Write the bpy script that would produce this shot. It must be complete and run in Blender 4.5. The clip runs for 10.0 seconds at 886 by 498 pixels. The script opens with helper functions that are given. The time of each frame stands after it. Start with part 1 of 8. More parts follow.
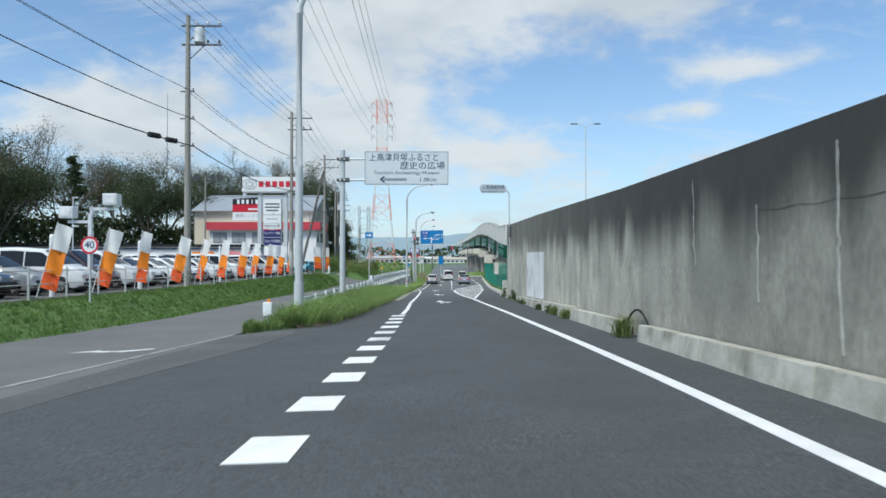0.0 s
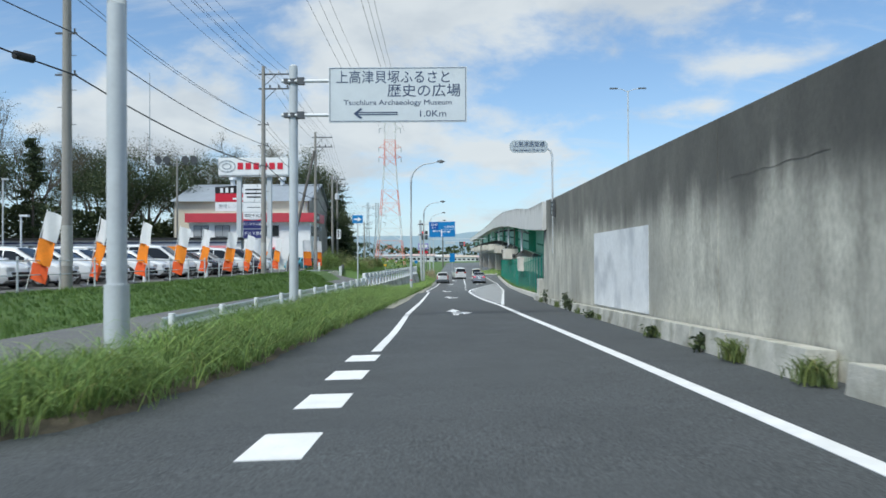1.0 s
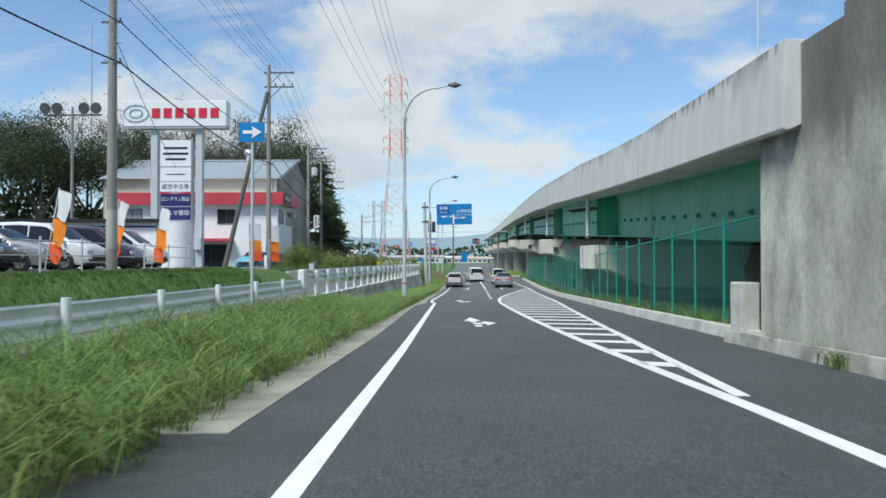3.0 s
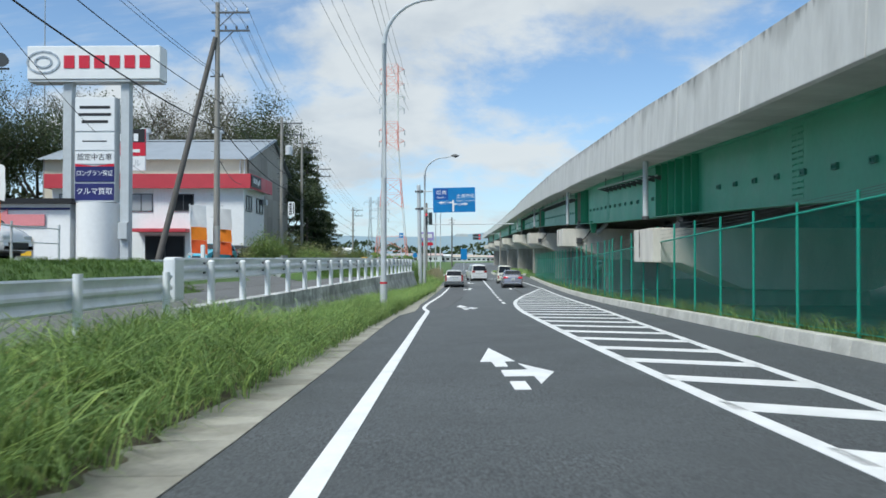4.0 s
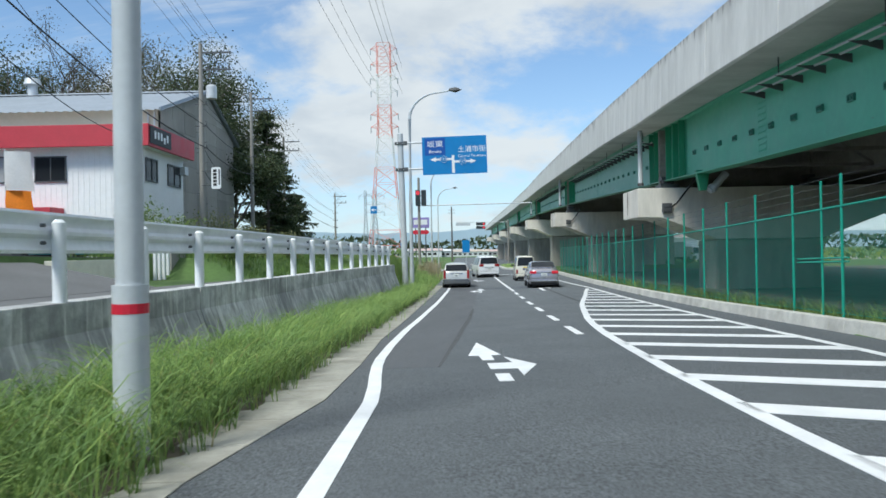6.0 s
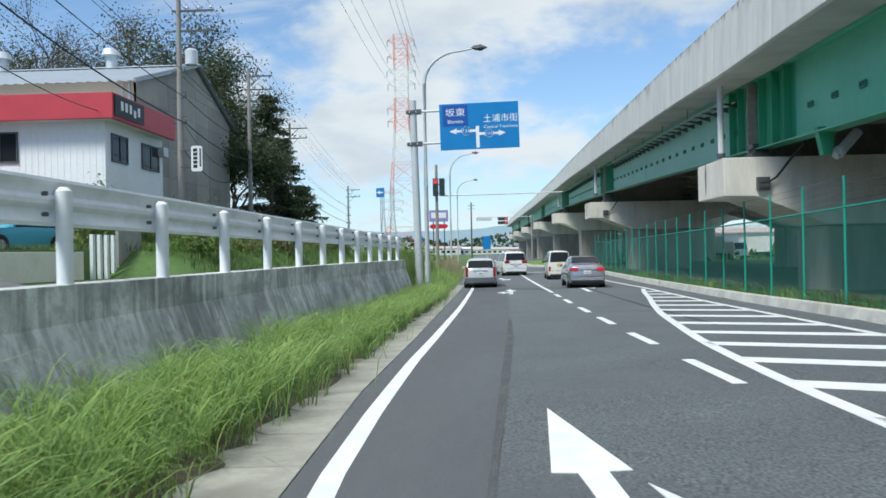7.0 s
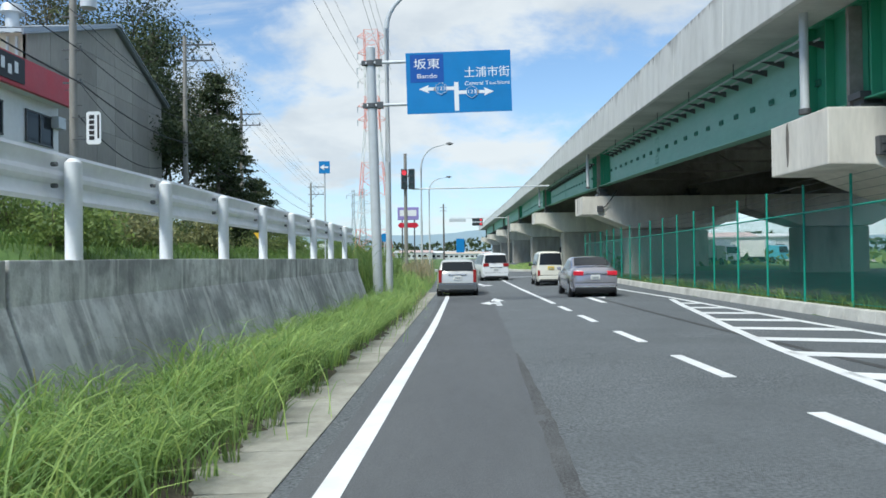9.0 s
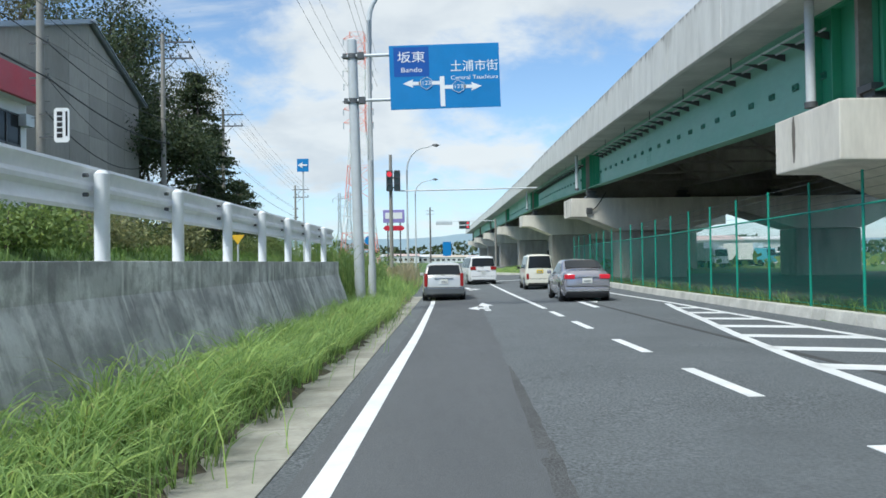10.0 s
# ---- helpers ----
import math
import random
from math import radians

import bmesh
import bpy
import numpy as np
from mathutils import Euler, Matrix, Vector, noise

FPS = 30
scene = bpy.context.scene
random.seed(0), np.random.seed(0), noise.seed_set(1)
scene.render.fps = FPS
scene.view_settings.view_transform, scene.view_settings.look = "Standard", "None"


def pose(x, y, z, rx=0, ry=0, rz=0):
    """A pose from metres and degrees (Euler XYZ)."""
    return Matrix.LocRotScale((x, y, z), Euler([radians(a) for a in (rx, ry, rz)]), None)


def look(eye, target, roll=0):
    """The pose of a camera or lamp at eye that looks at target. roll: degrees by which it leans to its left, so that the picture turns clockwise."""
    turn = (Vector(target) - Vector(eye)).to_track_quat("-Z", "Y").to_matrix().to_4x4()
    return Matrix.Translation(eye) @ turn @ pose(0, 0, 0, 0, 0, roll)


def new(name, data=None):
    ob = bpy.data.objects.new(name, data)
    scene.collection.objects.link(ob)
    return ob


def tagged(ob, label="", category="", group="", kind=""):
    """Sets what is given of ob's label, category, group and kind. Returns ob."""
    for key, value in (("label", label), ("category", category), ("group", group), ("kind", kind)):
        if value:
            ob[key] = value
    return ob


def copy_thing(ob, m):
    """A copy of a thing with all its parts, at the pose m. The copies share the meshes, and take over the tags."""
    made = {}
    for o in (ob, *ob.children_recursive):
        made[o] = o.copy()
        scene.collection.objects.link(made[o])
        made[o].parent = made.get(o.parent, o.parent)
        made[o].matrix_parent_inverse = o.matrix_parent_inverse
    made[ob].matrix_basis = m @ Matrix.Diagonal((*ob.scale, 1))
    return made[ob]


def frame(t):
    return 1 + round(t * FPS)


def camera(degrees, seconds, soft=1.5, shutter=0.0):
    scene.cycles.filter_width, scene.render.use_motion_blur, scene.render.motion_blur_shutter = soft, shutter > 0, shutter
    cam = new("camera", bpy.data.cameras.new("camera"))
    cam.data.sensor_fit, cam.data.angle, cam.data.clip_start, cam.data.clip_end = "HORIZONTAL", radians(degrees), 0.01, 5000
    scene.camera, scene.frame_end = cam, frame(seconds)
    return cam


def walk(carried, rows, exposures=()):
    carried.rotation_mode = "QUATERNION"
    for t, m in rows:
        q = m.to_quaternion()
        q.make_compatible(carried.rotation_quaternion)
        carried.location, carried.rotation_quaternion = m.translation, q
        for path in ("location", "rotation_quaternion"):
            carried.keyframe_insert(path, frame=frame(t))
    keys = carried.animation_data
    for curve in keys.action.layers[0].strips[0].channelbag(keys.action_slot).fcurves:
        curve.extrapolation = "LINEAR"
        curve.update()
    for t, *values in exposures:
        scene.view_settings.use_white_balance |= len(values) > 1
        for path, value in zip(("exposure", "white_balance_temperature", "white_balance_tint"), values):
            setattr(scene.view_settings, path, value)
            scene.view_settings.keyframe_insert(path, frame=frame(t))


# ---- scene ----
cam = camera(62.2, 10.0, soft=1.6, shutter=0.12)
METRES, EYE, TILT, LEAN, TURN = 85.0, 1.2, 0.0, -1.0, -0.2
ROWS = [
    (0.0, 0.0, 0.0, 0.0, 0.01, 0.61, 1.0),
    (0.5, -0.0005, 0.0813, -0.0024, 0.44, 0.61, 1.05),
    (1.0, -0.0016, 0.1602, -0.0051, 0.86, 0.52, 1.21),
    (1.5, -0.0034, 0.2355, -0.0078, 1.22, 0.56, 1.3),
    (2.0, -0.0053, 0.3079, -0.0102, 1.54, 0.73, 1.03),
    (2.5, -0.0074, 0.3789, -0.0121, 1.61, 0.74, 1.05),
    (4.0, -0.0123, 0.5825, -0.0184, 1.47, 0.65, 0.93),
    (4.5, -0.0135, 0.6443, -0.0202, 1.18, 0.55, 1.09),
    (5.0, -0.0142, 0.7082, -0.0218, 0.8, 0.47, 1.49),
    (6.5, -0.0178, 0.8592, -0.0259, 2.18, 0.29, 2.23),
    (7.0, -0.0201, 0.8964, -0.0272, 2.94, 0.25, 2.09),
    (7.5, -0.0223, 0.9271, -0.0282, 3.24, 0.19, 1.82),
    (8.0, -0.0229, 0.952, -0.029, 2.61, 0.34, 1.61),
    (8.5, -0.0231, 0.9723, -0.0296, 1.55, 0.44, 1.7),
    (9.0, -0.0229, 0.9861, -0.03, 0.72, 0.54, 1.73),
    (9.5, -0.0228, 0.9949, -0.0302, 0.08, 0.65, 1.78),
    (10.0, -0.0226, 0.9992, -0.0303, -0.31, 0.79, 1.82),
]
walk(cam, [(t, pose(0, 0, EYE, TILT, LEAN, TURN) @ pose(METRES * x, METRES * y, METRES * z, 90 + pitch, roll, yaw)) for t, x, y, z, yaw, pitch, roll in ROWS], [(0.0, 0.20, 6150, 3.5), (4.5, 0.21, 6150, 3.5), (7.0, 0.34, 6150, 3.5), (10.0, 0.38, 6150, 3.5)])

# ---- world, sun ----
SUN_AZ, SUN_EL = 233.0, 53.0      # azimuth counted from +x, anticlockwise; the sun stands behind, on the verge side
world = bpy.data.worlds.new("world")
scene.world = world
world.use_nodes = True
wn, wl = world.node_tree.nodes, world.node_tree.links
for n in list(wn):
    wn.remove(n)


def wmath(op, a, b=None, c=None, clamp=False):
    n = wn.new("ShaderNodeMath")
    n.operation, n.use_clamp = op, clamp
    for i, v in enumerate((a, b, c)):
        if v is None:
            continue
        if isinstance(v, (int, float)):
            n.inputs[i].default_value = v
        else:
            wl.new(v, n.inputs[i])
    return n.outputs[0]


sky = wn.new("ShaderNodeTexSky")
sky.sky_type = "NISHITA"
sky.sun_disc = False
sky.sun_elevation = radians(SUN_EL)
sky.sun_rotation = radians(90 - SUN_AZ)
sky.air_density, sky.dust_density, sky.ozone_density = 1.0, 0.6, 2.0
co = wn.new("ShaderNodeTexCoord")
sep = wn.new("ShaderNodeSeparateXYZ")
wl.new(co.outputs["Generated"], sep.inputs[0])
dx_, dy_, dz_ = sep.outputs
# cloud layer: directions projected on a flat ceiling, stretched
zc = wmath("MAXIMUM", dz_, 0.02)
den = wmath("ADD", zc, 0.34)
comb = wn.new("ShaderNodeCombineXYZ")
wl.new(wmath("DIVIDE", dx_, den), comb.inputs[0])
wl.new(wmath("DIVIDE", dy_, den), comb.inputs[1])
comb.inputs[2].default_value = 3.7


def cloud_noise(scale, detail, rough, shift):
    mp = wn.new("ShaderNodeMapping")
    mp.inputs["Location"].default_value = shift
    wl.new(comb.outputs[0], mp.inputs[0])
    n = wn.new("ShaderNodeTexNoise")
    n.inputs["Scale"].default_value, n.inputs["Detail"].default_value, n.inputs["Roughness"].default_value = scale, detail, rough
    n.inputs["Distortion"].default_value = 0.25
    wl.new(mp.outputs[0], n.inputs["Vector"])
    return n.outputs["Fac"]


def puff(az, el, waz, wel, gain):
    """A soft bank of cloud round a heading (degrees from +y, to the right) and a height (degrees)."""
    heading = wmath("ARCTAN2", dx_, dy_)
    height = wmath("ARCSINE", dz_)
    a = wmath("DIVIDE", wmath("SUBTRACT", heading, radians(az)), radians(waz))
    e = wmath("DIVIDE", wmath("SUBTRACT", height, radians(el)), radians(wel))
    r = wmath("ADD", wmath("MULTIPLY", a, a), wmath("MULTIPLY", e, e))
    return wmath("MULTIPLY", wmath("EXPONENT", wmath("MULTIPLY", r, -1.0)), gain)


big = cloud_noise(1.7, 9.0, 0.60, (0.4, 1.3, 0.0))
fine = cloud_noise(5.0, 8.0, 0.62, (2.0, 5.0, 1.0))
dens = wmath("ADD", wmath("MULTIPLY", big, 0.72), wmath("MULTIPLY", fine, 0.30))
for p in ((-2.5, 17.5, 12, 4.5, 0.17), (-5, 10.2, 7.5, 3.2, 0.20), (-22, 9.5, 11, 4.0, 0.13), (13, 13.5, 6, 2.2, -0.05), (8, 9.0, 3.5, 1.5, 0.09), (18, 10.5, 5, 1.0, 0.08), (-25, 18, 9, 4, -0.10), (15, 18.5, 9, 2.0, 0.10), (29, 17, 6, 3, 0.06),
          (10, 10.5, 7, 0.9, 0.13), (27, 9, 9, 4, -0.08), (3, 5.5, 5, 1.3, 0.08), (-13, 14.5, 4, 2.5, -0.05), (22, 7.5, 3, 1.0, 0.10), (-9, 7.0, 5, 2.2, 0.12), (2.5, 8.0, 3.5, 1.6, 0.09), (24, 13.5, 6, 1.0, 0.10), (31, 21, 6, 1.6, 0.10), (13, 6.5, 9, 2.6, 0.12), (30, 6, 8, 2.5, 0.08)):
    dens = wmath("ADD", dens, puff(*p))
# unseen cloud layer above the view, added to strengthen the fill light
lay = wn.new("ShaderNodeMapRange")
lay.interpolation_type = "SMOOTHSTEP"
lay.inputs["From Min"].default_value, lay.inputs["From Max"].default_value, lay.inputs["To Max"].default_value = 0.42, 0.75, 0.16
wl.new(dz_, lay.inputs["Value"])
dens = wmath("ADD", dens, lay.outputs[0])
ramp = wn.new("ShaderNodeMapRange")
ramp.interpolation_type = "SMOOTHSTEP"
ramp.inputs["From Min"].default_value, ramp.inputs["From Max"].default_value = 0.52, 0.68
wl.new(dens, ramp.inputs["Value"])
shade = wn.new("ShaderNodeMapRange")
shade.inputs["From Min"].default_value, shade.inputs["From Max"].default_value = 0.60, 0.95
shade.inputs["To Min"].default_value, shade.inputs["To Max"].default_value = 1.0, 0.80
wl.new(dens, shade.inputs["Value"])
cloud_col = wn.new("ShaderNodeMix")
cloud_col.data_type = "RGBA"
cloud_col.inputs["A"].default_value, cloud_col.inputs["B"].default_value = (0.66, 0.70, 0.77, 1), (0.97, 0.97, 0.98, 1)
billow = cloud_noise(3.1, 6.0, 0.55, (5.0, 1.0, 2.0))
fold = wn.new("ShaderNodeMapRange")
fold.interpolation_type = "SMOOTHSTEP"
fold.inputs["From Min"].default_value, fold.inputs["From Max"].default_value = 0.34, 0.60
fold.inputs["To Min"].default_value, fold.inputs["To Max"].default_value = 0.30, 1.0
wl.new(billow, fold.inputs["Value"])
wl.new(wmath("MULTIPLY", shade.outputs[0], fold.outputs[0]), cloud_col.inputs["Factor"])
cloud_lit = wn.new("ShaderNodeMix")
cloud_lit.data_type, cloud_lit.blend_type = "RGBA", "MULTIPLY"
cloud_lit.inputs["Factor"].default_value = 1.0
CLOUD = 6.5
cloud_lit.inputs["B"].default_value = (CLOUD, CLOUD, CLOUD, 1)
wl.new(cloud_col.outputs["Result"], cloud_lit.inputs["A"])
# haze towards the horizon
haze = wmath("MULTIPLY", wmath("EXPONENT", wmath("MULTIPLY", wmath("MAXIMUM", dz_, 0.0), -6.5)), 0.66)
hz = wn.new("ShaderNodeMix")
hz.data_type = "RGBA"
skyg = wn.new("ShaderNodeMix")
skyg.data_type, skyg.blend_type = "RGBA", "MULTIPLY"
skyg.inputs["Factor"].default_value = 1.0
SKYTINT = (0.90, 1.06, 1.20)
skyg.inputs["B"].default_value = (*SKYTINT, 1)
wl.new(sky.outputs[0], skyg.inputs["A"])
wl.new(skyg.outputs["Result"], hz.inputs["A"])
hz.inputs["B"].default_value = (6.1, 6.9, 7.9, 1)
wl.new(haze, hz.inputs["Factor"])
mixc = wn.new("ShaderNodeMix")
mixc.data_type = "RGBA"
wl.new(hz.outputs["Result"], mixc.inputs["A"])
wl.new(cloud_lit.outputs["Result"], mixc.inputs["B"])
# thin streaks of high veil cloud drawn out sideways
vm = wn.new("ShaderNodeMapping")
vm.inputs["Scale"].default_value = (1.0, 4.5, 1.0)
vm.inputs["Rotation"].default_value = (0, 0, radians(8))
wl.new(comb.outputs[0], vm.inputs[0])
vn = wn.new("ShaderNodeTexNoise")
vn.inputs["Scale"].default_value, vn.inputs["Detail"].default_value, vn.inputs["Roughness"].default_value = 2.1, 8.0, 0.62
wl.new(vm.outputs[0], vn.inputs["Vector"])
veil = wn.new("ShaderNodeMapRange")
veil.interpolation_type = "SMOOTHSTEP"
veil.inputs["From Min"].default_value, veil.inputs["From Max"].default_value, veil.inputs["To Max"].default_value = 0.49, 0.78, 0.55
wl.new(vn.outputs["Fac"], veil.inputs["Value"])
wl.new(wmath("MULTIPLY", wmath("MAXIMUM", ramp.outputs[0], veil.outputs[0]), 0.93), mixc.inputs["Factor"])
bg = wn.new("ShaderNodeBackground")
bg.inputs["Strength"].default_value = 0.108
wl.new(mixc.outputs["Result"], bg.inputs["Color"])
wout = wn.new("ShaderNodeOutputWorld")
wl.new(bg.outputs[0], wout.inputs[0])

sun = new("sun", bpy.data.lights.new("sun", "SUN"))
sun.data.energy, sun.data.angle, sun.data.color = 3.0, radians(14.0), (1.0, 0.955, 0.88)
az, el = radians(SUN_AZ), radians(SUN_EL)
sun.matrix_world = look((40 * math.cos(az) * math.cos(el), 40 * math.sin(az) * math.cos(el), 40 * math.sin(el)), (0, 0, 0))

# ---- materials ----
MATS = {}


def mat(name, base, rough=0.7, var=0.12, scale=6.0, bump=0.0, bscale=60.0, metal=0.0, spec=0.4, stains=0.0, sscale=0.6, stretch=(1, 1, 1), dark=None, rand=0.0, coat=0.0, trans=0.0):
    """A noise-driven surface: grain and patches round one base colour, fine relief, stains."""
    if name in MATS:
        return MATS[name]
    m = bpy.data.materials.new(name)
    MATS[name] = m
    m.use_nodes = True
    n, l = m.node_tree.nodes, m.node_tree.links
    b = n["Principled BSDF"]
    b.inputs["Roughness"].default_value = rough
    b.inputs["Metallic"].default_value = metal
    b.inputs["Specular IOR Level"].default_value = spec
    b.inputs["Coat Weight"].default_value = coat
    b.inputs["Transmission Weight"].default_value = trans
    tc = n.new("ShaderNodeTexCoord")
    geo = n.new("ShaderNodeNewGeometry")
    mp = n.new("ShaderNodeMapping")
    mp.inputs["Scale"].default_value = stretch
    l.new(geo.outputs["Position"], mp.inputs[0])

    def noise_tex(s, d, vec=None):
        t = n.new("ShaderNodeTexNoise")
        t.inputs["Scale"].default_value, t.inputs["Detail"].default_value = s, d
        l.new(vec or mp.outputs[0], t.inputs["Vector"])
        return t.outputs["Fac"]

    def mrange(v, a, bb, c, d):
        r = n.new("ShaderNodeMapRange")
        for k, x in zip(("From Min", "From Max", "To Min", "To Max"), (a, bb, c, d)):
            r.inputs[k].default_value = x
        l.new(v, r.inputs[0])
        return r.outputs[0]

    def mul(colour, fac):
        r = n.new("ShaderNodeMix")
        r.data_type, r.blend_type = "RGBA", "MULTIPLY"
        r.inputs["Factor"].default_value = 1.0
        l.new(colour, r.inputs["A"])
        l.new(fac, r.inputs["B"])
        return r.outputs["Result"]

    rgb = n.new("ShaderNodeRGB")
    rgb.outputs[0].default_value = (*base, 1)
    c = rgb.outputs[0]
    if var:
        c = mul(c, mrange(noise_tex(scale, 5), 0.3, 0.7, 1 - var, 1 + var))
        c = mul(c, mrange(noise_tex(scale * 9, 3), 0.3, 0.7, 1 - var * 0.6, 1 + var * 0.6))
    if stains:
        f = mrange(noise_tex(sscale, 6), 0.48, 0.68, 0.0, stains)
        x = n.new("ShaderNodeMix")
        x.data_type = "RGBA"
        l.new(f, x.inputs["Factor"])
        l.new(c, x.inputs["A"])
        d = dark or tuple(v * 0.45 for v in base)
        x.inputs["B"].default_value = (*d, 1)
        c = x.outputs["Result"]
    if rand:
        oi = n.new("ShaderNodeObjectInfo")
        c = mul(c, mrange(oi.outputs["Random"], 0, 1, 1 - rand, 1 + rand))
    l.new(c, b.inputs["Base Color"])
    if var:
        l.new(mrange(noise_tex(scale * 2, 3), 0.3, 0.7, max(0.02, rough - 0.08), min(1, rough + 0.08)), b.inputs["Roughness"])
    if bump:
        bp = n.new("ShaderNodeBump")
        bp.inputs["Strength"].default_value, bp.inputs["Distance"].default_value = bump, 0.02
        l.new(noise_tex(bscale, 4), bp.inputs["Height"])
        l.new(bp.outputs[0], b.inputs["Normal"])
    return m


def glow(name, colour, strength):
    if name in MATS:
        return MATS[name]
    m = mat(name, colour, 0.4, 0)
    b = m.node_tree.nodes["Principled BSDF"]
    b.inputs["Emission Color"].default_value = (*colour, 1)
    b.inputs["Emission Strength"].default_value = strength
    return m


ASPHALT = mat("asphalt", (0.067, 0.0735, 0.0792), 0.85, 0.10, 0.9, 0.5, 90, stains=0.22, sscale=0.35, dark=(0.063, 0.069, 0.0743))


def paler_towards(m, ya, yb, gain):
    """Paler along y: unchanged up to ya, full gain from yb on."""
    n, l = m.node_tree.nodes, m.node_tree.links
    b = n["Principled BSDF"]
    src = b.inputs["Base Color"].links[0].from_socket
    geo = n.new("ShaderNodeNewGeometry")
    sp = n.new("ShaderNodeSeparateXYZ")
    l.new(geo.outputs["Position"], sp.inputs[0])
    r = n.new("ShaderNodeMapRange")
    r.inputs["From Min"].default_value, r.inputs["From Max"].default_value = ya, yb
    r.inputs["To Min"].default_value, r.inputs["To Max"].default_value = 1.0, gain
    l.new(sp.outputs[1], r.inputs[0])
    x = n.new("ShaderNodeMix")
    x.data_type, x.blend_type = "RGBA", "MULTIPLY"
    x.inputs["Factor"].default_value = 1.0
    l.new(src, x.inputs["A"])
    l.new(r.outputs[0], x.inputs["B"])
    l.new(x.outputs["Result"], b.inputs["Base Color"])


# asphalt grows paler ahead, between y 42 and 106
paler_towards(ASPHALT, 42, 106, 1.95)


def speckled(m, size, lo, hi):
    """Pale and dark chippings in worn asphalt."""
    n, l = m.node_tree.nodes, m.node_tree.links
    b = n["Principled BSDF"]
    src = b.inputs["Base Color"].links[0].from_socket
    geo = n.new("ShaderNodeNewGeometry")
    t = n.new("ShaderNodeTexNoise")
    t.inputs["Scale"].default_value, t.inputs["Detail"].default_value = size, 2
    l.new(geo.outputs["Position"], t.inputs["Vector"])
    big = n.new("ShaderNodeTexNoise")
    big.inputs["Scale"].default_value, big.inputs["Detail"].default_value = 0.5, 4
    l.new(geo.outputs["Position"], big.inputs["Vector"])
    r = n.new("ShaderNodeMapRange")
    r.inputs["From Min"].default_value, r.inputs["From Max"].default_value = 0.32, 0.72
    r.inputs["To Min"].default_value, r.inputs["To Max"].default_value = lo, hi
    l.new(t.outputs["Fac"], r.inputs[0])
    f = n.new("ShaderNodeMapRange")
    f.inputs["From Min"].default_value, f.inputs["From Max"].default_value = 0.35, 0.6
    f.inputs["To Min"].default_value, f.inputs["To Max"].default_value = 0.35, 1.0
    l.new(big.outputs["Fac"], f.inputs[0])
    x = n.new("ShaderNodeMix")
    x.data_type, x.blend_type = "RGBA", "MULTIPLY"
    l.new(f.outputs[0], x.inputs["Factor"])
    l.new(src, x.inputs["A"])
    l.new(r.outputs[0], x.inputs["B"])
    l.new(x.outputs["Result"], b.inputs["Base Color"])


speckled(ASPHALT, 42, 0.50, 1.70)
ASPHALT2 = mat("worn_asphalt", (0.150, 0.153, 0.155), 0.9, 0.10, 0.8, 0.5, 80, stains=0.3, sscale=0.3, dark=(0.085, 0.087, 0.09))
PAINT = mat("road_paint", (0.78, 0.79, 0.80), 0.6, 0.06, 3, 0.15, 80, stains=0.25, sscale=2.5, dark=(0.50, 0.51, 0.52))
PAINT_OLD = mat("worn_road_paint", (0.66, 0.67, 0.68), 0.7, 0.10, 3, 0.2, 80, stains=0.75, sscale=3.0, dark=(0.22, 0.22, 0.23))
GRASS_GROUND = mat("turf", (0.085, 0.150, 0.042), 0.95, 0.22, 0.7, 0.8, 30, stains=0.3, sscale=0.5, dark=(0.085, 0.115, 0.036))
LOT = mat("lot_asphalt", (0.13, 0.13, 0.13), 0.9, 0.15, 0.7, 0.3, 60)
CONC = mat("concrete", (0.42, 0.41, 0.385), 0.85, 0.10, 1.2, 0.25, 40, stains=0.3, sscale=0.9, dark=(0.24, 0.23, 0.21))
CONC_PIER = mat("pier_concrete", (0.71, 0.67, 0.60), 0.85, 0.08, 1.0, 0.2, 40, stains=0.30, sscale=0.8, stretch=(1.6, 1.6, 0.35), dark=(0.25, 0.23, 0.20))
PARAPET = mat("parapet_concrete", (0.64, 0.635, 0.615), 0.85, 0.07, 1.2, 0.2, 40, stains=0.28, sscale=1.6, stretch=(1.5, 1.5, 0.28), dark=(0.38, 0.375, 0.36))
# pier columns: shade below the deck put into a darker concrete
CONC_SHADED = mat("shaded_pier_concrete", (0.40, 0.37, 0.33), 0.9, 0.12, 1.2, 0.2, 40, stains=0.5, sscale=0.7, stretch=(1.5, 1.5, 0.4), dark=(0.19, 0.175, 0.155))
KERB = mat("kerb_concrete", (0.57, 0.56, 0.515), 0.85, 0.12, 2.5, 0.3, 50, stains=0.4, sscale=1.8, dark=(0.28, 0.27, 0.24), rand=0.08)
GUTTER = mat("gutter_concrete", (0.35, 0.34, 0.30), 0.9, 0.14, 2.0, 0.3, 50, stains=0.6, sscale=1.8, dark=(0.20, 0.19, 0.16), rand=0.12)
RETAIN = mat("retaining_concrete", (0.66, 0.665, 0.66), 0.85, 0.22, 7.0, 0.35, 30, stains=0.6, sscale=1.1, stretch=(0.7, 1.0, 0.7), dark=(0.20, 0.20, 0.198))
GALV = mat("galvanised_steel", (0.62, 0.64, 0.66), 0.5, 0.08, 2.5, 0.05, 60, metal=0.25, spec=0.5)
RAILW = mat("painted_rail", (0.80, 0.82, 0.85), 0.38, 0.05, 1.5, 0.0, 60, stains=0.25, sscale=3, dark=(0.42, 0.44, 0.46), spec=0.5)
POSTW = mat("white_post_paint", (0.78, 0.80, 0.82), 0.42, 0.04, 4)
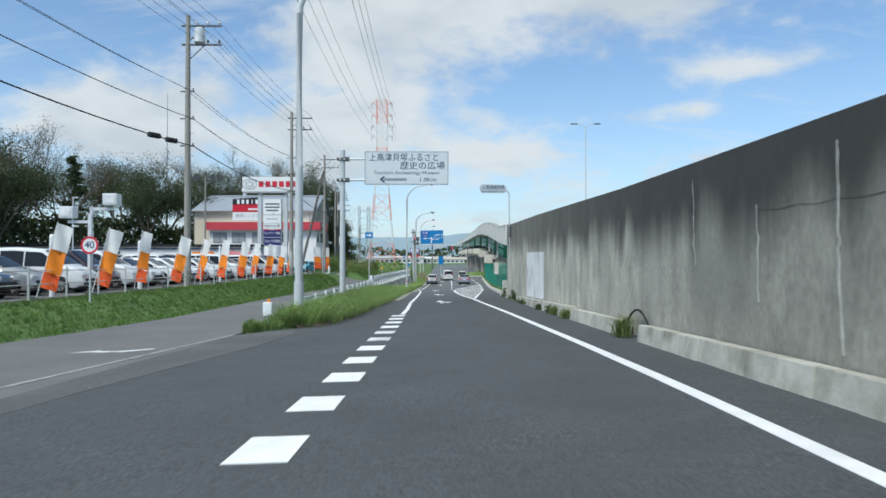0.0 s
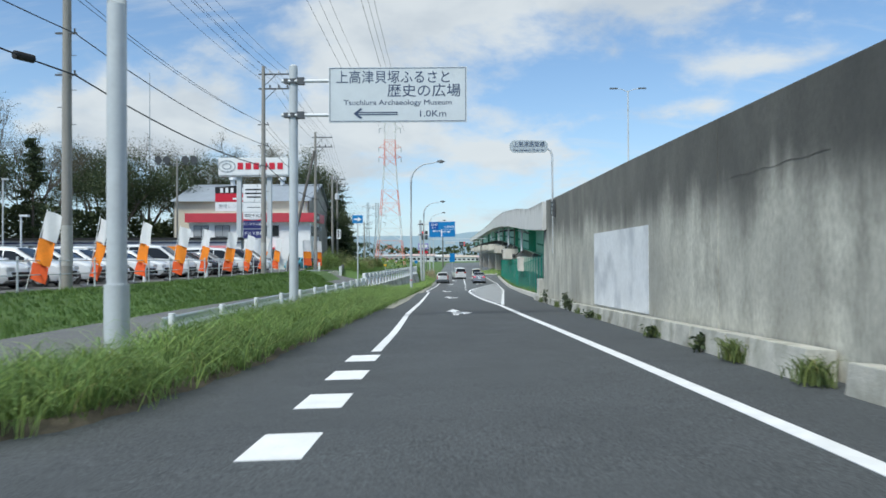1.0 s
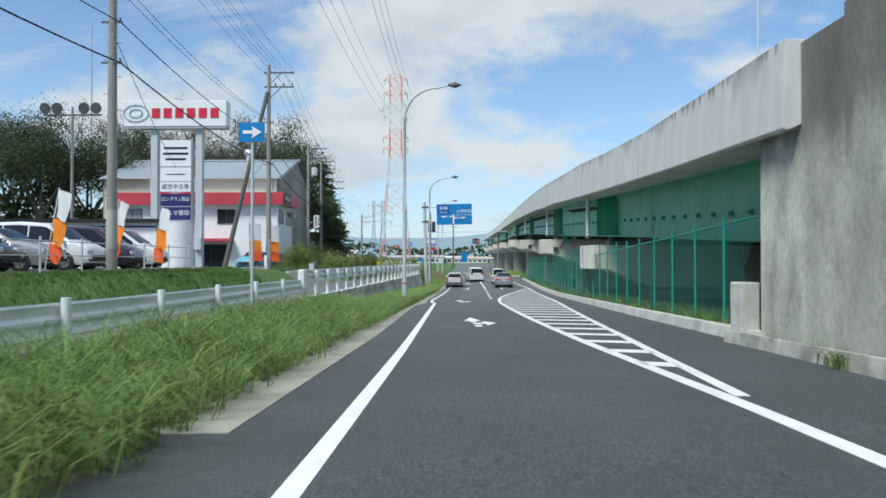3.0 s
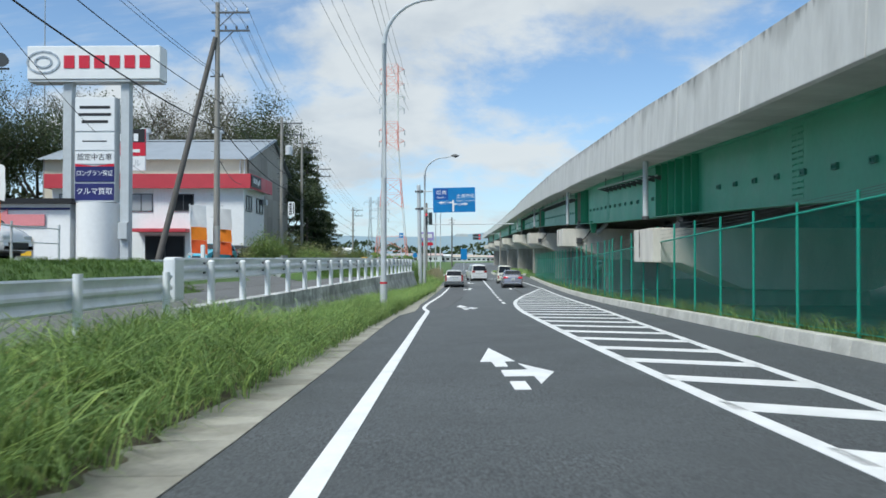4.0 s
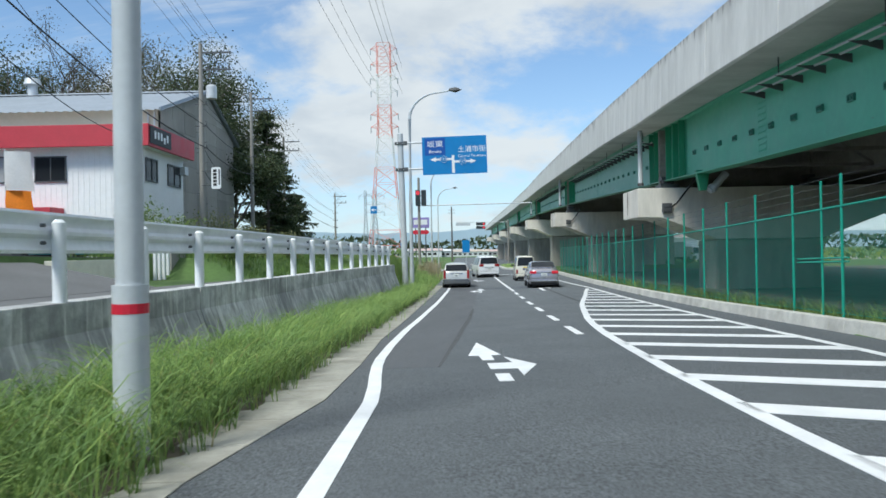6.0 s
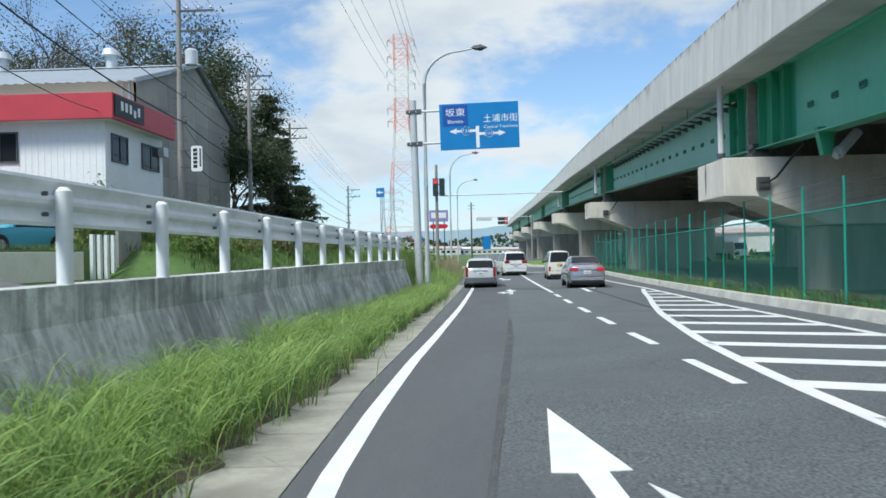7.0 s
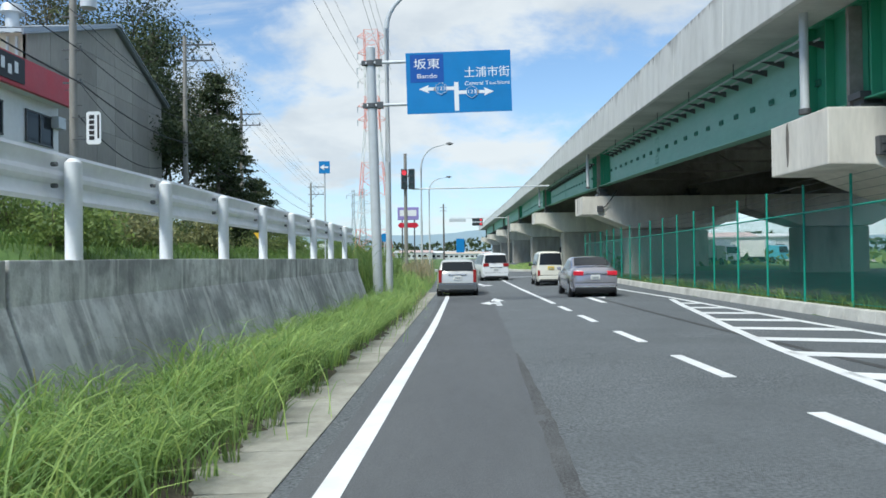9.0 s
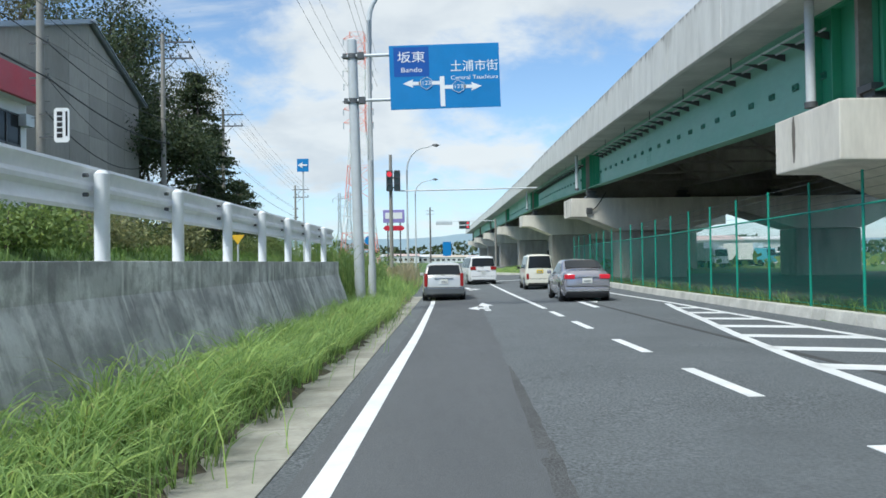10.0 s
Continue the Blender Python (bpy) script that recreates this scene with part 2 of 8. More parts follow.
POLE_GREY = mat("grey_pole_paint", (0.52, 0.55, 0.57), 0.5, 0.05, 2.0, stains=0.2, sscale=3, dark=(0.38, 0.38, 0.38))
POLE_CONC = mat("pole_concrete", (0.30, 0.285, 0.26), 0.85, 0.14, 2.0, 0.2, 40, stains=0.4, sscale=2.0, stretch=(2, 2, 0.4), dark=(0.16, 0.15, 0.135))
POLE_DARK = mat("dark_pole", (0.13, 0.12, 0.11), 0.8, 0.15, 2.0)
STEEL_DK = mat("dark_steel", (0.10, 0.105, 0.11), 0.5, 0.1, 4, metal=0.3)
BLACK = mat("black_rubber", (0.018, 0.018, 0.019), 0.7, 0.1, 5)
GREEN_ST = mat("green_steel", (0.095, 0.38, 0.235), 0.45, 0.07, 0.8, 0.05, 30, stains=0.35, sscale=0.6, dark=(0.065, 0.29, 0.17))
# paler greens for the later spans, one tone each
GREEN_MID = mat("mid_green_steel", (0.135, 0.47, 0.31), 0.5, 0.07, 0.6, 0.05, 30, stains=0.4, sscale=0.5, dark=(0.09, 0.38, 0.245))
GREEN_PALE = mat("pale_green_steel", (0.27, 0.52, 0.41), 0.55, 0.07, 0.5, 0.05, 30, stains=0.5, sscale=0.5, stretch=(1, 0.5, 1.4), dark=(0.20, 0.43, 0.33))
GREEN_NEW = mat("repainted_green_steel", (0.05, 0.30, 0.165), 0.4, 0.07, 0.8, 0.05, 30, stains=0.5, sscale=1.2, stretch=(1, 1.8, 0.25), dark=(0.10, 0.36, 0.24))
GREEN_LUG = mat("lug_green", (0.055, 0.21, 0.145), 0.55, 0.1, 3)
# steel under the deck: its shade put into this darker brown
GIRDER_SHADED = mat("shaded_brown_steel", (0.27, 0.25, 0.23), 0.8, 0.2, 0.8, stains=0.5, sscale=0.6, dark=(0.15, 0.125, 0.10))
FENCE_G = mat("green_fence_paint", (0.02, 0.30, 0.215), 0.5, 0.06, 3)
WHITE = mat("white_paint", (0.78, 0.79, 0.79), 0.5, 0.03, 2)
WHITE_WALL = mat("white_siding", (0.86, 0.86, 0.86), 0.7, 0.04, 0.6, 0.1, 30, stains=0.2, sscale=0.6, dark=(0.5, 0.5, 0.49))
BEIGE = mat("beige_siding", (0.60, 0.54, 0.44), 0.75, 0.05, 0.6, stains=0.2, sscale=0.5, dark=(0.48, 0.42, 0.33))
GREY_WALL = mat("weathered_siding", (0.315, 0.30, 0.275), 0.85, 0.10, 0.7, 0.1, 20, stains=0.5, sscale=0.5, stretch=(1, 1, 0.3), dark=(0.23, 0.225, 0.215), rand=0.16)
ROOF_M = mat("blue_grey_roof", (0.33, 0.37, 0.42), 0.45, 0.07, 0.8, metal=0.2)
RED = mat("red_fascia", (0.52, 0.055, 0.075), 0.5, 0.06, 1.0, stains=0.2, sscale=0.8, dark=(0.38, 0.06, 0.07))
RED_SIGN = mat("red_sign", (0.58, 0.02, 0.045), 0.4, 0.02, 2)
NAVY = mat("navy_sign", (0.022, 0.025, 0.13), 0.4, 0.03, 2)
BLUE_SIGN = mat("blue_sign", (0.012, 0.20, 0.50), 0.4, 0.03, 1.5, stains=0.12, sscale=2)
# name plate: the shade on its face put into a grey-blue
PLATE_GREY = mat("shaded_plate_grey", (0.42, 0.47, 0.50), 0.5, 0.06, 2, stains=0.3, sscale=3, dark=(0.30, 0.33, 0.36))
SIGN_GREY = mat("pale_sign_face", (0.62, 0.66, 0.68), 0.45, 0.03, 2, stains=0.2, sscale=2.5, dark=(0.5, 0.53, 0.55))
INK = mat("sign_ink", (0.05, 0.075, 0.14), 0.5, 0)
INK_BLACK = mat("black_ink", (0.02, 0.02, 0.022), 0.5, 0)
SIGN_WHITE = mat("sign_white", (0.80, 0.81, 0.82), 0.4, 0)
ORANGE = mat("orange_cloth", (0.86, 0.25, 0.02), 0.8, 0.10, 2.0)
CLOTH_W = mat("white_cloth", (0.72, 0.72, 0.72), 0.8, 0.06, 2.0)
GLASS_DK = mat("window_glass", (0.02, 0.023, 0.027), 0.10, 0, spec=0.22)
# red paled towards pink: haze over the distance put into the paint
PYLON_R = mat("pylon_red_hazed", (0.78, 0.30, 0.25), 0.6, 0.05, 0.3)
PYLON_W = mat("pylon_white", (0.72, 0.72, 0.72), 0.6, 0.05, 0.3)
PYLON_G = mat("pylon_grey", (0.36, 0.40, 0.44), 0.6, 0.05, 0.3)
BARK = mat("bark", (0.13, 0.11, 0.095), 0.9, 0.2, 4, 0.5, 25)
WIRE = mat("cable_black", (0.02, 0.02, 0.022), 0.6, 0)


def leaf_mat(name, base, dry=0.0, trans=0.25, lo=0.6, hi=1.3):
    """Leaves and blades: hue wanders from island to island, a little light comes through."""
    m = bpy.data.materials.new(name)
    m.use_nodes = True
    n, l = m.node_tree.nodes, m.node_tree.links
    b = n["Principled BSDF"]
    geo = n.new("ShaderNodeNewGeometry")
    cr = n.new("ShaderNodeValToRGB")
    e = cr.color_ramp.elements
    e[0].color = (base[0] * (lo - 0.05), base[1] * lo, base[2] * lo, 1)
    e[1].color = (base[0] * (hi + 0.2), base[1] * hi, base[2] * (hi - 0.2), 1)
    mid = cr.color_ramp.elements.new(0.5)
    mid.color = (*base, 1)
    if dry:
        cr.color_ramp.elements.new(0.955).color = e[-1].color
        e[-1].color = (0.38, 0.33, 0.15, 1)
    l.new(geo.outputs["Random Per Island"], cr.inputs[0])
    l.new(cr.outputs[0], b.inputs["Base Color"])
    b.inputs["Roughness"].default_value = 0.55
    b.inputs["Specular IOR Level"].default_value = 0.3
    tr = n.new("ShaderNodeBsdfTranslucent")
    l.new(cr.outputs[0], tr.inputs[0])
    mx = n.new("ShaderNodeMixShader")
    mx.inputs[0].default_value = trans
    l.new(b.outputs[0], mx.inputs[1])
    l.new(tr.outputs[0], mx.inputs[2])
    l.new(mx.outputs[0], n["Material Output"].inputs[0])
    return m


VERGE = leaf_mat("verge_blade", (0.17, 0.265, 0.085), dry=1, trans=0.35, lo=0.65, hi=1.25)
GRASS = leaf_mat("grass_blade", (0.325, 0.485, 0.17), dry=1, trans=0.45, lo=0.66, hi=1.3)
WEED = leaf_mat("verge_weed", (0.15, 0.20, 0.07), dry=1, trans=0.3)
LAWN = leaf_mat("lawn_blade", (0.125, 0.215, 0.058), trans=0.3, lo=0.8, hi=1.15)
LEAF_DK = leaf_mat("dark_leaf", (0.066, 0.092, 0.045), trans=0.18)
LEAF_MID = leaf_mat("green_leaf", (0.17, 0.25, 0.075), trans=0.3)
LEAF_OLIVE = leaf_mat("olive_leaf", (0.24, 0.26, 0.125), trans=0.3)
LEAF_LATE = leaf_mat("late_leaf", (0.105, 0.108, 0.06), trans=0.25)
LEAF_DRY = leaf_mat("dry_leaf", (0.098, 0.095, 0.062), trans=0.2)

# ---- building kit ----


class MB:
    """Collects the corners and faces of one mesh."""

    def __init__(self):
        self.v, self.f = [], []

    def add(self, verts, faces):
        o = len(self.v)
        self.v.extend(tuple(p) for p in verts)
        self.f.extend(tuple(i + o for i in q) for q in faces)
        return self

    def box(self, c, s, rz=0.0, m=None):
        hx, hy, hz_ = s[0] / 2, s[1] / 2, s[2] / 2
        vs = [Vector((x, y, z)) for z in (-hz_, hz_) for x, y in ((-hx, -hy), (hx, -hy), (hx, hy), (-hx, hy))]
        if m is None:
            m = Matrix.Rotation(radians(rz), 3, "Z")
        vs = [m @ v + Vector(c) for v in vs]
        return self.add(vs, [(0, 3, 2, 1), (4, 5, 6, 7), (0, 1, 5, 4), (1, 2, 6, 5), (2, 3, 7, 6), (3, 0, 4, 7)])

    def span(self, a, b):
        """A box between two corners."""
        c = [(p + q) / 2 for p, q in zip(a, b)]
        return self.box(c, [abs(q - p) for p, q in zip(a, b)])

    def bar(self, p, q, w, h):
        """A square bar from p to q."""
        p, q = Vector(p), Vector(q)
        d = q - p
        rot = d.to_track_quat("Y", "Z").to_matrix()
        return self.box((p + q) / 2, (w, d.length, h), m=rot)

    def cyl(self, p, q, r0, r1=None, n=12, caps=True):
        r1 = r0 if r1 is None else r1
        p, q = Vector(p), Vector(q)
        rot = (q - p).to_track_quat("Z", "Y").to_matrix()
        ring = [Vector((math.cos(2 * math.pi * i / n), math.sin(2 * math.pi * i / n), 0)) for i in range(n)]
        vs = [rot @ (v * r0) + p for v in ring] + [rot @ (v * r1) + q for v in ring]
        fs = [(i, (i + 1) % n, n + (i + 1) % n, n + i) for i in range(n)]
        if caps:
            fs += [tuple(range(n - 1, -1, -1)), tuple(range(n, 2 * n))]
        return self.add(vs, fs)

    def tube(self, pts, r, n=8, r_end=None):
        pts = [Vector(p) for p in pts]
        vs, fs = [], []
        for k, p in enumerate(pts):
            d = (pts[min(k + 1, len(pts) - 1)] - pts[max(k - 1, 0)])
            rot = d.to_track_quat("Z", "Y").to_matrix()
            rr = r if r_end is None else r + (r_end - r) * k / (len(pts) - 1)
            vs += [rot @ Vector((rr * math.cos(2 * math.pi * i / n), rr * math.sin(2 * math.pi * i / n), 0)) + p for i in range(n)]
        for k in range(len(pts) - 1):
            fs += [(k * n + i, k * n + (i + 1) % n, (k + 1) * n + (i + 1) % n, (k + 1) * n + i) for i in range(n)]
        fs += [tuple(range(n - 1, -1, -1)), tuple(range((len(pts) - 1) * n, len(pts) * n))]
        return self.add(vs, fs)

    def prism(self, outline, a, b, axis="y"):
        """A flat outline drawn out from a to b along an axis."""
        def at(p, t):
            return {"y": (p[0], t, p[1]), "x": (t, p[0], p[1]), "z": (p[0], p[1], t)}[axis]
        n = len(outline)
        vs = [at(p, a) for p in outline] + [at(p, b) for p in outline]
        fs = [(i, (i + 1) % n, n + (i + 1) % n, n + i) for i in range(n)]
        fs += [tuple(range(n - 1, -1, -1)), tuple(range(n, 2 * n))]
        return self.add(vs, fs)

    def sweep(self, ys, section, closed=True, caps=True):
        """section(y) gives the (x, z) corners of a cross-section at y."""
        rings = [section(y) for y in ys]
        n = len(rings[0])
        vs = [(x, y, z) for y, ring in zip(ys, rings) for x, z in ring]
        m = n if closed else n - 1
        fs = [(k * n + i, k * n + (i + 1) % n, (k + 1) * n + (i + 1) % n, (k + 1) * n + i) for k in range(len(ys) - 1) for i in range(m)]
        if caps and closed:
            fs += [tuple(range(n - 1, -1, -1)), tuple(range((len(ys) - 1) * n, len(ys) * n))]
        return self.add(vs, fs)

    def mesh(self, name, bevel=0.0, smooth=False):
        me = bpy.data.meshes.new(name)
        me.from_pydata(self.v, [], self.f)
        bm = bmesh.new()
        bm.from_mesh(me)
        bmesh.ops.recalc_face_normals(bm, faces=bm.faces)
        if bevel:
            es = [e for e in bm.edges if len(e.link_faces) == 2 and e.calc_face_angle(0) > 0.6]
            bmesh.ops.bevel(bm, geom=es, offset=bevel, segments=2, affect="EDGES", profile=0.6)
        bm.to_mesh(me)
        bm.free()
        if smooth:
            me.polygons.foreach_set("use_smooth", [True] * len(me.polygons))
            me.set_sharp_from_angle(angle=radians(38))
        return me


def part(name, mb, material, parent=None, label="", bevel=0.0, smooth=False, at=None):
    ob = new(name, mb.mesh(name, bevel, smooth))
    ob.data.materials.append(material)
    if at is not None:
        ob.location = at
    if parent is not None:
        ob.parent = parent
    if label:
        ob["label"] = label
    return ob


def thing(name, at=(0, 0, 0), label="", category="", group="", kind="", rz=0.0):
    ob = new(name)
    ob.empty_display_size = 0.2
    ob.matrix_basis = pose(*at, 0, 0, rz)
    return tagged(ob, label, category, group, kind)


def lettering(name, text, size, material, parent, at, width=None, facing="-y", label=""):
    """Flat letters, standing upright; at is the middle of the line."""
    cu = bpy.data.curves.new(name, "FONT")
    cu.body, cu.size, cu.align_x, cu.align_y, cu.extrude = text, size, "CENTER", "CENTER", 0.004
    tmp = bpy.data.objects.new(name, cu)
    scene.collection.objects.link(tmp)
    me = bpy.data.meshes.new_from_object(tmp)
    bpy.data.objects.remove(tmp)
    bpy.data.curves.remove(cu)
    xs = [v.co.x for v in me.vertices]
    k = width / (max(xs) - min(xs)) if width else 1.0
    ob = new(name, me)
    me.materials.append(material)
    turn = {"-y": 0, "+x": 90}[facing]
    ob.matrix_basis = pose(*at, 90, 0, turn) @ Matrix.Diagonal((k, 1, 1, 1))
    ob.parent = parent
    if label:
        ob["label"] = label
    return ob


def lerp(y, ys, vs):
    return float(np.interp(y, ys, vs))


# ---- the lie of the land ----
ROAD_Y = (-60, 0, 20, 41, 62, 83, 90, 98, 105, 115, 130, 150, 200, 400)
ROAD_Z = (1.8, 0, -0.61, -1.27, -1.95, -2.56, -2.73, -2.87, -2.95, -3.04, -3.10, -3.15, -3.20, -3.20)


def gz(x, y):
    """Height of the main carriageway: falling ahead, with a slight crossfall."""
    return lerp(y, ROAD_Y, ROAD_Z) + 0.018 * max(-12, min(12, x))


def fz(y):
    """Height of the side road."""
    return lerp(y, (-60, 0, 15, 18, 24, 36, 46, 60, 80, 100, 130, 160, 400), (1.711, -0.0890, -0.5465, -0.636, -0.785, -0.93, -1.12, -1.48, -1.65, -1.85, -2.4, -2.9, -3.2))


def lotz(y):
    return lerp(y, (-60, 10, 40, 75, 95, 140, 180, 300), (0.2, -0.15, -0.38, -0.55, -0.9, -1.2, -2.4, -3.2))


def kerb_x(y):
    """Face of the right-hand kerb, at road level."""
    return 4.37 + 0.0387 * (y - 50)


def verge_x(y):
    """Outer edge of the carriageway on the verge side."""
    return lerp(y, (-60, 15, 17.5, 20, 24, 38, 50, 66, 78, 93, 98, 120, 200), (-4.7, -4.7, -4.6, -3.25, -3.0, -3.1, -3.2, -3.32, -3.3, -3.22, -3.0, -2.7, -2.7))


def side_r(y):
    """Edge of the side road towards the verge."""
    return lerp(y, (-60, 15, 17.5, 24, 40, 62, 100, 160), (-4.7, -4.7, -4.75, -5.2, -5.6, -6.0, -5.6, -5.0))


def side_l(y):
    return lerp(y, (-60, 15, 24, 36, 50, 70, 90, 160), (-8.8, -8.8, -8.75, -8.8, -9.2, -9.8, -9.8, -9.0))


def bank_x(y):
    return lerp(y, (-60, 20, 40, 70, 90, 160), (-13.2, -13.2, -12.6, -12.4, -12.2, -12.0))


def wall_x(y):
    """Face of the high wall."""
    return 3.78 + 0.0115 * y


def wall_z(y):
    return lerp(y, (-60, 5, 16, 31, 44, 50.2), (2.3, 2.6, 2.70, 3.0, 3.18, 3.38))


def deck_x(y):
    return lerp(y, (49.5, 76, 101, 133, 160, 200, 300), (4.36, 5.3, 6.1, 7.0, 7.5, 7.7, 7.2))


def deck_b(y):
    """Underside of the viaduct's parapet."""
    return lerp(y, (49.6, 57, 67, 71, 76, 81, 89, 95, 98.5, 103.5, 109, 117, 128, 145, 170, 230, 300), (2.0, 2.25, 2.68, 2.87, 3.11, 3.34, 3.74, 3.96, 4.05, 4.30, 4.52, 4.76, 5.09, 5.52, 5.85, 6.0, 6.0))


def deck_t(y):
    return lerp(y, (49.6, 55, 60, 67, 75, 81, 89, 97, 105, 114, 124, 134, 150, 180, 233, 300), (3.40, 3.55, 3.70, 4.10, 4.66, 4.94, 5.34, 5.74, 6.08, 6.35, 6.62, 6.90, 7.12, 7.25, 7.3, 7.3))


def rwall_x(y):
    return -5.12 + 0.033 * (y - 80)


def rwall_z(y):
    return lerp(y, (56, 62, 70, 80, 92, 108), (-1.30, -1.30, -1.34, -1.37, -1.38, -1.45))


def land(x, y):
    """Height of the bare ground everywhere."""
    xr, xs, xl, xb = verge_x(y), side_r(y), side_l(y), bank_x(y)
    kx = kerb_x(y) if y > 50 else 30
    road = gz(0, y)
    far = lerp(y, (150, 400, 3000), (0, 0, 0))
    if x > kx + 0.25:
        return lerp(x, (kx + 0.25, kx + 0.6, kx + 30, 4000), (gz(kx, y) + 0.15, gz(kx, y) + 0.2, road + 0.3, road + 0.3)) + far
    if x >= xr:
        return gz(x, y) - 0.06
    if x >= xs:
        t = (x - xs) / max(0.1, xr - xs)
        edge = fz(y) - 0.06
        if 62 < y < 107:      # held up by the retaining wall
            if x > rwall_x(y) - 0.05:
                return gz(xr, y) + 0.02 + 0.10 * min(1, (xr - x) / 1.2)
            return edge
        hump = 0.10 * math.sin(math.pi * t) if 17.5 < y else 0
        return (gz(xr, y) - 0.02) * t + edge * (1 - t) + hump
    if x >= xl:
        return fz(y) - 0.06
    if 84 < y < 99.4 and x > -13.1:      # paved apron before the cream wall
        return fz(y) - 0.06 + 0.10 * (xl - x) / 3.0
    if x >= xb:
        t = (xl - x) / (xl - xb)
        t = t * t * (3 - 2 * t)
        return (fz(y) - 0.04) * (1 - t) + lotz(y) * t
    return lerp(x, (-4000, -200, xb), (-1.5 if y < 160 else -3.2, lotz(y) - 0.2, lotz(y)))


def spaced(a, b, step):
    n = max(1, round((b - a) / step))
    return [a + (b - a) * i / n for i in range(n + 1)]


GY = [-400, -120, -60, -30] + spaced(-20, 160, 1.5)[0:] + [170, 180, 200, 230, 270, 320, 400, 600, 1000, 1800, 3500]
GX = [-3500, -1200, -400, -150, -80, -50, -35, -25, -18, -15] + spaced(-14, 9, 0.35) + [11, 14, 20, 30, 50, 100, 300, 1000, 3500]
mb = MB()
mb.v = [(x, y, land(x, y)) for y in GY for x in GX]
nx = len(GX)
mb.f = [(j * nx + i, j * nx + i + 1, (j + 1) * nx + i + 1, (j + 1) * nx + i) for j in range(len(GY) - 1) for i in range(nx - 1)]
ground = part("ground", mb, GRASS_GROUND, smooth=True)
tagged(ground, "grassy ground of verges, banks and fields", "ground", kind="structure")

ROADS_Y = [-60, -40] + spaced(-30, 160, 2.0) + [170, 185, 200, 240, 300, 400]


def road_sheet(name, ys, left, right, height, material, label, steps=8, thick=0.10):
    """A slab of road with its own thickness between two edges."""
    mb = MB()
    n = steps + 1
    top = [(left(y) + (right(y) - left(y)) * i / steps, y) for y in ys for i in range(n)]
    mb.v = [(x, y, height(x, y)) for x, y in top] + [(x, y, height(x, y) - thick) for x, y in top]
    o = len(top)
    for j in range(len(ys) - 1):
        for i in range(steps):
            a = j * n + i
            mb.f.append((a, a + 1, a + n + 1, a + n))
            mb.f.append((o + a, o + a + n, o + a + n + 1, o + a + 1))
        a = j * n
        mb.f.append((a, a + n, o + a + n, o + a))
        a = j * n + steps
        mb.f.append((a, o + a, o + a + n, a + n))
    return tagged(part(name, mb, material, smooth=True), label, "road", kind="structure")


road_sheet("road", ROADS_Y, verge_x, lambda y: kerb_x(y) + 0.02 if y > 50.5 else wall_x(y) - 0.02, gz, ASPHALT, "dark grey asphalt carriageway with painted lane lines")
road_sheet("side_road", [y for y in ROADS_Y if y <= 130], side_l, side_r, lambda x, y: fz(y) + 0.004, ASPHALT2, "paler worn asphalt side road beside the verge", 4)
# the crossroads ahead
cross = MB()
for s, e in ((-90, -3.2), (8.6, 90)):
    cross.span((s, 141, -3.30), (e, 156, -3.10 if s < 0 else -3.05))
tagged(part("cross_road", cross, ASPHALT2), "asphalt road crossing at the junction ahead", "road", kind="structure")


# ---- paint on the road ----
def stripe(name, pts, w, material=PAINT, height=gz, label="white painted road line", lift=0.006):
    """A painted line of width w along (x, y) points."""
    mb = MB()
    pv = []
    for k, (x, y) in enumerate(pts):
        a, b = pts[max(0, k - 1)], pts[min(len(pts) - 1, k + 1)]
        d = Vector((b[0] - a[0], b[1] - a[1])).normalized()
        nrm = Vector((-d.y, d.x)) * w / 2
        for s in (1, -1):
            pv.append((x + nrm.x * s, y + nrm.y * s))
    top = [(x, y, height(x, y) + lift) for x, y in pv]
    low = [(x, y, height(x, y) - 0.01) for x, y in pv]
    o = len(top)
    mb.v = top + low
    for k in range(len(pts) - 1):
        a = 2 * k
        mb.f += [(a, a + 1, a + 3, a + 2), (a, a + 2, o + a + 2, o + a), (a + 1, o + a + 1, o + a + 3, a + 3)]
    mb.f += [(0, o, o + 1, 1), (2 * len(pts) - 2, 2 * len(pts) - 1, o + 2 * len(pts) - 1, o + 2 * len(pts) - 2)]
    return tagged(part(name, mb, material), label, "road marking", kind="structure")


def along(fn, a, b, step=1.5):
    return [(fn(y), y) for y in spaced(a, b, step)]


def flat_patch(name, outline, material=PAINT, height=gz, label="white painted road marking", lift=0.006):
    """A painted patch with any outline, cut into a fine fan."""
    mb = MB()
    n = len(outline)
    mb.add([(x, y, height(x, y) + lift) for x, y in outline] + [(x, y, height(x, y) - 0.01) for x, y in outline],
           [tuple(range(n))] + [(i, (i + 1) % n, n + (i + 1) % n, n + i) for i in range(n)])
    return tagged(part(name, mb, material), label, "road marking", kind="structure")


def line_l(y):
    return lerp(y, (-40, 0, 22, 30, 35, 38.5, 45, 50.6, 53.6, 60, 70, 77.1, 78.3, 79.4, 80.5, 83, 86.5, 92, 100, 112, 140), (-1.2, -1.22, -1.30, -1.36, -1.48, -1.58, -1.62, -1.66, -1.70, -1.80, -1.94, -2.02, -2.15, -2.26, -2.34, -2.38, -2.35, -2.20, -1.98, -1.74, -1.55))


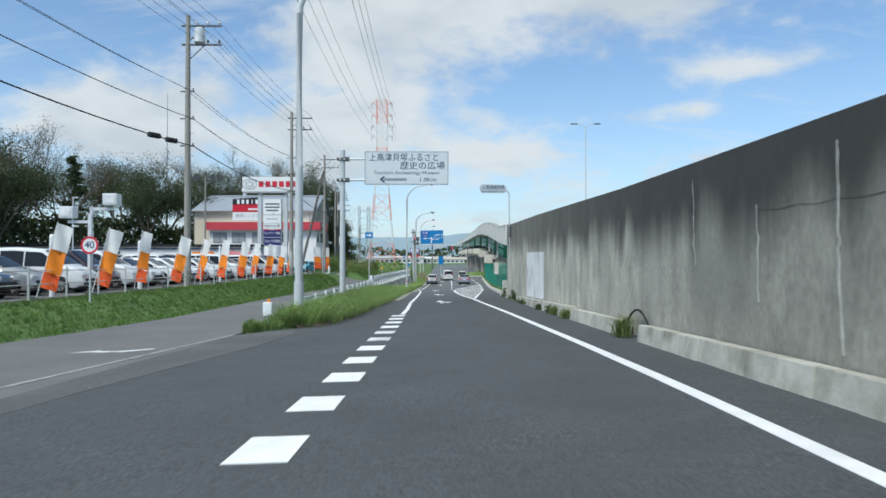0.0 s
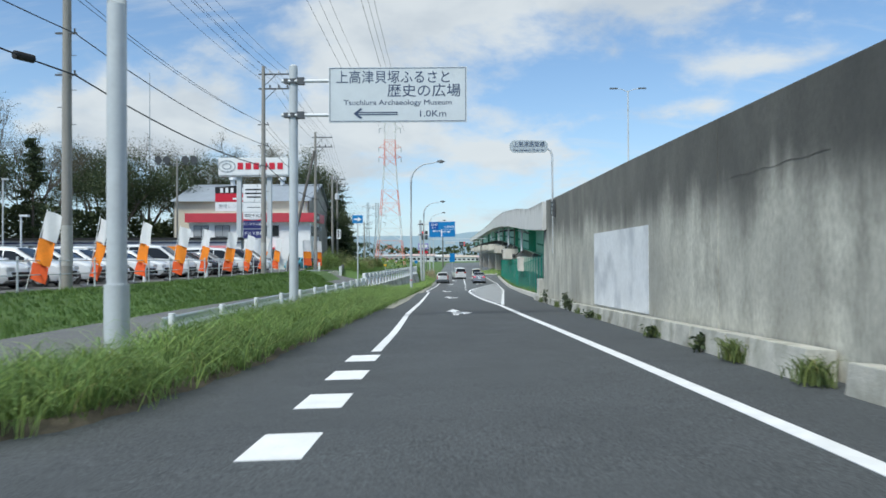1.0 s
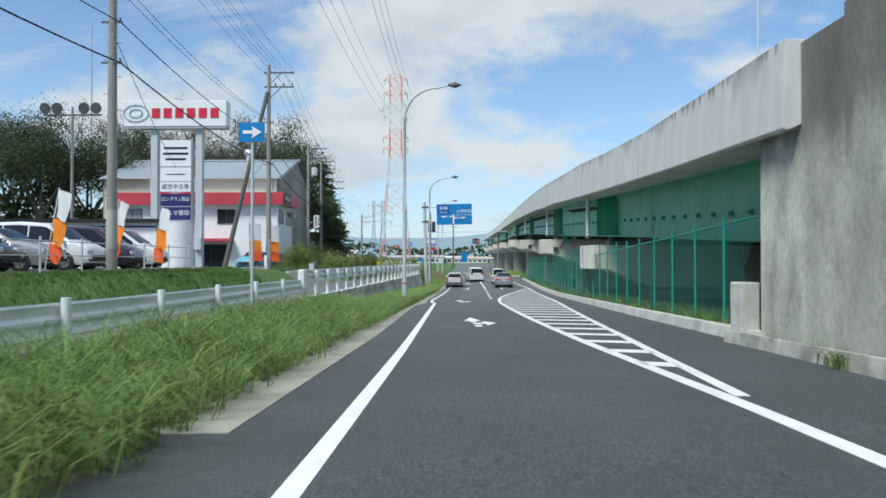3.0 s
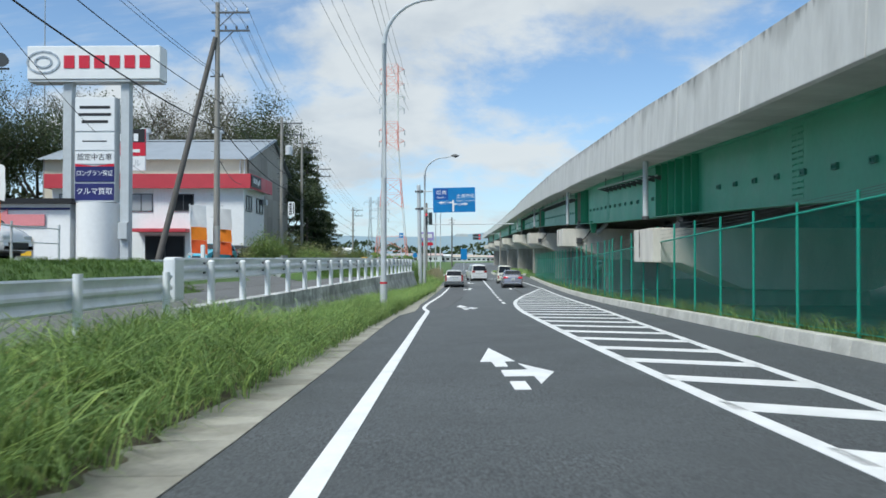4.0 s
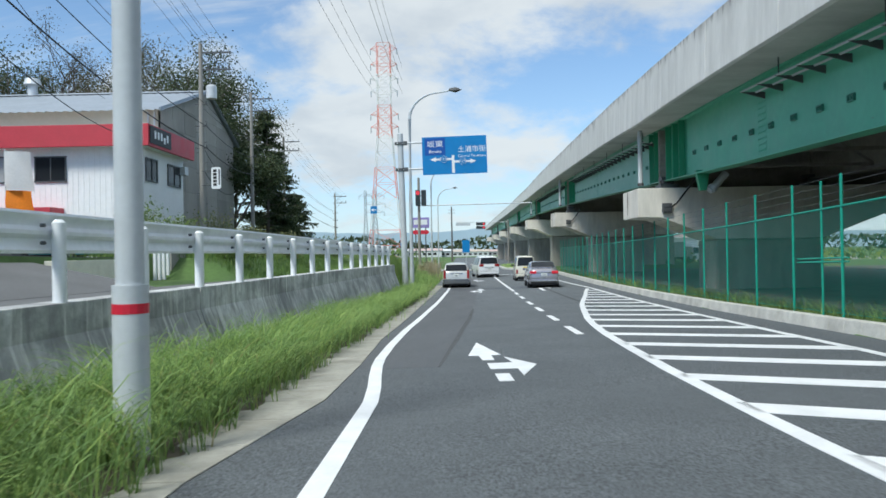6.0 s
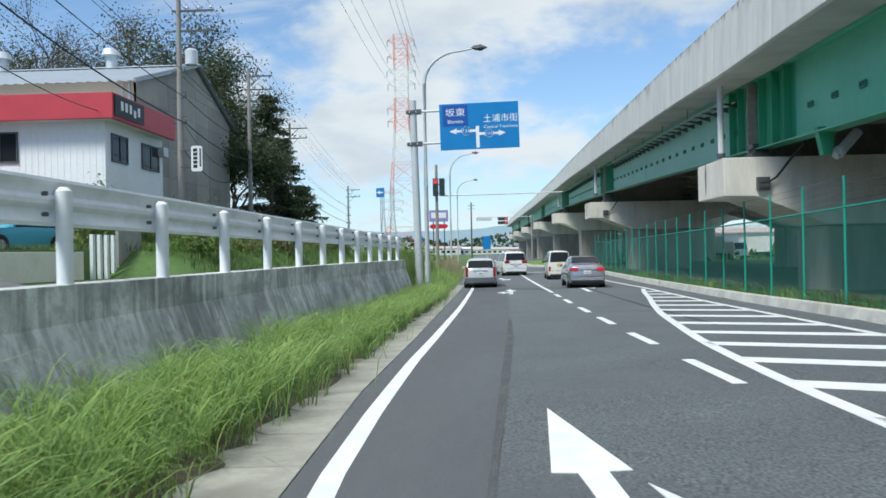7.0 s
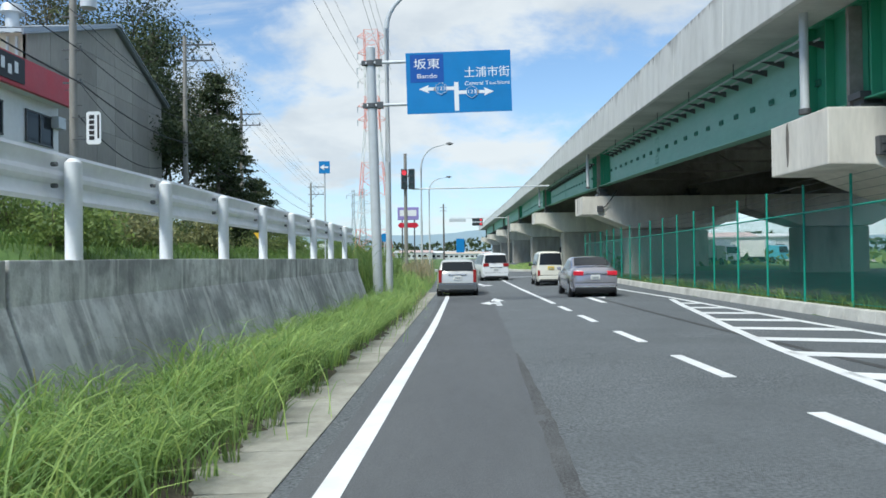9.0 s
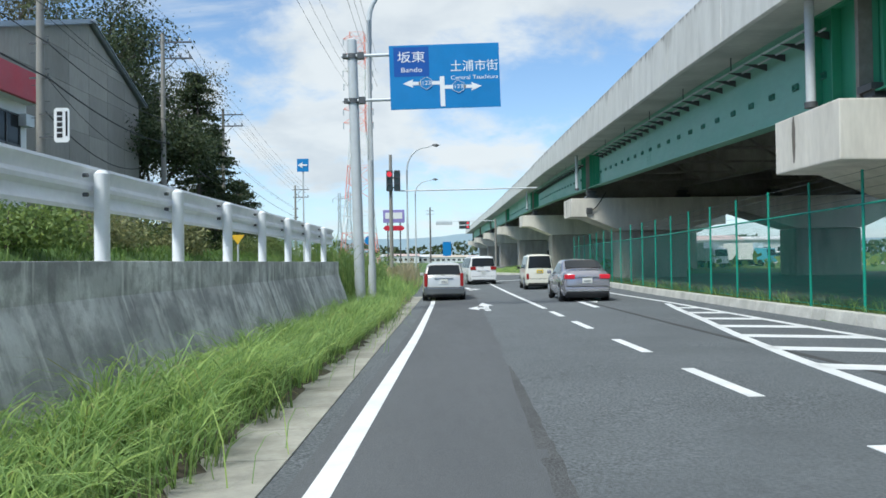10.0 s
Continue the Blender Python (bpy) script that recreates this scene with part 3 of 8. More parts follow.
def line_r(y):
    return lerp(y, (-40, 0, 8, 14, 18, 24, 31, 36, 45, 52, 56, 60, 65, 70, 75, 78.5, 81, 84, 86, 88, 91.5, 94.2, 97.4, 101, 104.5, 108), (2.5, 2.52, 2.58, 2.53, 2.46, 2.37, 2.24, 2.12, 1.98, 1.70, 1.60, 1.53, 1.46, 1.42, 1.40, 1.48, 1.60, 1.76, 1.93, 2.13, 2.62, 3.0, 3.58, 4.28, 4.9, 5.6))


def gore_r(y):
    return lerp(y, (44.5, 50, 54, 57, 60, 64, 70, 75, 80, 90, 100, 108), (2.05, 2.42, 2.72, 2.92, 3.14, 3.43, 3.86, 4.24, 4.58, 5.06, 5.43, 5.75))


for ya, yb, m_ in ((25.7, 36.6, PAINT), (36.6, 38.6, PAINT_OLD), (38.6, 118, PAINT)):
    stripe("edge_line", along(line_l, ya, yb, 1.0), 0.16, m_, label="worn stretch of the white edge line" if m_ is PAINT_OLD else "solid white edge line beside the verge")
stripe("edge_line", along(line_r, -30, 44.5), 0.17, label="solid white edge line beside the wall")
stripe("edge_line", along(line_r, 44.5, 107.5, 1.0), 0.17, label="solid white line round the striped island")
stripe("edge_line", along(lambda y: gore_r(y) + 0.02, 45.5, 140), 0.15, label="solid white line beside the kerb")
d = 4.87 - 1.94 * 16
while d < 24.6:
    x0 = lerp(d, (-30, 5, 8.5, 14, 20.8, 22.6, 24.4), (-1.25, -1.235, -1.19, -1.24, -1.33, -1.38, -1.42))
    flat_patch("lane_block", [(x0 - 0.22, d), (x0 + 0.22, d + 0.03), (x0 + 0.22, d + 0.86), (x0 - 0.22, d + 0.83)], PAINT_OLD if 14 < d < 17.5 else PAINT, label="short wide white block of a broken lane line")
    d += 1.94
y0 = 48.45
while y0 < 107:
    a, b = line_r(y0), gore_r(y0)
    b = gore_r(max(45, y0 - 0.58 * (b - a)))
    if b - a > 0.3:
        dy = 0.58 * (b - a)
        flat_patch("hatch_stripe", [(a, y0 - 0.25), (b, y0 - dy - 0.25), (b, y0 - dy + 0.25), (a, y0 + 0.25)], label="white diagonal stripe of the painted island")
    y0 += 1.965
for a in (83.9, 87.85, 91.8, 95.6, 99.85, 103.6):
    xx = lerp(a, (83, 107), (1.25, 1.66))
    stripe("lane_dash", [(xx, a), (xx + 0.03, a + 2.0)], 0.15, label="short white dash between the lanes")
stripe("lane_line", [(1.66, 107.0), (1.78, 120), (1.95, 138)], 0.15, label="solid white line between the lanes")


def arrow(name, x, y, right=True, skew=0.0, k=1.0, hand=1):
    """Ahead-and-turn arrow, 4.6 m long; x, y is its tip."""
    def shape(pts, label):
        flat_patch(name, [(x + hand * u - skew * v, y + k * v) for u, v in pts][::hand], label=label)
    shape([(0.02, 0), (-0.22, -2.0), (-0.06, -2.02), (-0.04, -2.6), (0.13, -2.6), (0.13, -2.0), (0.28, -1.98)], "white painted straight-ahead arrow head")
    if right:
        shape([(0.30, -2.25), (0.66, -3.2), (0.36, -4.2), (0.36, -3.55), (0.0, -3.55), (0.0, -2.98), (0.36, -2.95)], "white painted turning arrow head")
    shape([(0.02, -4.0), (0.2, -4.0), (0.2, -4.6), (0.02, -4.6)], "white painted arrow shaft")


arrow("road_arrow", -0.05, 41.75)
arrow("road_arrow", -0.36, 62.3, skew=0.02, k=1.06)
arrow("road_arrow", -0.83, 82.85, skew=0.035, k=1.06)
arrow("road_arrow", 0.07, 111.5, hand=-1)
flat_patch("road_arrow", [(3.10, 106.8), (3.28, 106.8), (3.42, 110.2), (3.62, 110.2), (3.72, 109.2), (4.05, 110.6), (3.80, 112.0), (3.70, 110.9), (3.26, 110.9)], label="white painted turning arrow")
arrow("road_arrow", 0.1, 128.0)
OVERLAY = mat("overlay_asphalt", (0.108, 0.114, 0.122), 0.8, 0.08, 0.7, 0.3, 120, stains=0.3, sscale=0.5, stretch=(1.6, 0.3, 1), dark=(0.092, 0.097, 0.104))
speckled(OVERLAY, 80, 0.8, 1.2)


def seam_x(y):
    return lerp(y, (79.5, 86.5, 89.6, 94.0, 98.0, 130), (-1.40, -1.02, -0.85, -0.67, -0.50, 0.5))


m_ = MB()
for y in spaced(79.5, 130, 0.9):
    m_.v += [(line_l(y) - 0.22, y, gz(line_l(y) - 0.22, y) + 0.003), (seam_x(y) + 0.02 * math.sin(y * 5.1) + 0.015 * math.sin(y * 13.7), y, gz(seam_x(y), y) + 0.003)]
m_.f = [(2 * i, 2 * i + 1, 2 * i + 3, 2 * i + 2) for i in range(len(m_.v) // 2 - 1)]
tagged(part("asphalt_overlay", m_, OVERLAY, smooth=True), "smoother blue-grey resurfaced strip of the near lane", "road", kind="structure")
SEAM = mat("tar_seam", (0.094, 0.097, 0.101), 0.85, 0.2, 3.0, 0.8, 50, stains=0.6, sscale=4.0, dark=(0.11, 0.112, 0.116))
speckled(SEAM, 70, 0.4, 1.5)
rng = random.Random(31)
ring_l, ring_r = [], []
for q in spaced(79.5, 94.6, 0.22):
    xx = seam_x(q)
    half = lerp(q, (79.5, 84, 90, 93, 94.6), (0.02, 0.05, 0.07, 0.05, 0.012))
    ring_l.append((xx - half * rng.uniform(0.8, 1.12), q))
    ring_r.append((xx + half * rng.uniform(0.8, 1.12), q))
for k in range(0, len(ring_l) - 1, 6):
    a, b = ring_l[k:k + 7], ring_r[k:k + 7]
    flat_patch("tar_seam", a + b[::-1], SEAM, label="dark ragged pavement seam in the near lane", lift=0.004)
TYRE_MARK = mat("rubber_streak", (0.062, 0.064, 0.067), 0.8, 0.15, 2.0, 0.3, 60, stains=0.5, sscale=2.0, dark=(0.085, 0.088, 0.092))
stripe("tyre_mark", [(3.27, 91.0), (3.28, 92.6), (3.30, 94.9), (3.34, 98.3), (3.40, 102.0), (3.46, 105.3), (3.52, 109.0)], 0.13, TYRE_MARK, label="dark rubber streak worn into the outer lane", lift=0.0035)
stripe("stop_line", [(-2.2, 139.0), (6.8, 139.4)], 0.45, label="white stop line at the junction")
DUSTY = mat("dusty_asphalt", (0.098, 0.102, 0.105), 0.9, 0.15, 0.8, 0.5, 80, stains=0.6, sscale=0.7, dark=(0.075, 0.080, 0.085))
speckled(DUSTY, 42, 0.6, 1.5)
flat_patch("dusty_asphalt", [(-4.72, 0.0), (-4.25, 5.0), (-4.0, 9.0), (-3.55, 13.0), (-3.35, 16.5), (-3.6, 18.6), (-4.3, 17.8), (-4.72, 16.9)], DUSTY, label="pale dusty asphalt at the side road mouth", lift=0.003)
stripe("side_line", [(-5.2, -20), (-5.2, 8.6), (-4.75, 16.8)], 0.09, height=lambda x, y: max(gz(x, y), fz(y)) + 0.004, label="worn white line along the side road", material=mat("faded_road_paint", (0.34, 0.345, 0.35), 0.8, 0.15, 3, stains=0.9, sscale=3.0, dark=(0.16, 0.162, 0.165)))
flat_patch("side_arrow", [(-6.45, 12.75), (-6.05, 13.0), (-6.08, 12.88), (-5.55, 12.98), (-5.2, 13.5), (-5.32, 13.55), (-5.7, 13.14), (-6.08, 13.08), (-6.1, 13.25)], PAINT_OLD, lambda x, y: fz(y) + 0.008, "worn white turning arrow on the side road")

# ---- the high wall beside the ramp ----
WALL_C = mat("wall_concrete", (0.285, 0.277, 0.240), 0.88, 0.30, 2.2, 0.3, 35, stains=0.65, sscale=0.55, stretch=(1, 0.9, 0.45), dark=(0.165, 0.162, 0.145))


def weathered(m, z_low, z_high, amount, ya, yb, rest):
    """Black lichen runs from the coping: streaks with ragged lower ends, on top of a finished surface."""
    n, l = m.node_tree.nodes, m.node_tree.links
    b = n["Principled BSDF"]
    src = b.inputs["Base Color"].links[0].from_socket
    geo = n.new("ShaderNodeNewGeometry")
    sp = n.new("ShaderNodeSeparateXYZ")
    l.new(geo.outputs["Position"], sp.inputs[0])
    mp = n.new("ShaderNodeMapping")
    mp.inputs["Scale"].default_value = (1.0, 1.0, 0.10)
    l.new(geo.outputs["Position"], mp.inputs[0])
    t = n.new("ShaderNodeTexNoise")
    t.inputs["Scale"].default_value, t.inputs["Detail"].default_value = 1.1, 7
    l.new(mp.outputs[0], t.inputs["Vector"])
    rz = n.new("ShaderNodeMapRange")
    rz.inputs["From Min"].default_value, rz.inputs["From Max"].default_value = z_low, z_high
    rz.inputs["To Min"].default_value, rz.inputs["To Max"].default_value = -0.52, 0.52
    l.new(sp.outputs[2], rz.inputs[0])
    ad = n.new("ShaderNodeMath")
    l.new(t.outputs["Fac"], ad.inputs[0])
    l.new(rz.outputs[0], ad.inputs[1])
    r2 = n.new("ShaderNodeMapRange")
    r2.interpolation_type = "SMOOTHSTEP"
    r2.inputs["From Min"].default_value, r2.inputs["From Max"].default_value = 0.30, 0.80
    r2.inputs["To Max"].default_value = amount
    l.new(ad.outputs[0], r2.inputs[0])
    ry = n.new("ShaderNodeMapRange")
    ry.inputs["From Min"].default_value, ry.inputs["From Max"].default_value = ya, yb
    ry.inputs["To Min"].default_value, ry.inputs["To Max"].default_value = 1.0, rest
    l.new(sp.outputs[1], ry.inputs[0])
    both = n.new("ShaderNodeMath")
    both.operation = "MULTIPLY"
    l.new(r2.outputs[0], both.inputs[0])
    l.new(ry.outputs[0], both.inputs[1])
    x = n.new("ShaderNodeMix")
    x.data_type = "RGBA"
    l.new(both.outputs[0], x.inputs["Factor"])
    l.new(src, x.inputs["A"])
    x.inputs["B"].default_value = (0.042, 0.042, 0.042, 1)
    l.new(x.outputs["Result"], b.inputs["Base Color"])


# the wall's base colour grows paler between y 8 and 24
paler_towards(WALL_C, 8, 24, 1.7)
weathered(WALL_C, 0.35, 2.65, 0.96, 14, 38, 0.70)
wall_right = thing("wall_right", (0, 0, 0), "tall weathered grey concrete retaining wall with dark streaks", "wall", kind="structure")
CAST = [-37.9 + 9.0 * k for k in range(10)] + [47.8]
for a, b in zip(CAST[:-1], CAST[1:]):
    ys = spaced(a + 0.012, b - 0.012, 1.5)
    m_ = MB().sweep(ys, lambda y: [(wall_x(y), gz(4, y) - 0.4), (wall_x(y) + 0.45, gz(4, y) - 0.4), (wall_x(y) + 0.45, wall_z(y) - 0.003), (wall_x(y) - 0.0, wall_z(y))])
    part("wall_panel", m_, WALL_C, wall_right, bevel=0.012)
m_ = MB().sweep(spaced(47.83, 51.3, 0.6), lambda y: [(4.66, gz(4, y) - 0.4), (5.3, gz(4, y) - 0.4), (5.3, 3.34), (4.66, 3.34)])
part("end_pier", m_, WALL_C, wall_right, "end pier of the wall with a chipped edge", bevel=0.02)
# fill behind the wall, carrying the upper road
m_ = MB().sweep(spaced(-40, 51, 4), lambda y: [(wall_x(y) + 0.46, gz(4, y) - 0.4), (26, gz(4, y) - 0.4), (26, wall_z(y) - 0.9), (wall_x(y) + 0.46, wall_z(y) - 0.9)])
tagged(part("embankment", m_, CONC), "filled approach of the upper road behind the wall", "embankment", kind="structure")
# repaired patch and pale runs
PATCH = mat("patch_paint", (0.74, 0.75, 0.76), 0.8, 0.08, 1.2, stains=0.75, sscale=0.9, stretch=(1, 1, 1), dark=(0.42, 0.44, 0.47))
m_ = MB().sweep([29.3, 31, 33, 35.6], lambda y: [(wall_x(y) - 0.012, gz(4, y) + 0.33), (wall_x(y) + 0.03, gz(4, y) + 0.33), (wall_x(y) + 0.03, 1.40), (wall_x(y) - 0.012, 1.40)])
tagged(part("wall_patch", m_, PATCH), "pale rectangular repainted patch on the concrete wall", "wall patch", kind="structure")
RUN = mat("lime_run", (0.52, 0.51, 0.475), 0.8, 0.15, 3)
rng = random.Random(4)
for y, za, zb, wid in ((7.12, 2.34, 0.14, 0.020), (9.0, 1.85, 0.62, 0.014), (11.35, 2.37, 0.95, 0.015), (16.3, 2.0, 0.4, 0.008)):
    m_, z, yy = MB(), za, y
    vs = []
    while z > zb:
        w_ = wid * rng.uniform(0.5, 1.0) * (1.0 if z > zb + 0.9 else 1.6)
        vs += [(wall_x(yy - w_) - 0.007, yy - w_, z), (wall_x(yy + w_) - 0.007, yy + w_, z)]
        z -= rng.uniform(0.06, 0.16)
        yy += rng.uniform(-0.022, 0.018) * (2.5 if abs(z - 1.3) < 0.15 else 1.0)
    m_.add(vs, [(2 * i, 2 * i + 1, 2 * i + 3, 2 * i + 2) for i in range(len(vs) // 2 - 1)])
    tagged(part("lime_run", m_, RUN, smooth=True), "pale lime run down the concrete wall", "stain", kind="structure")

# ragged pour joint along the cast wall
LIFT_J = mat("pour_joint", (0.075, 0.073, 0.068), 0.9, 0.2, 4)
for ya, yb, zj in ((5.0, 8.9, 1.76), (21.6, 24.6, 1.9)):
    m_, vs = MB(), []
    for q in spaced(ya, yb, 0.16):
        zz = zj + 0.012 * math.sin(q * 7.3) + 0.02 * noise.noise((q * 1.7, 4.0, 0.0))
        ww = 0.003 + 0.009 * abs(noise.noise((q * 2.9, 9.0, 0.0)))
        vs += [(wall_x(q) - 0.005, q, zz - ww), (wall_x(q) - 0.005, q, zz + ww)]
    m_.add(vs, [(2 * i, 2 * i + 1, 2 * i + 3, 2 * i + 2) for i in range(len(vs) // 2 - 1)])
    tagged(part("pour_joint", m_, LIFT_J), "dark ragged pour joint across the cast wall", "stain", kind="structure")

# low barrier at the wall's foot
BARRIER_C = mat("mossy_block_concrete", (0.47, 0.46, 0.41), 0.9, 0.16, 2.5, 0.35, 45, stains=0.75, sscale=1.6, dark=(0.17, 0.17, 0.125), rand=0.12)
barrier = thing("low_barrier", (0, 0, 0), "row of low pale concrete barrier blocks at the wall's foot", "barrier", kind="structure")


def barrier_x(y):
    return lerp(y, (-40, 5, 22, 30, 45, 51), (3.50, 3.50, 3.62, 3.74, 4.02, 4.15))


def barrier_h(y):
    return 0.31 if y < 21.2 else lerp(y, (21.2, 51), (0.36, 0.22))


y = -9.0
rng = random.Random(8)
while y < 51:
    gap = 13.6 < y + 0.4 < 15.0 or 20.8 < y + 0.4 < 21.6
    if not gap:
        j = rng.uniform(-0.012, 0.012)
        m_ = MB().sweep([y + 0.008, y + 0.79], lambda t: [(barrier_x(t) + j, gz(3.6, t) - 0.15), (wall_x(t) - 0.05, gz(3.6, t) - 0.15),
                                                        (wall_x(t) - 0.05, gz(3.6, t) + barrier_h(y) - 0.02), (barrier_x(t) + 0.05 + j, gz(3.6, t) + barrier_h(y))])
        part("block", m_, BARRIER_C, barrier, bevel=0.012)
    y += 0.8
# cut pipe end arching from the wall
m_ = MB().tube([(wall_x(14.3) - 0.05 - 0.02 * i, 13.7 + 0.13 * i, gz(3.5, 14) + 0.12 + 0.42 * math.sin(math.pi * (i + 1) / 10)) for i in range(9)], 0.022, 8)
tagged(part("drain_hose", m_, BLACK, smooth=True), "black hose arching out at the wall's foot", "hose")

# small sign on a bent post fixed to the wall
ss = thing("overhead_name_sign", (4.16, 44.4, 2.42), "small pale bridge name plate on a bent grey post", "road sign")
part("post", MB().tube([(0, 0, 0), (0, 0, 2.25), (-0.015, 0, 2.55), (-0.08, 0, 2.72), (-0.22, 0, 2.82)], 0.045, 10), POLE_GREY, ss, smooth=True)
bk = MB()
for i in range(4):
    bk.box((-0.02, 0, 0.05 + 0.17 * i), (0.16, 0.16, 0.035))
for s in (-0.07, 0.07):
    bk.box((0.06, s, 0.3), (0.10, 0.025, 0.72))
part("bracket", bk, STEEL_DK, ss, "dark clamp bracket", bevel=0.004)
part("conduit", MB().tube([(-0.0, -0.05, 0), (-0.0, -0.05, -1.6)], 0.018, 6), POLE_GREY, ss, smooth=True)
pl = MB()
pl.prism([(-0.30, 2.64), (-0.20, 2.74), (-0.18, 2.88), (-0.20, 3.02), (-0.30, 3.14), (-1.64, 3.17), (-1.76, 3.06), (-1.80, 2.91), (-1.76, 2.76), (-1.64, 2.64)], -0.02, 0.02)
plate = part("plate", pl, PLATE_GREY, ss, "pale rounded plate", bevel=0.008)
lettering("text_line", "上高津高架橋", 0.26, INK, plate, (-0.98, -0.022, 2.97), width=1.32)
lettering("text_line", "Kamitakatsu Over Br", 0.12, INK, plate, (-0.98, -0.022, 2.74), width=1.30)

# ---- right-hand kerb ----
kerb = thing("kerb", (0, 0, 0), "pale concrete kerb stones along the carriageway", "kerb", kind="structure")
y = 51.3
while y < 165:
    ln = 0.6
    hk = lerp(y, (50, 62, 140), (0.22, 0.24, 0.22))
    m_ = MB().sweep([y + 0.004, y + ln - 0.004], lambda t: [(kerb_x(t), gz(kerb_x(t), t) - 0.2), (kerb_x(t) + 0.30, gz(kerb_x(t), t) - 0.2),
                                                          (kerb_x(t) + 0.30, gz(kerb_x(t), t) + hk), (kerb_x(t) + 0.07, gz(kerb_x(t), t) + hk)])
    if not 141 < y < 156:
        part("kerb_stone", m_, KERB, kerb, bevel=0.015)
    y += ln

# ---- viaduct ----
viaduct = thing("viaduct", (0, 0, 0), "concrete road viaduct on green steel girders", "viaduct", kind="structure")


def parapet_face(m, reach):
    """Black runs from the coping: ragged streaks of differing length, by the depth below the top that each corner carries."""
    n, l = m.node_tree.nodes, m.node_tree.links
    b = n["Principled BSDF"]
    src = b.inputs["Base Color"].links[0].from_socket
    dep = n.new("ShaderNodeAttribute")
    dep.attribute_name = "below_top"
    geo = n.new("ShaderNodeNewGeometry")
    for stretch, col, gain, amount in (((0.3, 2.6, 0.12), (0.16, 0.155, 0.145), 1.0, 0.85), ((0.2, 0.55, 0.1), (0.30, 0.295, 0.28), 2.2, 0.55)):
        mp = n.new("ShaderNodeMapping")
        mp.inputs["Scale"].default_value = stretch
        l.new(geo.outputs["Position"], mp.inputs[0])
        t = n.new("ShaderNodeTexNoise")
        t.inputs["Scale"].default_value, t.inputs["Detail"].default_value = 1.6, 5
        l.new(mp.outputs[0], t.inputs["Vector"])
        cut = n.new("ShaderNodeMath")
        cut.operation = "MULTIPLY_ADD"
        l.new(dep.outputs["Fac"], cut.inputs[0])
        cut.inputs[1].default_value = -0.34 / (reach * gain)
        l.new(t.outputs["Fac"], cut.inputs[2])
        r = n.new("ShaderNodeMapRange")
        r.interpolation_type = "SMOOTHSTEP"
        r.inputs["From Min"].default_value, r.inputs["From Max"].default_value, r.inputs["To Max"].default_value = 0.40, 0.60, amount
        l.new(cut.outputs[0], r.inputs[0])
        x = n.new("ShaderNodeMix")
        x.data_type = "RGBA"
        l.new(r.outputs[0], x.inputs["Factor"])
        l.new(src, x.inputs["A"])
        x.inputs["B"].default_value = (*col, 1)
        src = x.outputs["Result"]
    l.new(src, b.inputs["Base Color"])


parapet_face(PARAPET, 0.45)


y = 49.7
while y < 300:
    ln = 5.0 if y < 180 else 10.0
    m_ = MB().sweep(spaced(y + 0.016, y + ln - 0.016, 1.7), lambda t: [(deck_x(t), deck_b(t)), (deck_x(t) + 0.09, deck_b(t) - 0.03), (deck_x(t) + 0.5, deck_b(t) + 0.15),
                                                                      (deck_x(t) + 0.40, deck_t(t)), (deck_x(t) + 0.05, deck_t(t))])
    pp_ = part("parapet_panel", m_, PARAPET, viaduct, bevel=0.015)
    below = pp_.data.attributes.new("below_top", "FLOAT", "POINT")
    for k, v in enumerate(pp_.data.vertices):
        below.data[k].value = deck_t(v.co.y) - v.co.z
    y += ln
WIDE = 21.5
SOFFIT = mat("soffit_concrete", (0.50, 0.495, 0.47), 0.9, 0.10, 0.9, 0.2, 40, stains=0.5, sscale=0.6, stretch=(0.6, 1.2, 1), dark=(0.30, 0.295, 0.28))
m_ = MB().sweep(spaced(49.8, 300, 3), lambda t: [(deck_x(t) + 0.12, deck_b(t) + 0.0), (deck_x(t) + 1.7, deck_b(t) - 0.02), (deck_x(t) + WIDE, deck_b(t) + 0.1), (deck_x(t) + WIDE, deck_b(t) + 0.5), (deck_x(t) + 0.3, deck_b(t) + 0.5)])
part("deck_slab", m_, SOFFIT, viaduct, "concrete deck slab")
m_ = MB().sweep(spaced(51.4, 300, 3), lambda t: [(deck_x(t) + WIDE, deck_b(t)), (deck_x(t) + WIDE + 0.4, deck_b(t)), (deck_x(t) + WIDE + 0.4, deck_t(t)), (deck_x(t) + WIDE, deck_t(t))])
part("far_parapet", m_, PARAPET, viaduct)


def gird_b(y):
    """Underside of the girders."""
    return lerp(y, (50, 67.6, 76, 92, 101, 114, 130, 150, 170, 230, 300), (0.20, 0.85, 1.12, 1.62, 1.95, 2.45, 3.0, 3.6, 3.95, 4.3, 4.3))


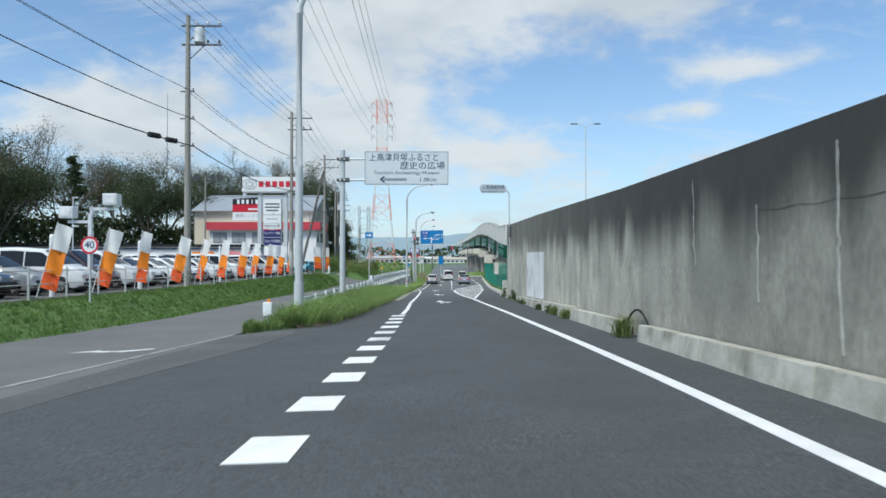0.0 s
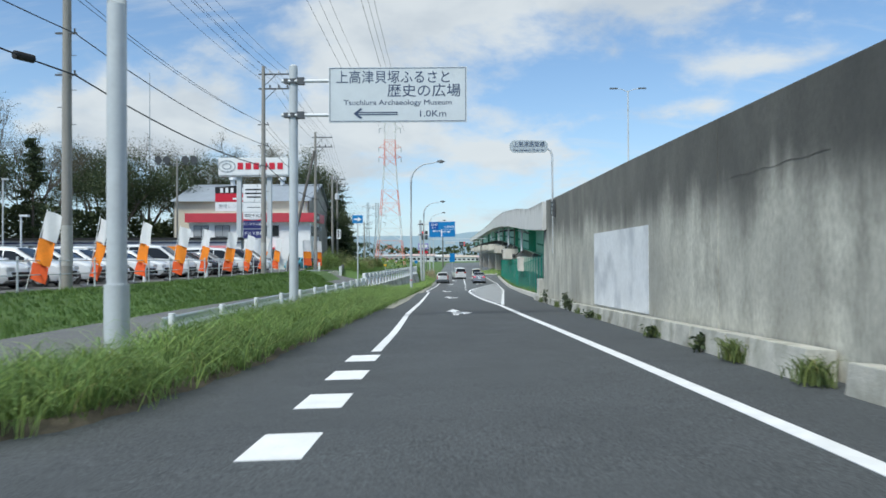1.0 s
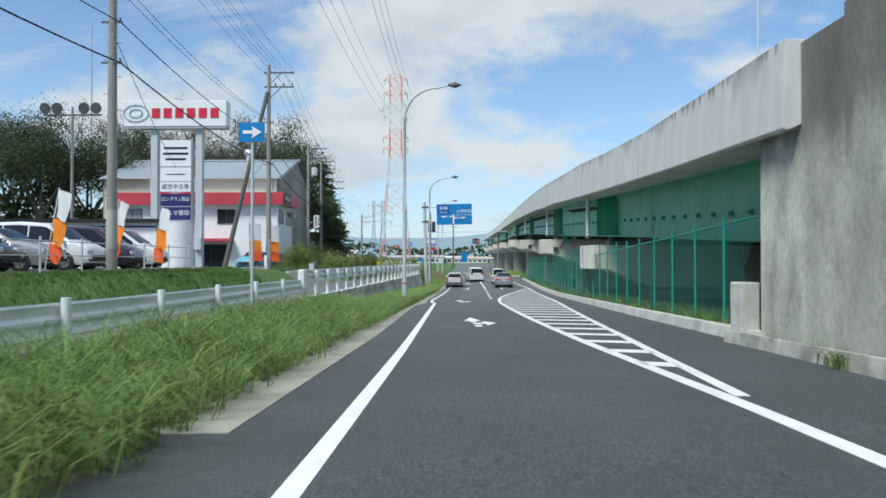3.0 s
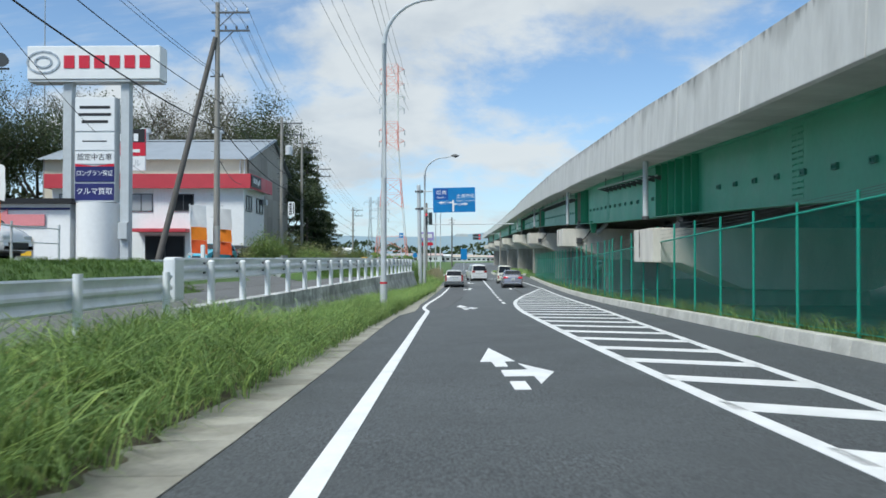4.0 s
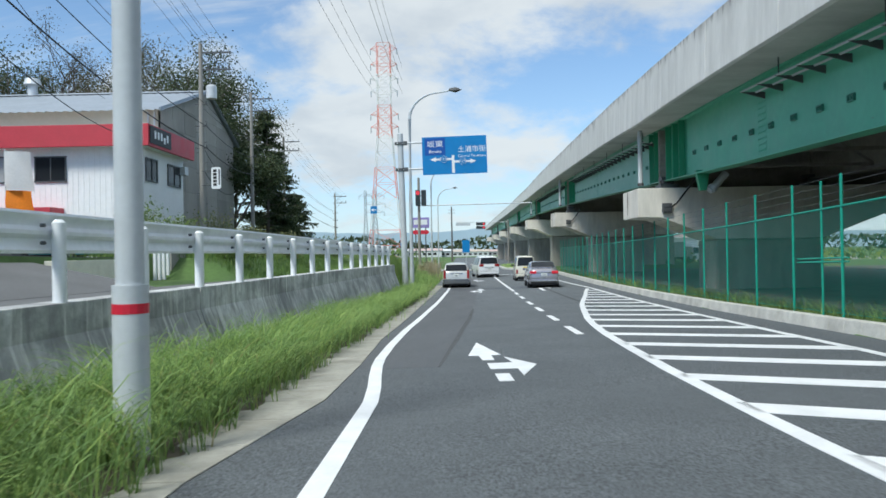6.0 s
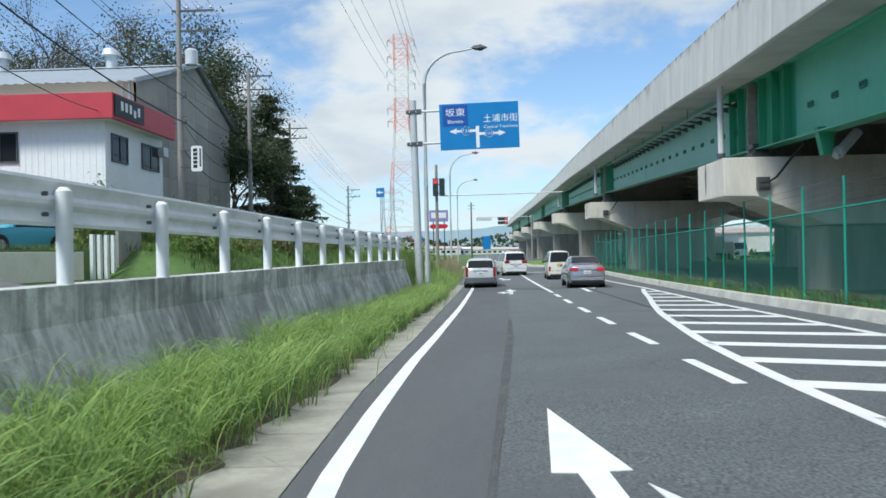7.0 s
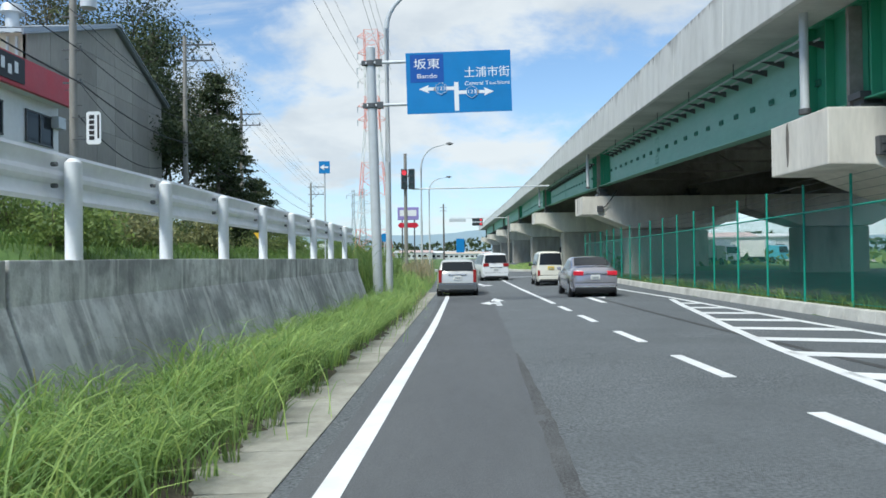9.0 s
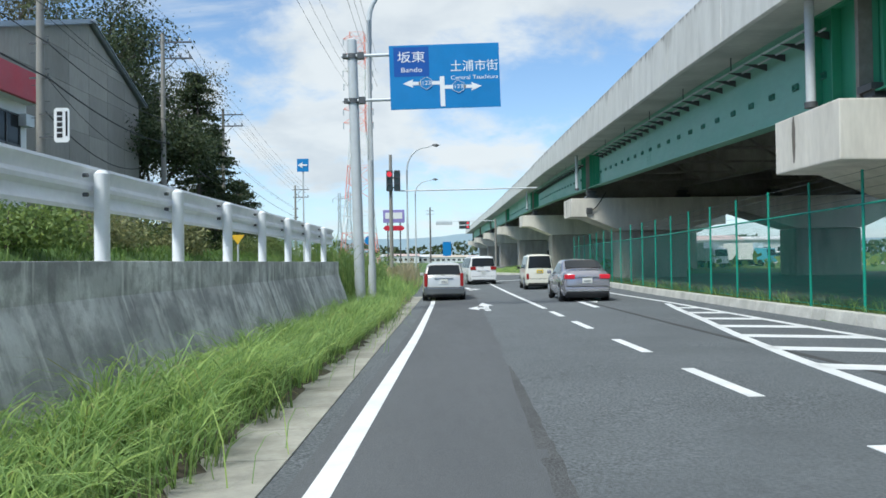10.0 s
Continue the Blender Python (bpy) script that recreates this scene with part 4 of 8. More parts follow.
GOFF = 1.55
PIERS = (75.4, 99.9, 132.2, 163.0, 195.0, 226.0, 257.0, 288.0)
for gi, off in enumerate((GOFF, GOFF + 5.9, GOFF + 11.8, GOFF + 17.7)):
    ends = (51.6,) + PIERS
    for a, b in zip(ends[:-1], ends[1:]):
        def beam(ya, yb):
            ys = spaced(ya, yb, 3.0)
            return (MB().sweep(ys, lambda t: [(deck_x(t) + off - 0.02, gird_b(t)), (deck_x(t) + off + 0.02, gird_b(t)), (deck_x(t) + off + 0.02, deck_b(t) + 0.06), (deck_x(t) + off - 0.02, deck_b(t) + 0.06)])
                    .sweep(ys, lambda t: [(deck_x(t) + off - 0.25, gird_b(t) - 0.03), (deck_x(t) + off + 0.25, gird_b(t) - 0.03), (deck_x(t) + off + 0.25, gird_b(t) + 0.012), (deck_x(t) + off - 0.25, gird_b(t) + 0.012)])
                    .sweep(ys, lambda t: [(deck_x(t) + off - 0.22, deck_b(t) - 0.06), (deck_x(t) + off + 0.22, deck_b(t) - 0.06), (deck_x(t) + off + 0.22, deck_b(t) + 0.03), (deck_x(t) + off - 0.22, deck_b(t) + 0.03)]))

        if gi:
            part("girder", beam(a + 0.03, b - 0.03), GIRDER_SHADED, viaduct, "brown inner plate girder with the deck's shade put into its colour")
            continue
        g = part("girder", beam(a + 2.85, b - 2.85), GREEN_ST if a < 70 else GREEN_MID if a < 90 else GREEN_PALE, viaduct, "green painted plate girder" if a < 70 else "paler green plate girder")
        for ya, yb in ((a + 0.03, a + 2.846), (b - 2.846, b - 0.03)):
            part("end_panel", beam(ya, yb), GREEN_NEW, g, "repainted deeper green girder end")
        if gi == 0 and a < 170:
            # end stiffeners, a bolted splice, lifting lugs
            for q in [a + 0.5, a + 1.5, a + 2.4, b - 0.5, b - 1.6, b - 2.5]:
                x = deck_x(q) + off
                part("stiffener", MB().span((x - 0.24, q - 0.012, gird_b(q) + 0.012), (x - 0.02, q + 0.012, deck_b(q) - 0.06)), GREEN_NEW, g)
            q = a + 2.3
            while q < b - 3.2:
                x = deck_x(q) + off
                zz = gird_b(q) + 0.36 * (deck_b(q) - gird_b(q))
                k_ = 0.7 if a < 70 else 0.9
                lug = MB().box((x - 0.05, q - 0.13 * k_, zz), (0.06, 0.03, 0.15 * k_)).box((x - 0.05, q + 0.13 * k_, zz), (0.06, 0.03, 0.15 * k_)).box((x - 0.05, q, zz + 0.07 * k_), (0.06, 0.28 * k_, 0.03)).box((x - 0.05, q, zz - 0.07 * k_), (0.06, 0.28 * k_, 0.03)).box((x - 0.04, q + 0.03, zz), (0.04, 0.05, 0.12 * k_))
                part("lug", lug, GREEN_LUG, g)
                q += 1.41
            q = (a + b) / 2 + 2
            x = deck_x(q) + off
            sp_ = MB().span((x - 0.035, q - 0.28, gird_b(q) + 0.1), (x - 0.02, q + 0.28, deck_b(q) - 0.1))
            for i in range(12):
                for s in (-0.2, -0.08, 0.08, 0.2):
                    sp_.box((x - 0.045, q + s, gird_b(q) + 0.2 + i * (deck_b(q) - gird_b(q) - 0.4) / 11), (0.025, 0.035, 0.035))
            part("splice_plate", sp_, GREEN_ST if a < 70 else GREEN_MID if a < 90 else GREEN_PALE, g)
    # cross bracing between girders
for q in spaced(56, 168, 5.6):
    m_ = MB()
    for k in range(3):
        xa, xb_ = deck_x(q) + GOFF + 5.9 * k, deck_x(q) + GOFF + 5.9 * (k + 1)
        m_.bar((xa, q, gird_b(q) + 0.2), (xb_, q, gird_b(q) + 0.2), 0.1, 0.1)
        m_.bar((xa, q, gird_b(q) + 0.2), ((xa + xb_) / 2, q, deck_b(q) - 0.1), 0.09, 0.09)
        m_.bar(((xa + xb_) / 2, q, deck_b(q) - 0.1), (xb_, q, gird_b(q) + 0.2), 0.09, 0.09)
    part("cross_frame", m_, GIRDER_SHADED, viaduct)
# cable pipe with hangers under the overhang
for ta, tb in ((77.4, 89.6), (101.6, 128.5), (134.0, 160.0)):
    m_ = MB().tube([(deck_x(q) + 0.95, q, deck_b(q) - 0.42) for q in spaced(ta, tb, 3)], 0.028, 6)
    m_.tube([(deck_x(q) + 1.28, q, deck_b(q) - 0.46) for q in spaced(ta, tb, 3)], 0.028, 6)
    pipe_run = part("cable_tray", m_, POLE_GREY, viaduct, "thin grey cable tray under the overhang", smooth=True)
    for k, q in enumerate(spaced(ta + 0.3, tb - 0.2, 1.15)):
        x, z = deck_x(q) + 0.95, deck_b(q)
        hg = MB().add([(x - 0.08, q, z - 0.45), (x + 0.58, q, z - 0.64), (x + 0.58, q, z - 0.45), (x - 0.08, q + 0.03, z - 0.45), (x + 0.58, q + 0.03, z - 0.64), (x + 0.58, q + 0.03, z - 0.45)], [(0, 1, 2), (3, 5, 4), (0, 3, 4, 1), (1, 4, 5, 2), (2, 5, 3, 0)])
        if k % 4 == 0:
            hg.box((x, q, z - 0.22), (0.025, 0.025, 0.46))
        part("bracket", hg, STEEL_DK, pipe_run)
# drain pipes and their heads
for q in (76.4, 101.0, 132.5, 163.0):
    x = deck_x(q) + 0.62
    m_ = MB().tube([(x, q, deck_b(q) + 0.05), (x, q, gird_b(q) - 0.10)], 0.10, 12)
    dp = part("drain_pipe", m_, POLE_GREY, viaduct, "grey rain pipe", smooth=True)
    part("collar", MB().cyl((x, q, gird_b(q) - 0.14), (x, q, gird_b(q) - 0.02), 0.135, n=12), STEEL_DK, dp, smooth=True)

STAIN = mat("drip_stain", (0.17, 0.15, 0.13), 0.9, 0.2, 3)
# piers: tapered crossheads on broad columns
for i, q in enumerate(PIERS):
    x = deck_x(q) + (0.30, -0.06, -0.06)[min(i, 2)]
    zt = gird_b(q) - (0.50, 0.40, 0.78)[min(i, 2)]
    gnd = gz(8, q) - 0.3
    pier = thing("bridge_pier", (x, q, gnd), "pale concrete hammerhead bridge pier with stained faces", "bridge pier", "piers of the viaduct", "structure")
    t_, h = zt - gnd, 1.15
    for out, xc in (([(0, t_ - h), (0, t_), (10.43, t_), (10.43, t_ - 0.87), (7.3, t_ - 2.05), (3.1, t_ - 2.05), (0.95, t_ - h - 0.02)], 5.2),
                    ([(10.47, t_ - 0.87), (10.47, t_), (21.4, t_), (21.4, t_ - h), (20.4, t_ - h - 0.02), (18.4, t_ - 2.05), (14.2, t_ - 2.05)], 16.3)):
        part("crosshead", MB().prism(out, -1.3, 1.3), CONC_PIER, pier, bevel=0.03)
        part("column", MB().box((xc, 0, (t_ - 2.07) / 2), (4.2, 2.2, t_ - 2.07)), CONC_SHADED, pier, "grey column with the deck's shade put into its colour", bevel=0.12)
    for k in range(4):
        xx = GOFF + 5.9 * k
        part("bearing", MB().box((xx, 0, t_ + 0.12), (0.75, 0.8, 0.24)).box((xx, 0, t_ + 0.32), (0.42, 0.42, 0.17)).box((xx, 0, t_ + 0.47), (0.6, 0.5, 0.14)), STEEL_DK, pier, "dark steel bearing")
    # plate added to block the sky between crosshead and deck
    part("diaphragm", MB().span((GOFF - 0.25, 0.25, t_ + 0.02), (GOFF + 17.6, 0.37, deck_b(q) - gnd - 0.08)), GIRDER_SHADED, pier, "added dark plate closing the gap over the crosshead")
    if i < 3:
        rr_ = random.Random(40 + i)
        up, dn = [], []
        for k in range(9):
            zz = t_ - 0.02 - k * h * 0.85 / 8
            wd_ = 0.05 + 0.03 * rr_.random() if 0 < k < 8 else 0.02
            up.append((0.45 - wd_ + rr_.uniform(-0.02, 0.02), zz))
            dn.append((0.45 + wd_ + rr_.uniform(-0.02, 0.02), zz))
        part("drip_stain", MB().prism(up + dn[::-1], -0.006, 0.02, axis="x"), STAIN, pier, "dark drip stain")
    if i in (1, 2):
        jb = part("junction_box", MB().box((1.12, -1.38, t_ - 0.80), (0.36, 0.16, 0.38)).box((1.12, -1.47, t_ - 0.72), (0.26, 0.03, 0.10)).box((1.12, -1.47, t_ - 0.88), (0.26, 0.03, 0.10)), STEEL_DK, pier, bevel=0.01)
        part("cable", MB().tube([(1.28, -1.4, t_ - 0.76), (1.5, -1.42, t_ - 0.62), (1.85, -1.5, t_ - 0.15), (2.0, -2.2, t_ + 0.3)], 0.035, 6), BLACK, pier, smooth=True)

# bracket and pipe stub beside the second pier
x = deck_x(95.3) + GOFF
part("bracket", MB().prism([(x - 0.24, gird_b(95.3) + 0.1), (x + 0.24, gird_b(95.3) + 0.1), (x + 0.12, gird_b(95.3) - 0.62), (x - 0.10, gird_b(95.3) - 0.62)], 95.2, 95.42), GREEN_NEW, viaduct, "green steel drop bracket", bevel=0.01)
stub_ = part("pipe_stub", MB().tube([(x + 0.22, 95.3, gird_b(95.3) - 0.62), (x + 0.40, 95.32, gird_b(95.3) - 0.50), (x + 0.86, 95.4, gird_b(95.3) - 0.02)], 0.13, 14), POLE_GREY, viaduct, "grey drain pipe stub", smooth=True)
part("collar", MB().cyl((x + 0.30, 95.31, gird_b(95.3) - 0.57), (x + 0.38, 95.32, gird_b(95.3) - 0.51), 0.16, n=14), GALV, stub_, smooth=True)

# double lamp on the upper road
vl = thing("street_lamp", (15.5, 78.3, deck_b(78) + 0.5), "tall twin-armed grey lamp post on the viaduct", "street lamp")
part("pole", MB().tube([(0, 0, 0), (0, 0, 11.5)], 0.09, 10, r_end=0.05), POLE_GREY, vl, smooth=True)
for s in (-1, 1):
    part("arm", MB().tube([(0, 0, 11.4), (s * 0.5, 0, 11.62), (s * 0.9, 0, 11.68)], 0.035, 8), POLE_GREY, vl, smooth=True)
    part("lamp_head", MB().box((s * 1.25, 0, 11.70), (0.7, 0.26, 0.10)), STEEL_DK, vl, bevel=0.03)

# ---- green mesh fence under the viaduct ----
MESH_G = bpy.data.materials.new("fence_mesh")
MESH_G.use_nodes = True
n_, l_ = MESH_G.node_tree.nodes, MESH_G.node_tree.links
n_["Principled BSDF"].inputs["Base Color"].default_value = (0.012, 0.16, 0.12, 1)
n_["Principled BSDF"].inputs["Roughness"].default_value = 0.5


def fence_x(y):
    return kerb_x(y) + 0.55


FH, MESH_H = 2.80, 2.12
POSTS = [52.05 + 2.25 * i for i in range(39)]
fence = thing("mesh_fence", (0, 0, 0), "tall green chain-link fence along the verge under the viaduct", "fence")


def post_h(y):
    """Posts rise further over the mesh beyond the first pier."""
    return lerp(y, (60, 66, 74, 90), (2.28, 2.38, 2.66, FH))


full_post = MB().cyl((0, 0, -0.3), (0, 0, FH), 0.030, n=8).mesh("fence_post", smooth=True)
full_post.materials.append(FENCE_G)
for q in POSTS:
    if q < 90:
        p = part("post", MB().cyl((0, 0, -0.3), (0, 0, post_h(q)), 0.030, n=8), FENCE_G, fence, smooth=True)
    else:
        p = new("post", full_post)
        p.parent = fence
    p.location = (fence_x(q), q, gz(fence_x(q), q) + 0.2)


def rail(h, r):
    return MB().tube([(fence_x(q), q, gz(fence_x(q), q) + 0.2 + h) for q in POSTS], r, 6)


part("top_rail", rail(MESH_H, 0.024), FENCE_G, fence, smooth=True)
part("bottom_rail", rail(0.06, 0.008), FENCE_G, fence, smooth=True)
for u in (0.05, 0.3, 0.55, 0.8):
    part("strand_wire", MB().tube([(fence_x(q), q, gz(fence_x(q), q) + 0.2 + MESH_H + (1 - u) * (post_h(q) - MESH_H)) for q in POSTS], 0.004, 5), STEEL_DK, fence)
# a small gate in the fence
for k in (1.7, 1.82):
    part("gate_bar", MB().tube([(fence_x(q), q, gz(fence_x(q), q) + 0.2 + k * 0.62) for q in (83.3, 85.55)], 0.02, 6), FENCE_G, fence, smooth=True)
part("gate_post", MB().cyl((fence_x(84.4), 84.4, gz(6, 84.4) + 0.1), (fence_x(84.4), 84.4, gz(6, 84.4) + 0.2 + 2.7), 0.025, n=8), FENCE_G, fence, smooth=True)
# woven diagonal wires: flat strips widened to suit the camera's view, all one part
wires = MB()
for a in np.arange(POSTS[0] - 2.2, POSTS[-1], 0.075):
    for s in (1, -1):
        h0, h1 = 0.05, MESH_H
        b0, b1 = (a, a + (h1 - h0)) if s > 0 else (a + (h1 - h0), a)
        if min(b0, b1) < POSTS[0] or max(b0, b1) > POSTS[-1]:
            continue
        p, q = Vector((fence_x(b0), b0, gz(fence_x(b0), b0) + 0.2 + h0)), Vector((fence_x(b1), b1, gz(fence_x(b1), b1) + 0.2 + h1))
        w = Vector((0, 0.0060, 0))
        o = len(wires.v)
        wires.v += [tuple(p - w), tuple(p + w), tuple(q + w), tuple(q - w)]
        wires.f.append((o, o + 1, o + 2, o + 3))
mesh_ob = part("wire_mesh", wires, MESH_G, fence, "woven green wire mesh")
mesh_ob["kind"] = "stuff"

# bare ground under the viaduct
YARD_G = mat("bare_gravel", (0.125, 0.115, 0.10), 0.95, 0.25, 1.5, 0.6, 30, stains=0.5, sscale=0.8, dark=(0.05, 0.052, 0.038))
m_ = MB().sweep(spaced(52, 140, 4), lambda t: [(kerb_x(t) + 1.5, gz(kerb_x(t), t) + 0.225), (kerb_x(t) + 40, gz(0, t) + 0.34), (kerb_x(t) + 40, gz(0, t) - 0.2), (kerb_x(t) + 1.5, gz(0, t) - 0.2)])
tagged(part("yard_ground", m_, YARD_G), "bare gravelly ground under the viaduct", "ground", kind="structure")

# short white block at the fence's start
tagged(part("concrete_block", MB().box((0, 0, 0.45), (0.35, 0.5, 0.95)), KERB, bevel=0.03, at=(4.55, 51.75, gz(4.5, 51.7) + 0.15)), "short pale concrete block beside the wall end", "concrete block")

# ---- verge-side gutter ----
gutter = thing("gutter", (0, 0, 0), "row of flat concrete gutter slabs beside the verge", "gutter", kind="structure")


def gut_in(y):
    return lerp(y, (44, 55, 62, 68, 74, 77, 80, 84, 90, 98, 120), (-2.48, -2.52, -2.68, -2.80, -2.86, -2.52, -2.55, -2.68, -2.62, -2.56, -2.2))


y = 44.0
while y < 118:
    m_ = MB().sweep([y + 0.012, y + 0.988], lambda t: [(verge_x(t) - 0.02, gz(-3, t) - 0.1), (gut_in(t), gz(-3, t) - 0.1), (gut_in(t), gz(gut_in(t), t) + 0.012), (verge_x(t) + 0.16, gz(verge_x(t), t) + 0.014), (verge_x(t) - 0.02, gz(-3, t) + 0.06)])
    part("slab", m_, GUTTER, gutter, bevel=0.006)
    y += 1.0

# washed-in soil along the grass edge of the gutter
DIRT = mat("damp_soil", (0.105, 0.090, 0.066), 0.95, 0.3, 3.0, 0.8, 40)
rng = random.Random(63)
m_ = MB()
for y in spaced(19, 117, 0.3):
    e, w_ = verge_x(y), rng.uniform(0.03, 0.16) if y > 44 else rng.uniform(0.05, 0.24)
    m_.v += [(e - 0.25, y, gz(e, y) + 0.09), (e + 0.02, y, gz(e, y) + 0.075), (e + 0.03 + w_, y, gz(e, y) + (0.016 if y > 43 else -0.01))]
m_.f = [q for i in range(len(m_.v) // 3 - 1) for q in ((3 * i, 3 * i + 1, 3 * i + 4, 3 * i + 3), (3 * i + 1, 3 * i + 2, 3 * i + 5, 3 * i + 4))]
tagged(part("soil_edge", m_, DIRT, smooth=True), "dark soil washed over the gutter's edge", "soil", kind="structure")

# ---- retaining wall and guard rails ----


def washed(m):
    """Pale and dark runs down the slope of a wall that follows y."""
    n, l = m.node_tree.nodes, m.node_tree.links
    b = n["Principled BSDF"]
    geo = n.new("ShaderNodeNewGeometry")
    for stretch, lo, hi, fac, col in (((0.5, 0.7, 1.6), 0.46, 0.60, 0.72, (0.25, 0.255, 0.26)), ((0.6, 1.6, 2.2), 0.48, 0.62, 0.60, (0.62, 0.63, 0.63)), ((1.0, 2.2, 0.9), 0.50, 0.66, 0.45, (0.24, 0.24, 0.24)), ((0.9, 3.6, 0.5), 0.585, 0.65, 0.70, (0.76, 0.76, 0.74)), ((7.0, 9.0, 7.0), 0.50, 0.64, 0.35, (0.22, 0.22, 0.22)), ((0.7, 7.0, 0.6), 0.52, 0.64, 0.42, (0.19, 0.19, 0.195)), ((0.8, 8.5, 0.5), 0.58, 0.66, 0.60, (0.78, 0.78, 0.76))):
        mp = n.new("ShaderNodeMapping")
        mp.inputs["Scale"].default_value = stretch
        mp.inputs["Location"].default_value = (lo * 9, hi * 7, fac)
        l.new(geo.outputs["Position"], mp.inputs[0])
        t = n.new("ShaderNodeTexNoise")
        t.inputs["Scale"].default_value, t.inputs["Detail"].default_value = 1.0, 5
        l.new(mp.outputs[0], t.inputs["Vector"])
        r = n.new("ShaderNodeMapRange")
        r.interpolation_type = "SMOOTHSTEP"
        r.inputs["From Min"].default_value, r.inputs["From Max"].default_value, r.inputs["To Max"].default_value = lo, hi, fac
        l.new(t.outputs["Fac"], r.inputs[0])
        x = n.new("ShaderNodeMix")
        x.data_type = "RGBA"
        l.new(r.outputs[0], x.inputs["Factor"])
        l.new(b.inputs["Base Color"].links[0].from_socket, x.inputs["A"])
        x.inputs["B"].default_value = (*col, 1)
        l.new(x.outputs["Result"], b.inputs["Base Color"])


washed(RETAIN)
rw = thing("retaining_wall", (0, 0, 0), "stained grey concrete retaining wall with a battered lower face", "wall", kind="structure")
CUTS = (62.0, 63.4, 71.95, 80.5, 89.05, 97.6, 105.0)
for a, b in zip(CUTS[:-1], CUTS[1:]):
    ys = spaced(a + 0.02, b - 0.02, 1.4)
    m_ = MB().sweep(ys, lambda t: [(rwall_x(t) - 0.30, rwall_z(t) - 2.6), (rwall_x(t) + 0.62, rwall_z(t) - 2.0), (rwall_x(t) + 0.05, rwall_z(t) - 0.34), (rwall_x(t) + 0.05, rwall_z(t)), (rwall_x(t) - 0.30, rwall_z(t))])
    part("wall_panel", m_, RETAIN, rw, bevel=0.012)
    if b < 105:
        part("joint_filler", MB().sweep([b - 0.03, b + 0.03], lambda t: [(rwall_x(t) - 0.26, rwall_z(t) - 2.6), (rwall_x(t) + 0.55, rwall_z(t) - 2.0), (rwall_x(t) + 0.0, rwall_z(t) - 0.36), (rwall_x(t) + 0.0, rwall_z(t) - 0.05), (rwall_x(t) - 0.26, rwall_z(t) - 0.05)]), BLACK, rw, "black joint filler")


def w_beam(ys, fx, top):
    """A corrugated guard beam, 43 cm deep, its back to the carriageway."""
    prof = [(0.00, 0.0), (0.012, -0.03), (-0.030, -0.10), (-0.030, -0.15), (0.012, -0.195), (0.012, -0.235), (-0.030, -0.28), (-0.030, -0.33), (0.012, -0.395), (0.0, -0.43)]
    return MB().sweep(ys, lambda t: [(fx(t) + a, top(t) + b) for a, b in prof] + [(fx(t) + a - 0.006, top(t) + b) for a, b in reversed(prof)])


gr = thing("guard_rail", (0, 0, 0), "white steel guard rail on posts along the retaining wall", "guard rail")


def rail_top(y):
    return rwall_z(y) + lerp(y, (62, 74, 83, 91, 105), (0.90, 0.94, 0.95, 0.91, 0.88))


y = 62.6
while y < 105.0:
    b = min(y + 4.0, 105.2)
    part("beam", w_beam(spaced(y, b + 0.03, 2), lambda t: rwall_x(t) - 0.13, rail_top), RAILW, gr, smooth=True)
    y += 4.0
pm = MB().cyl((0, 0, -0.05), (0, 0, 0.83), 0.07, n=14).cyl((0, 0, 0.83), (0, 0, 0.865), 0.07, 0.035, n=14).mesh("rail_post", smooth=True)
pm.materials.append(POSTW)
bmesh_ = MB().cyl((-0.10, 0, 0), (-0.055, 0, 0), 0.02, n=8).mesh("bolt")
bmesh_.materials.append(STEEL_DK)
for q in [91.95 + 1.88 * i for i in range(-15, 7)]:
    p = new("post", pm)
    p.location = (rwall_x(q) - 0.03, q, rwall_z(q))
    p.parent = gr
    for s in (-0.16, 0.16):
        for z in (0.62, 0.80):
            bb = new("bolt", bmesh_)
            bb.location = (0.0, s, z)
            bb.parent = p
part("end_cap", MB().box((rwall_x(62.4) - 0.17, 62.35, rwall_z(62) + 0.52), (0.22, 0.45, 0.78)), POSTW, gr, "white end box", bevel=0.05)
# lower rail ahead of the wall
g2 = thing("guard_rail", (0, 0, 0), "low galvanised guard rail half hidden in tall grass", "guard rail")


def low_x(y):
    return lerp(y, (24, 40, 62.2), (-4.95, -5.25, -5.78))


def low_top(y):
    return lerp(y, (24, 36, 48, 57, 62.2), (-0.35, -0.48, -0.66, -0.74, -0.80)) + 0.10


y = 26.0
while y < 62:
    part("beam", w_beam(spaced(y, min(62.2, y + 4.02), 2), low_x, low_top), RAILW, g2, smooth=True)
    y += 4.0
for q in spaced(26.2, 61.5, 2.9):
    part("post", MB().cyl((low_x(q) + 0.1, q, low_top(q) - 1.0), (low_x(q) + 0.1, q, low_top(q) + 0.06), 0.06, n=12), POSTW, g2, smooth=True)
mk_ = tagged(part("marker_post", MB().box((0, 0, 0.02), (0.25, 0.13, 0.38)), POSTW, bevel=0.03, at=(-4.70, 20.0, -0.24)), "white box-shaped rail end with an orange reflector", "marker post")
part("post", MB().cyl((0.03, 0.05, -0.75), (0.03, 0.05, -0.15), 0.05, n=12), GALV, mk_, "grey steel post", smooth=True)
part("reflector", MB().cyl((0.03, 0, 0.20), (0.03, 0, 0.29), 0.05, 0.032, n=10), ORANGE, mk_, "small orange reflector knob")

# ---- street lamps and overhead signs ----


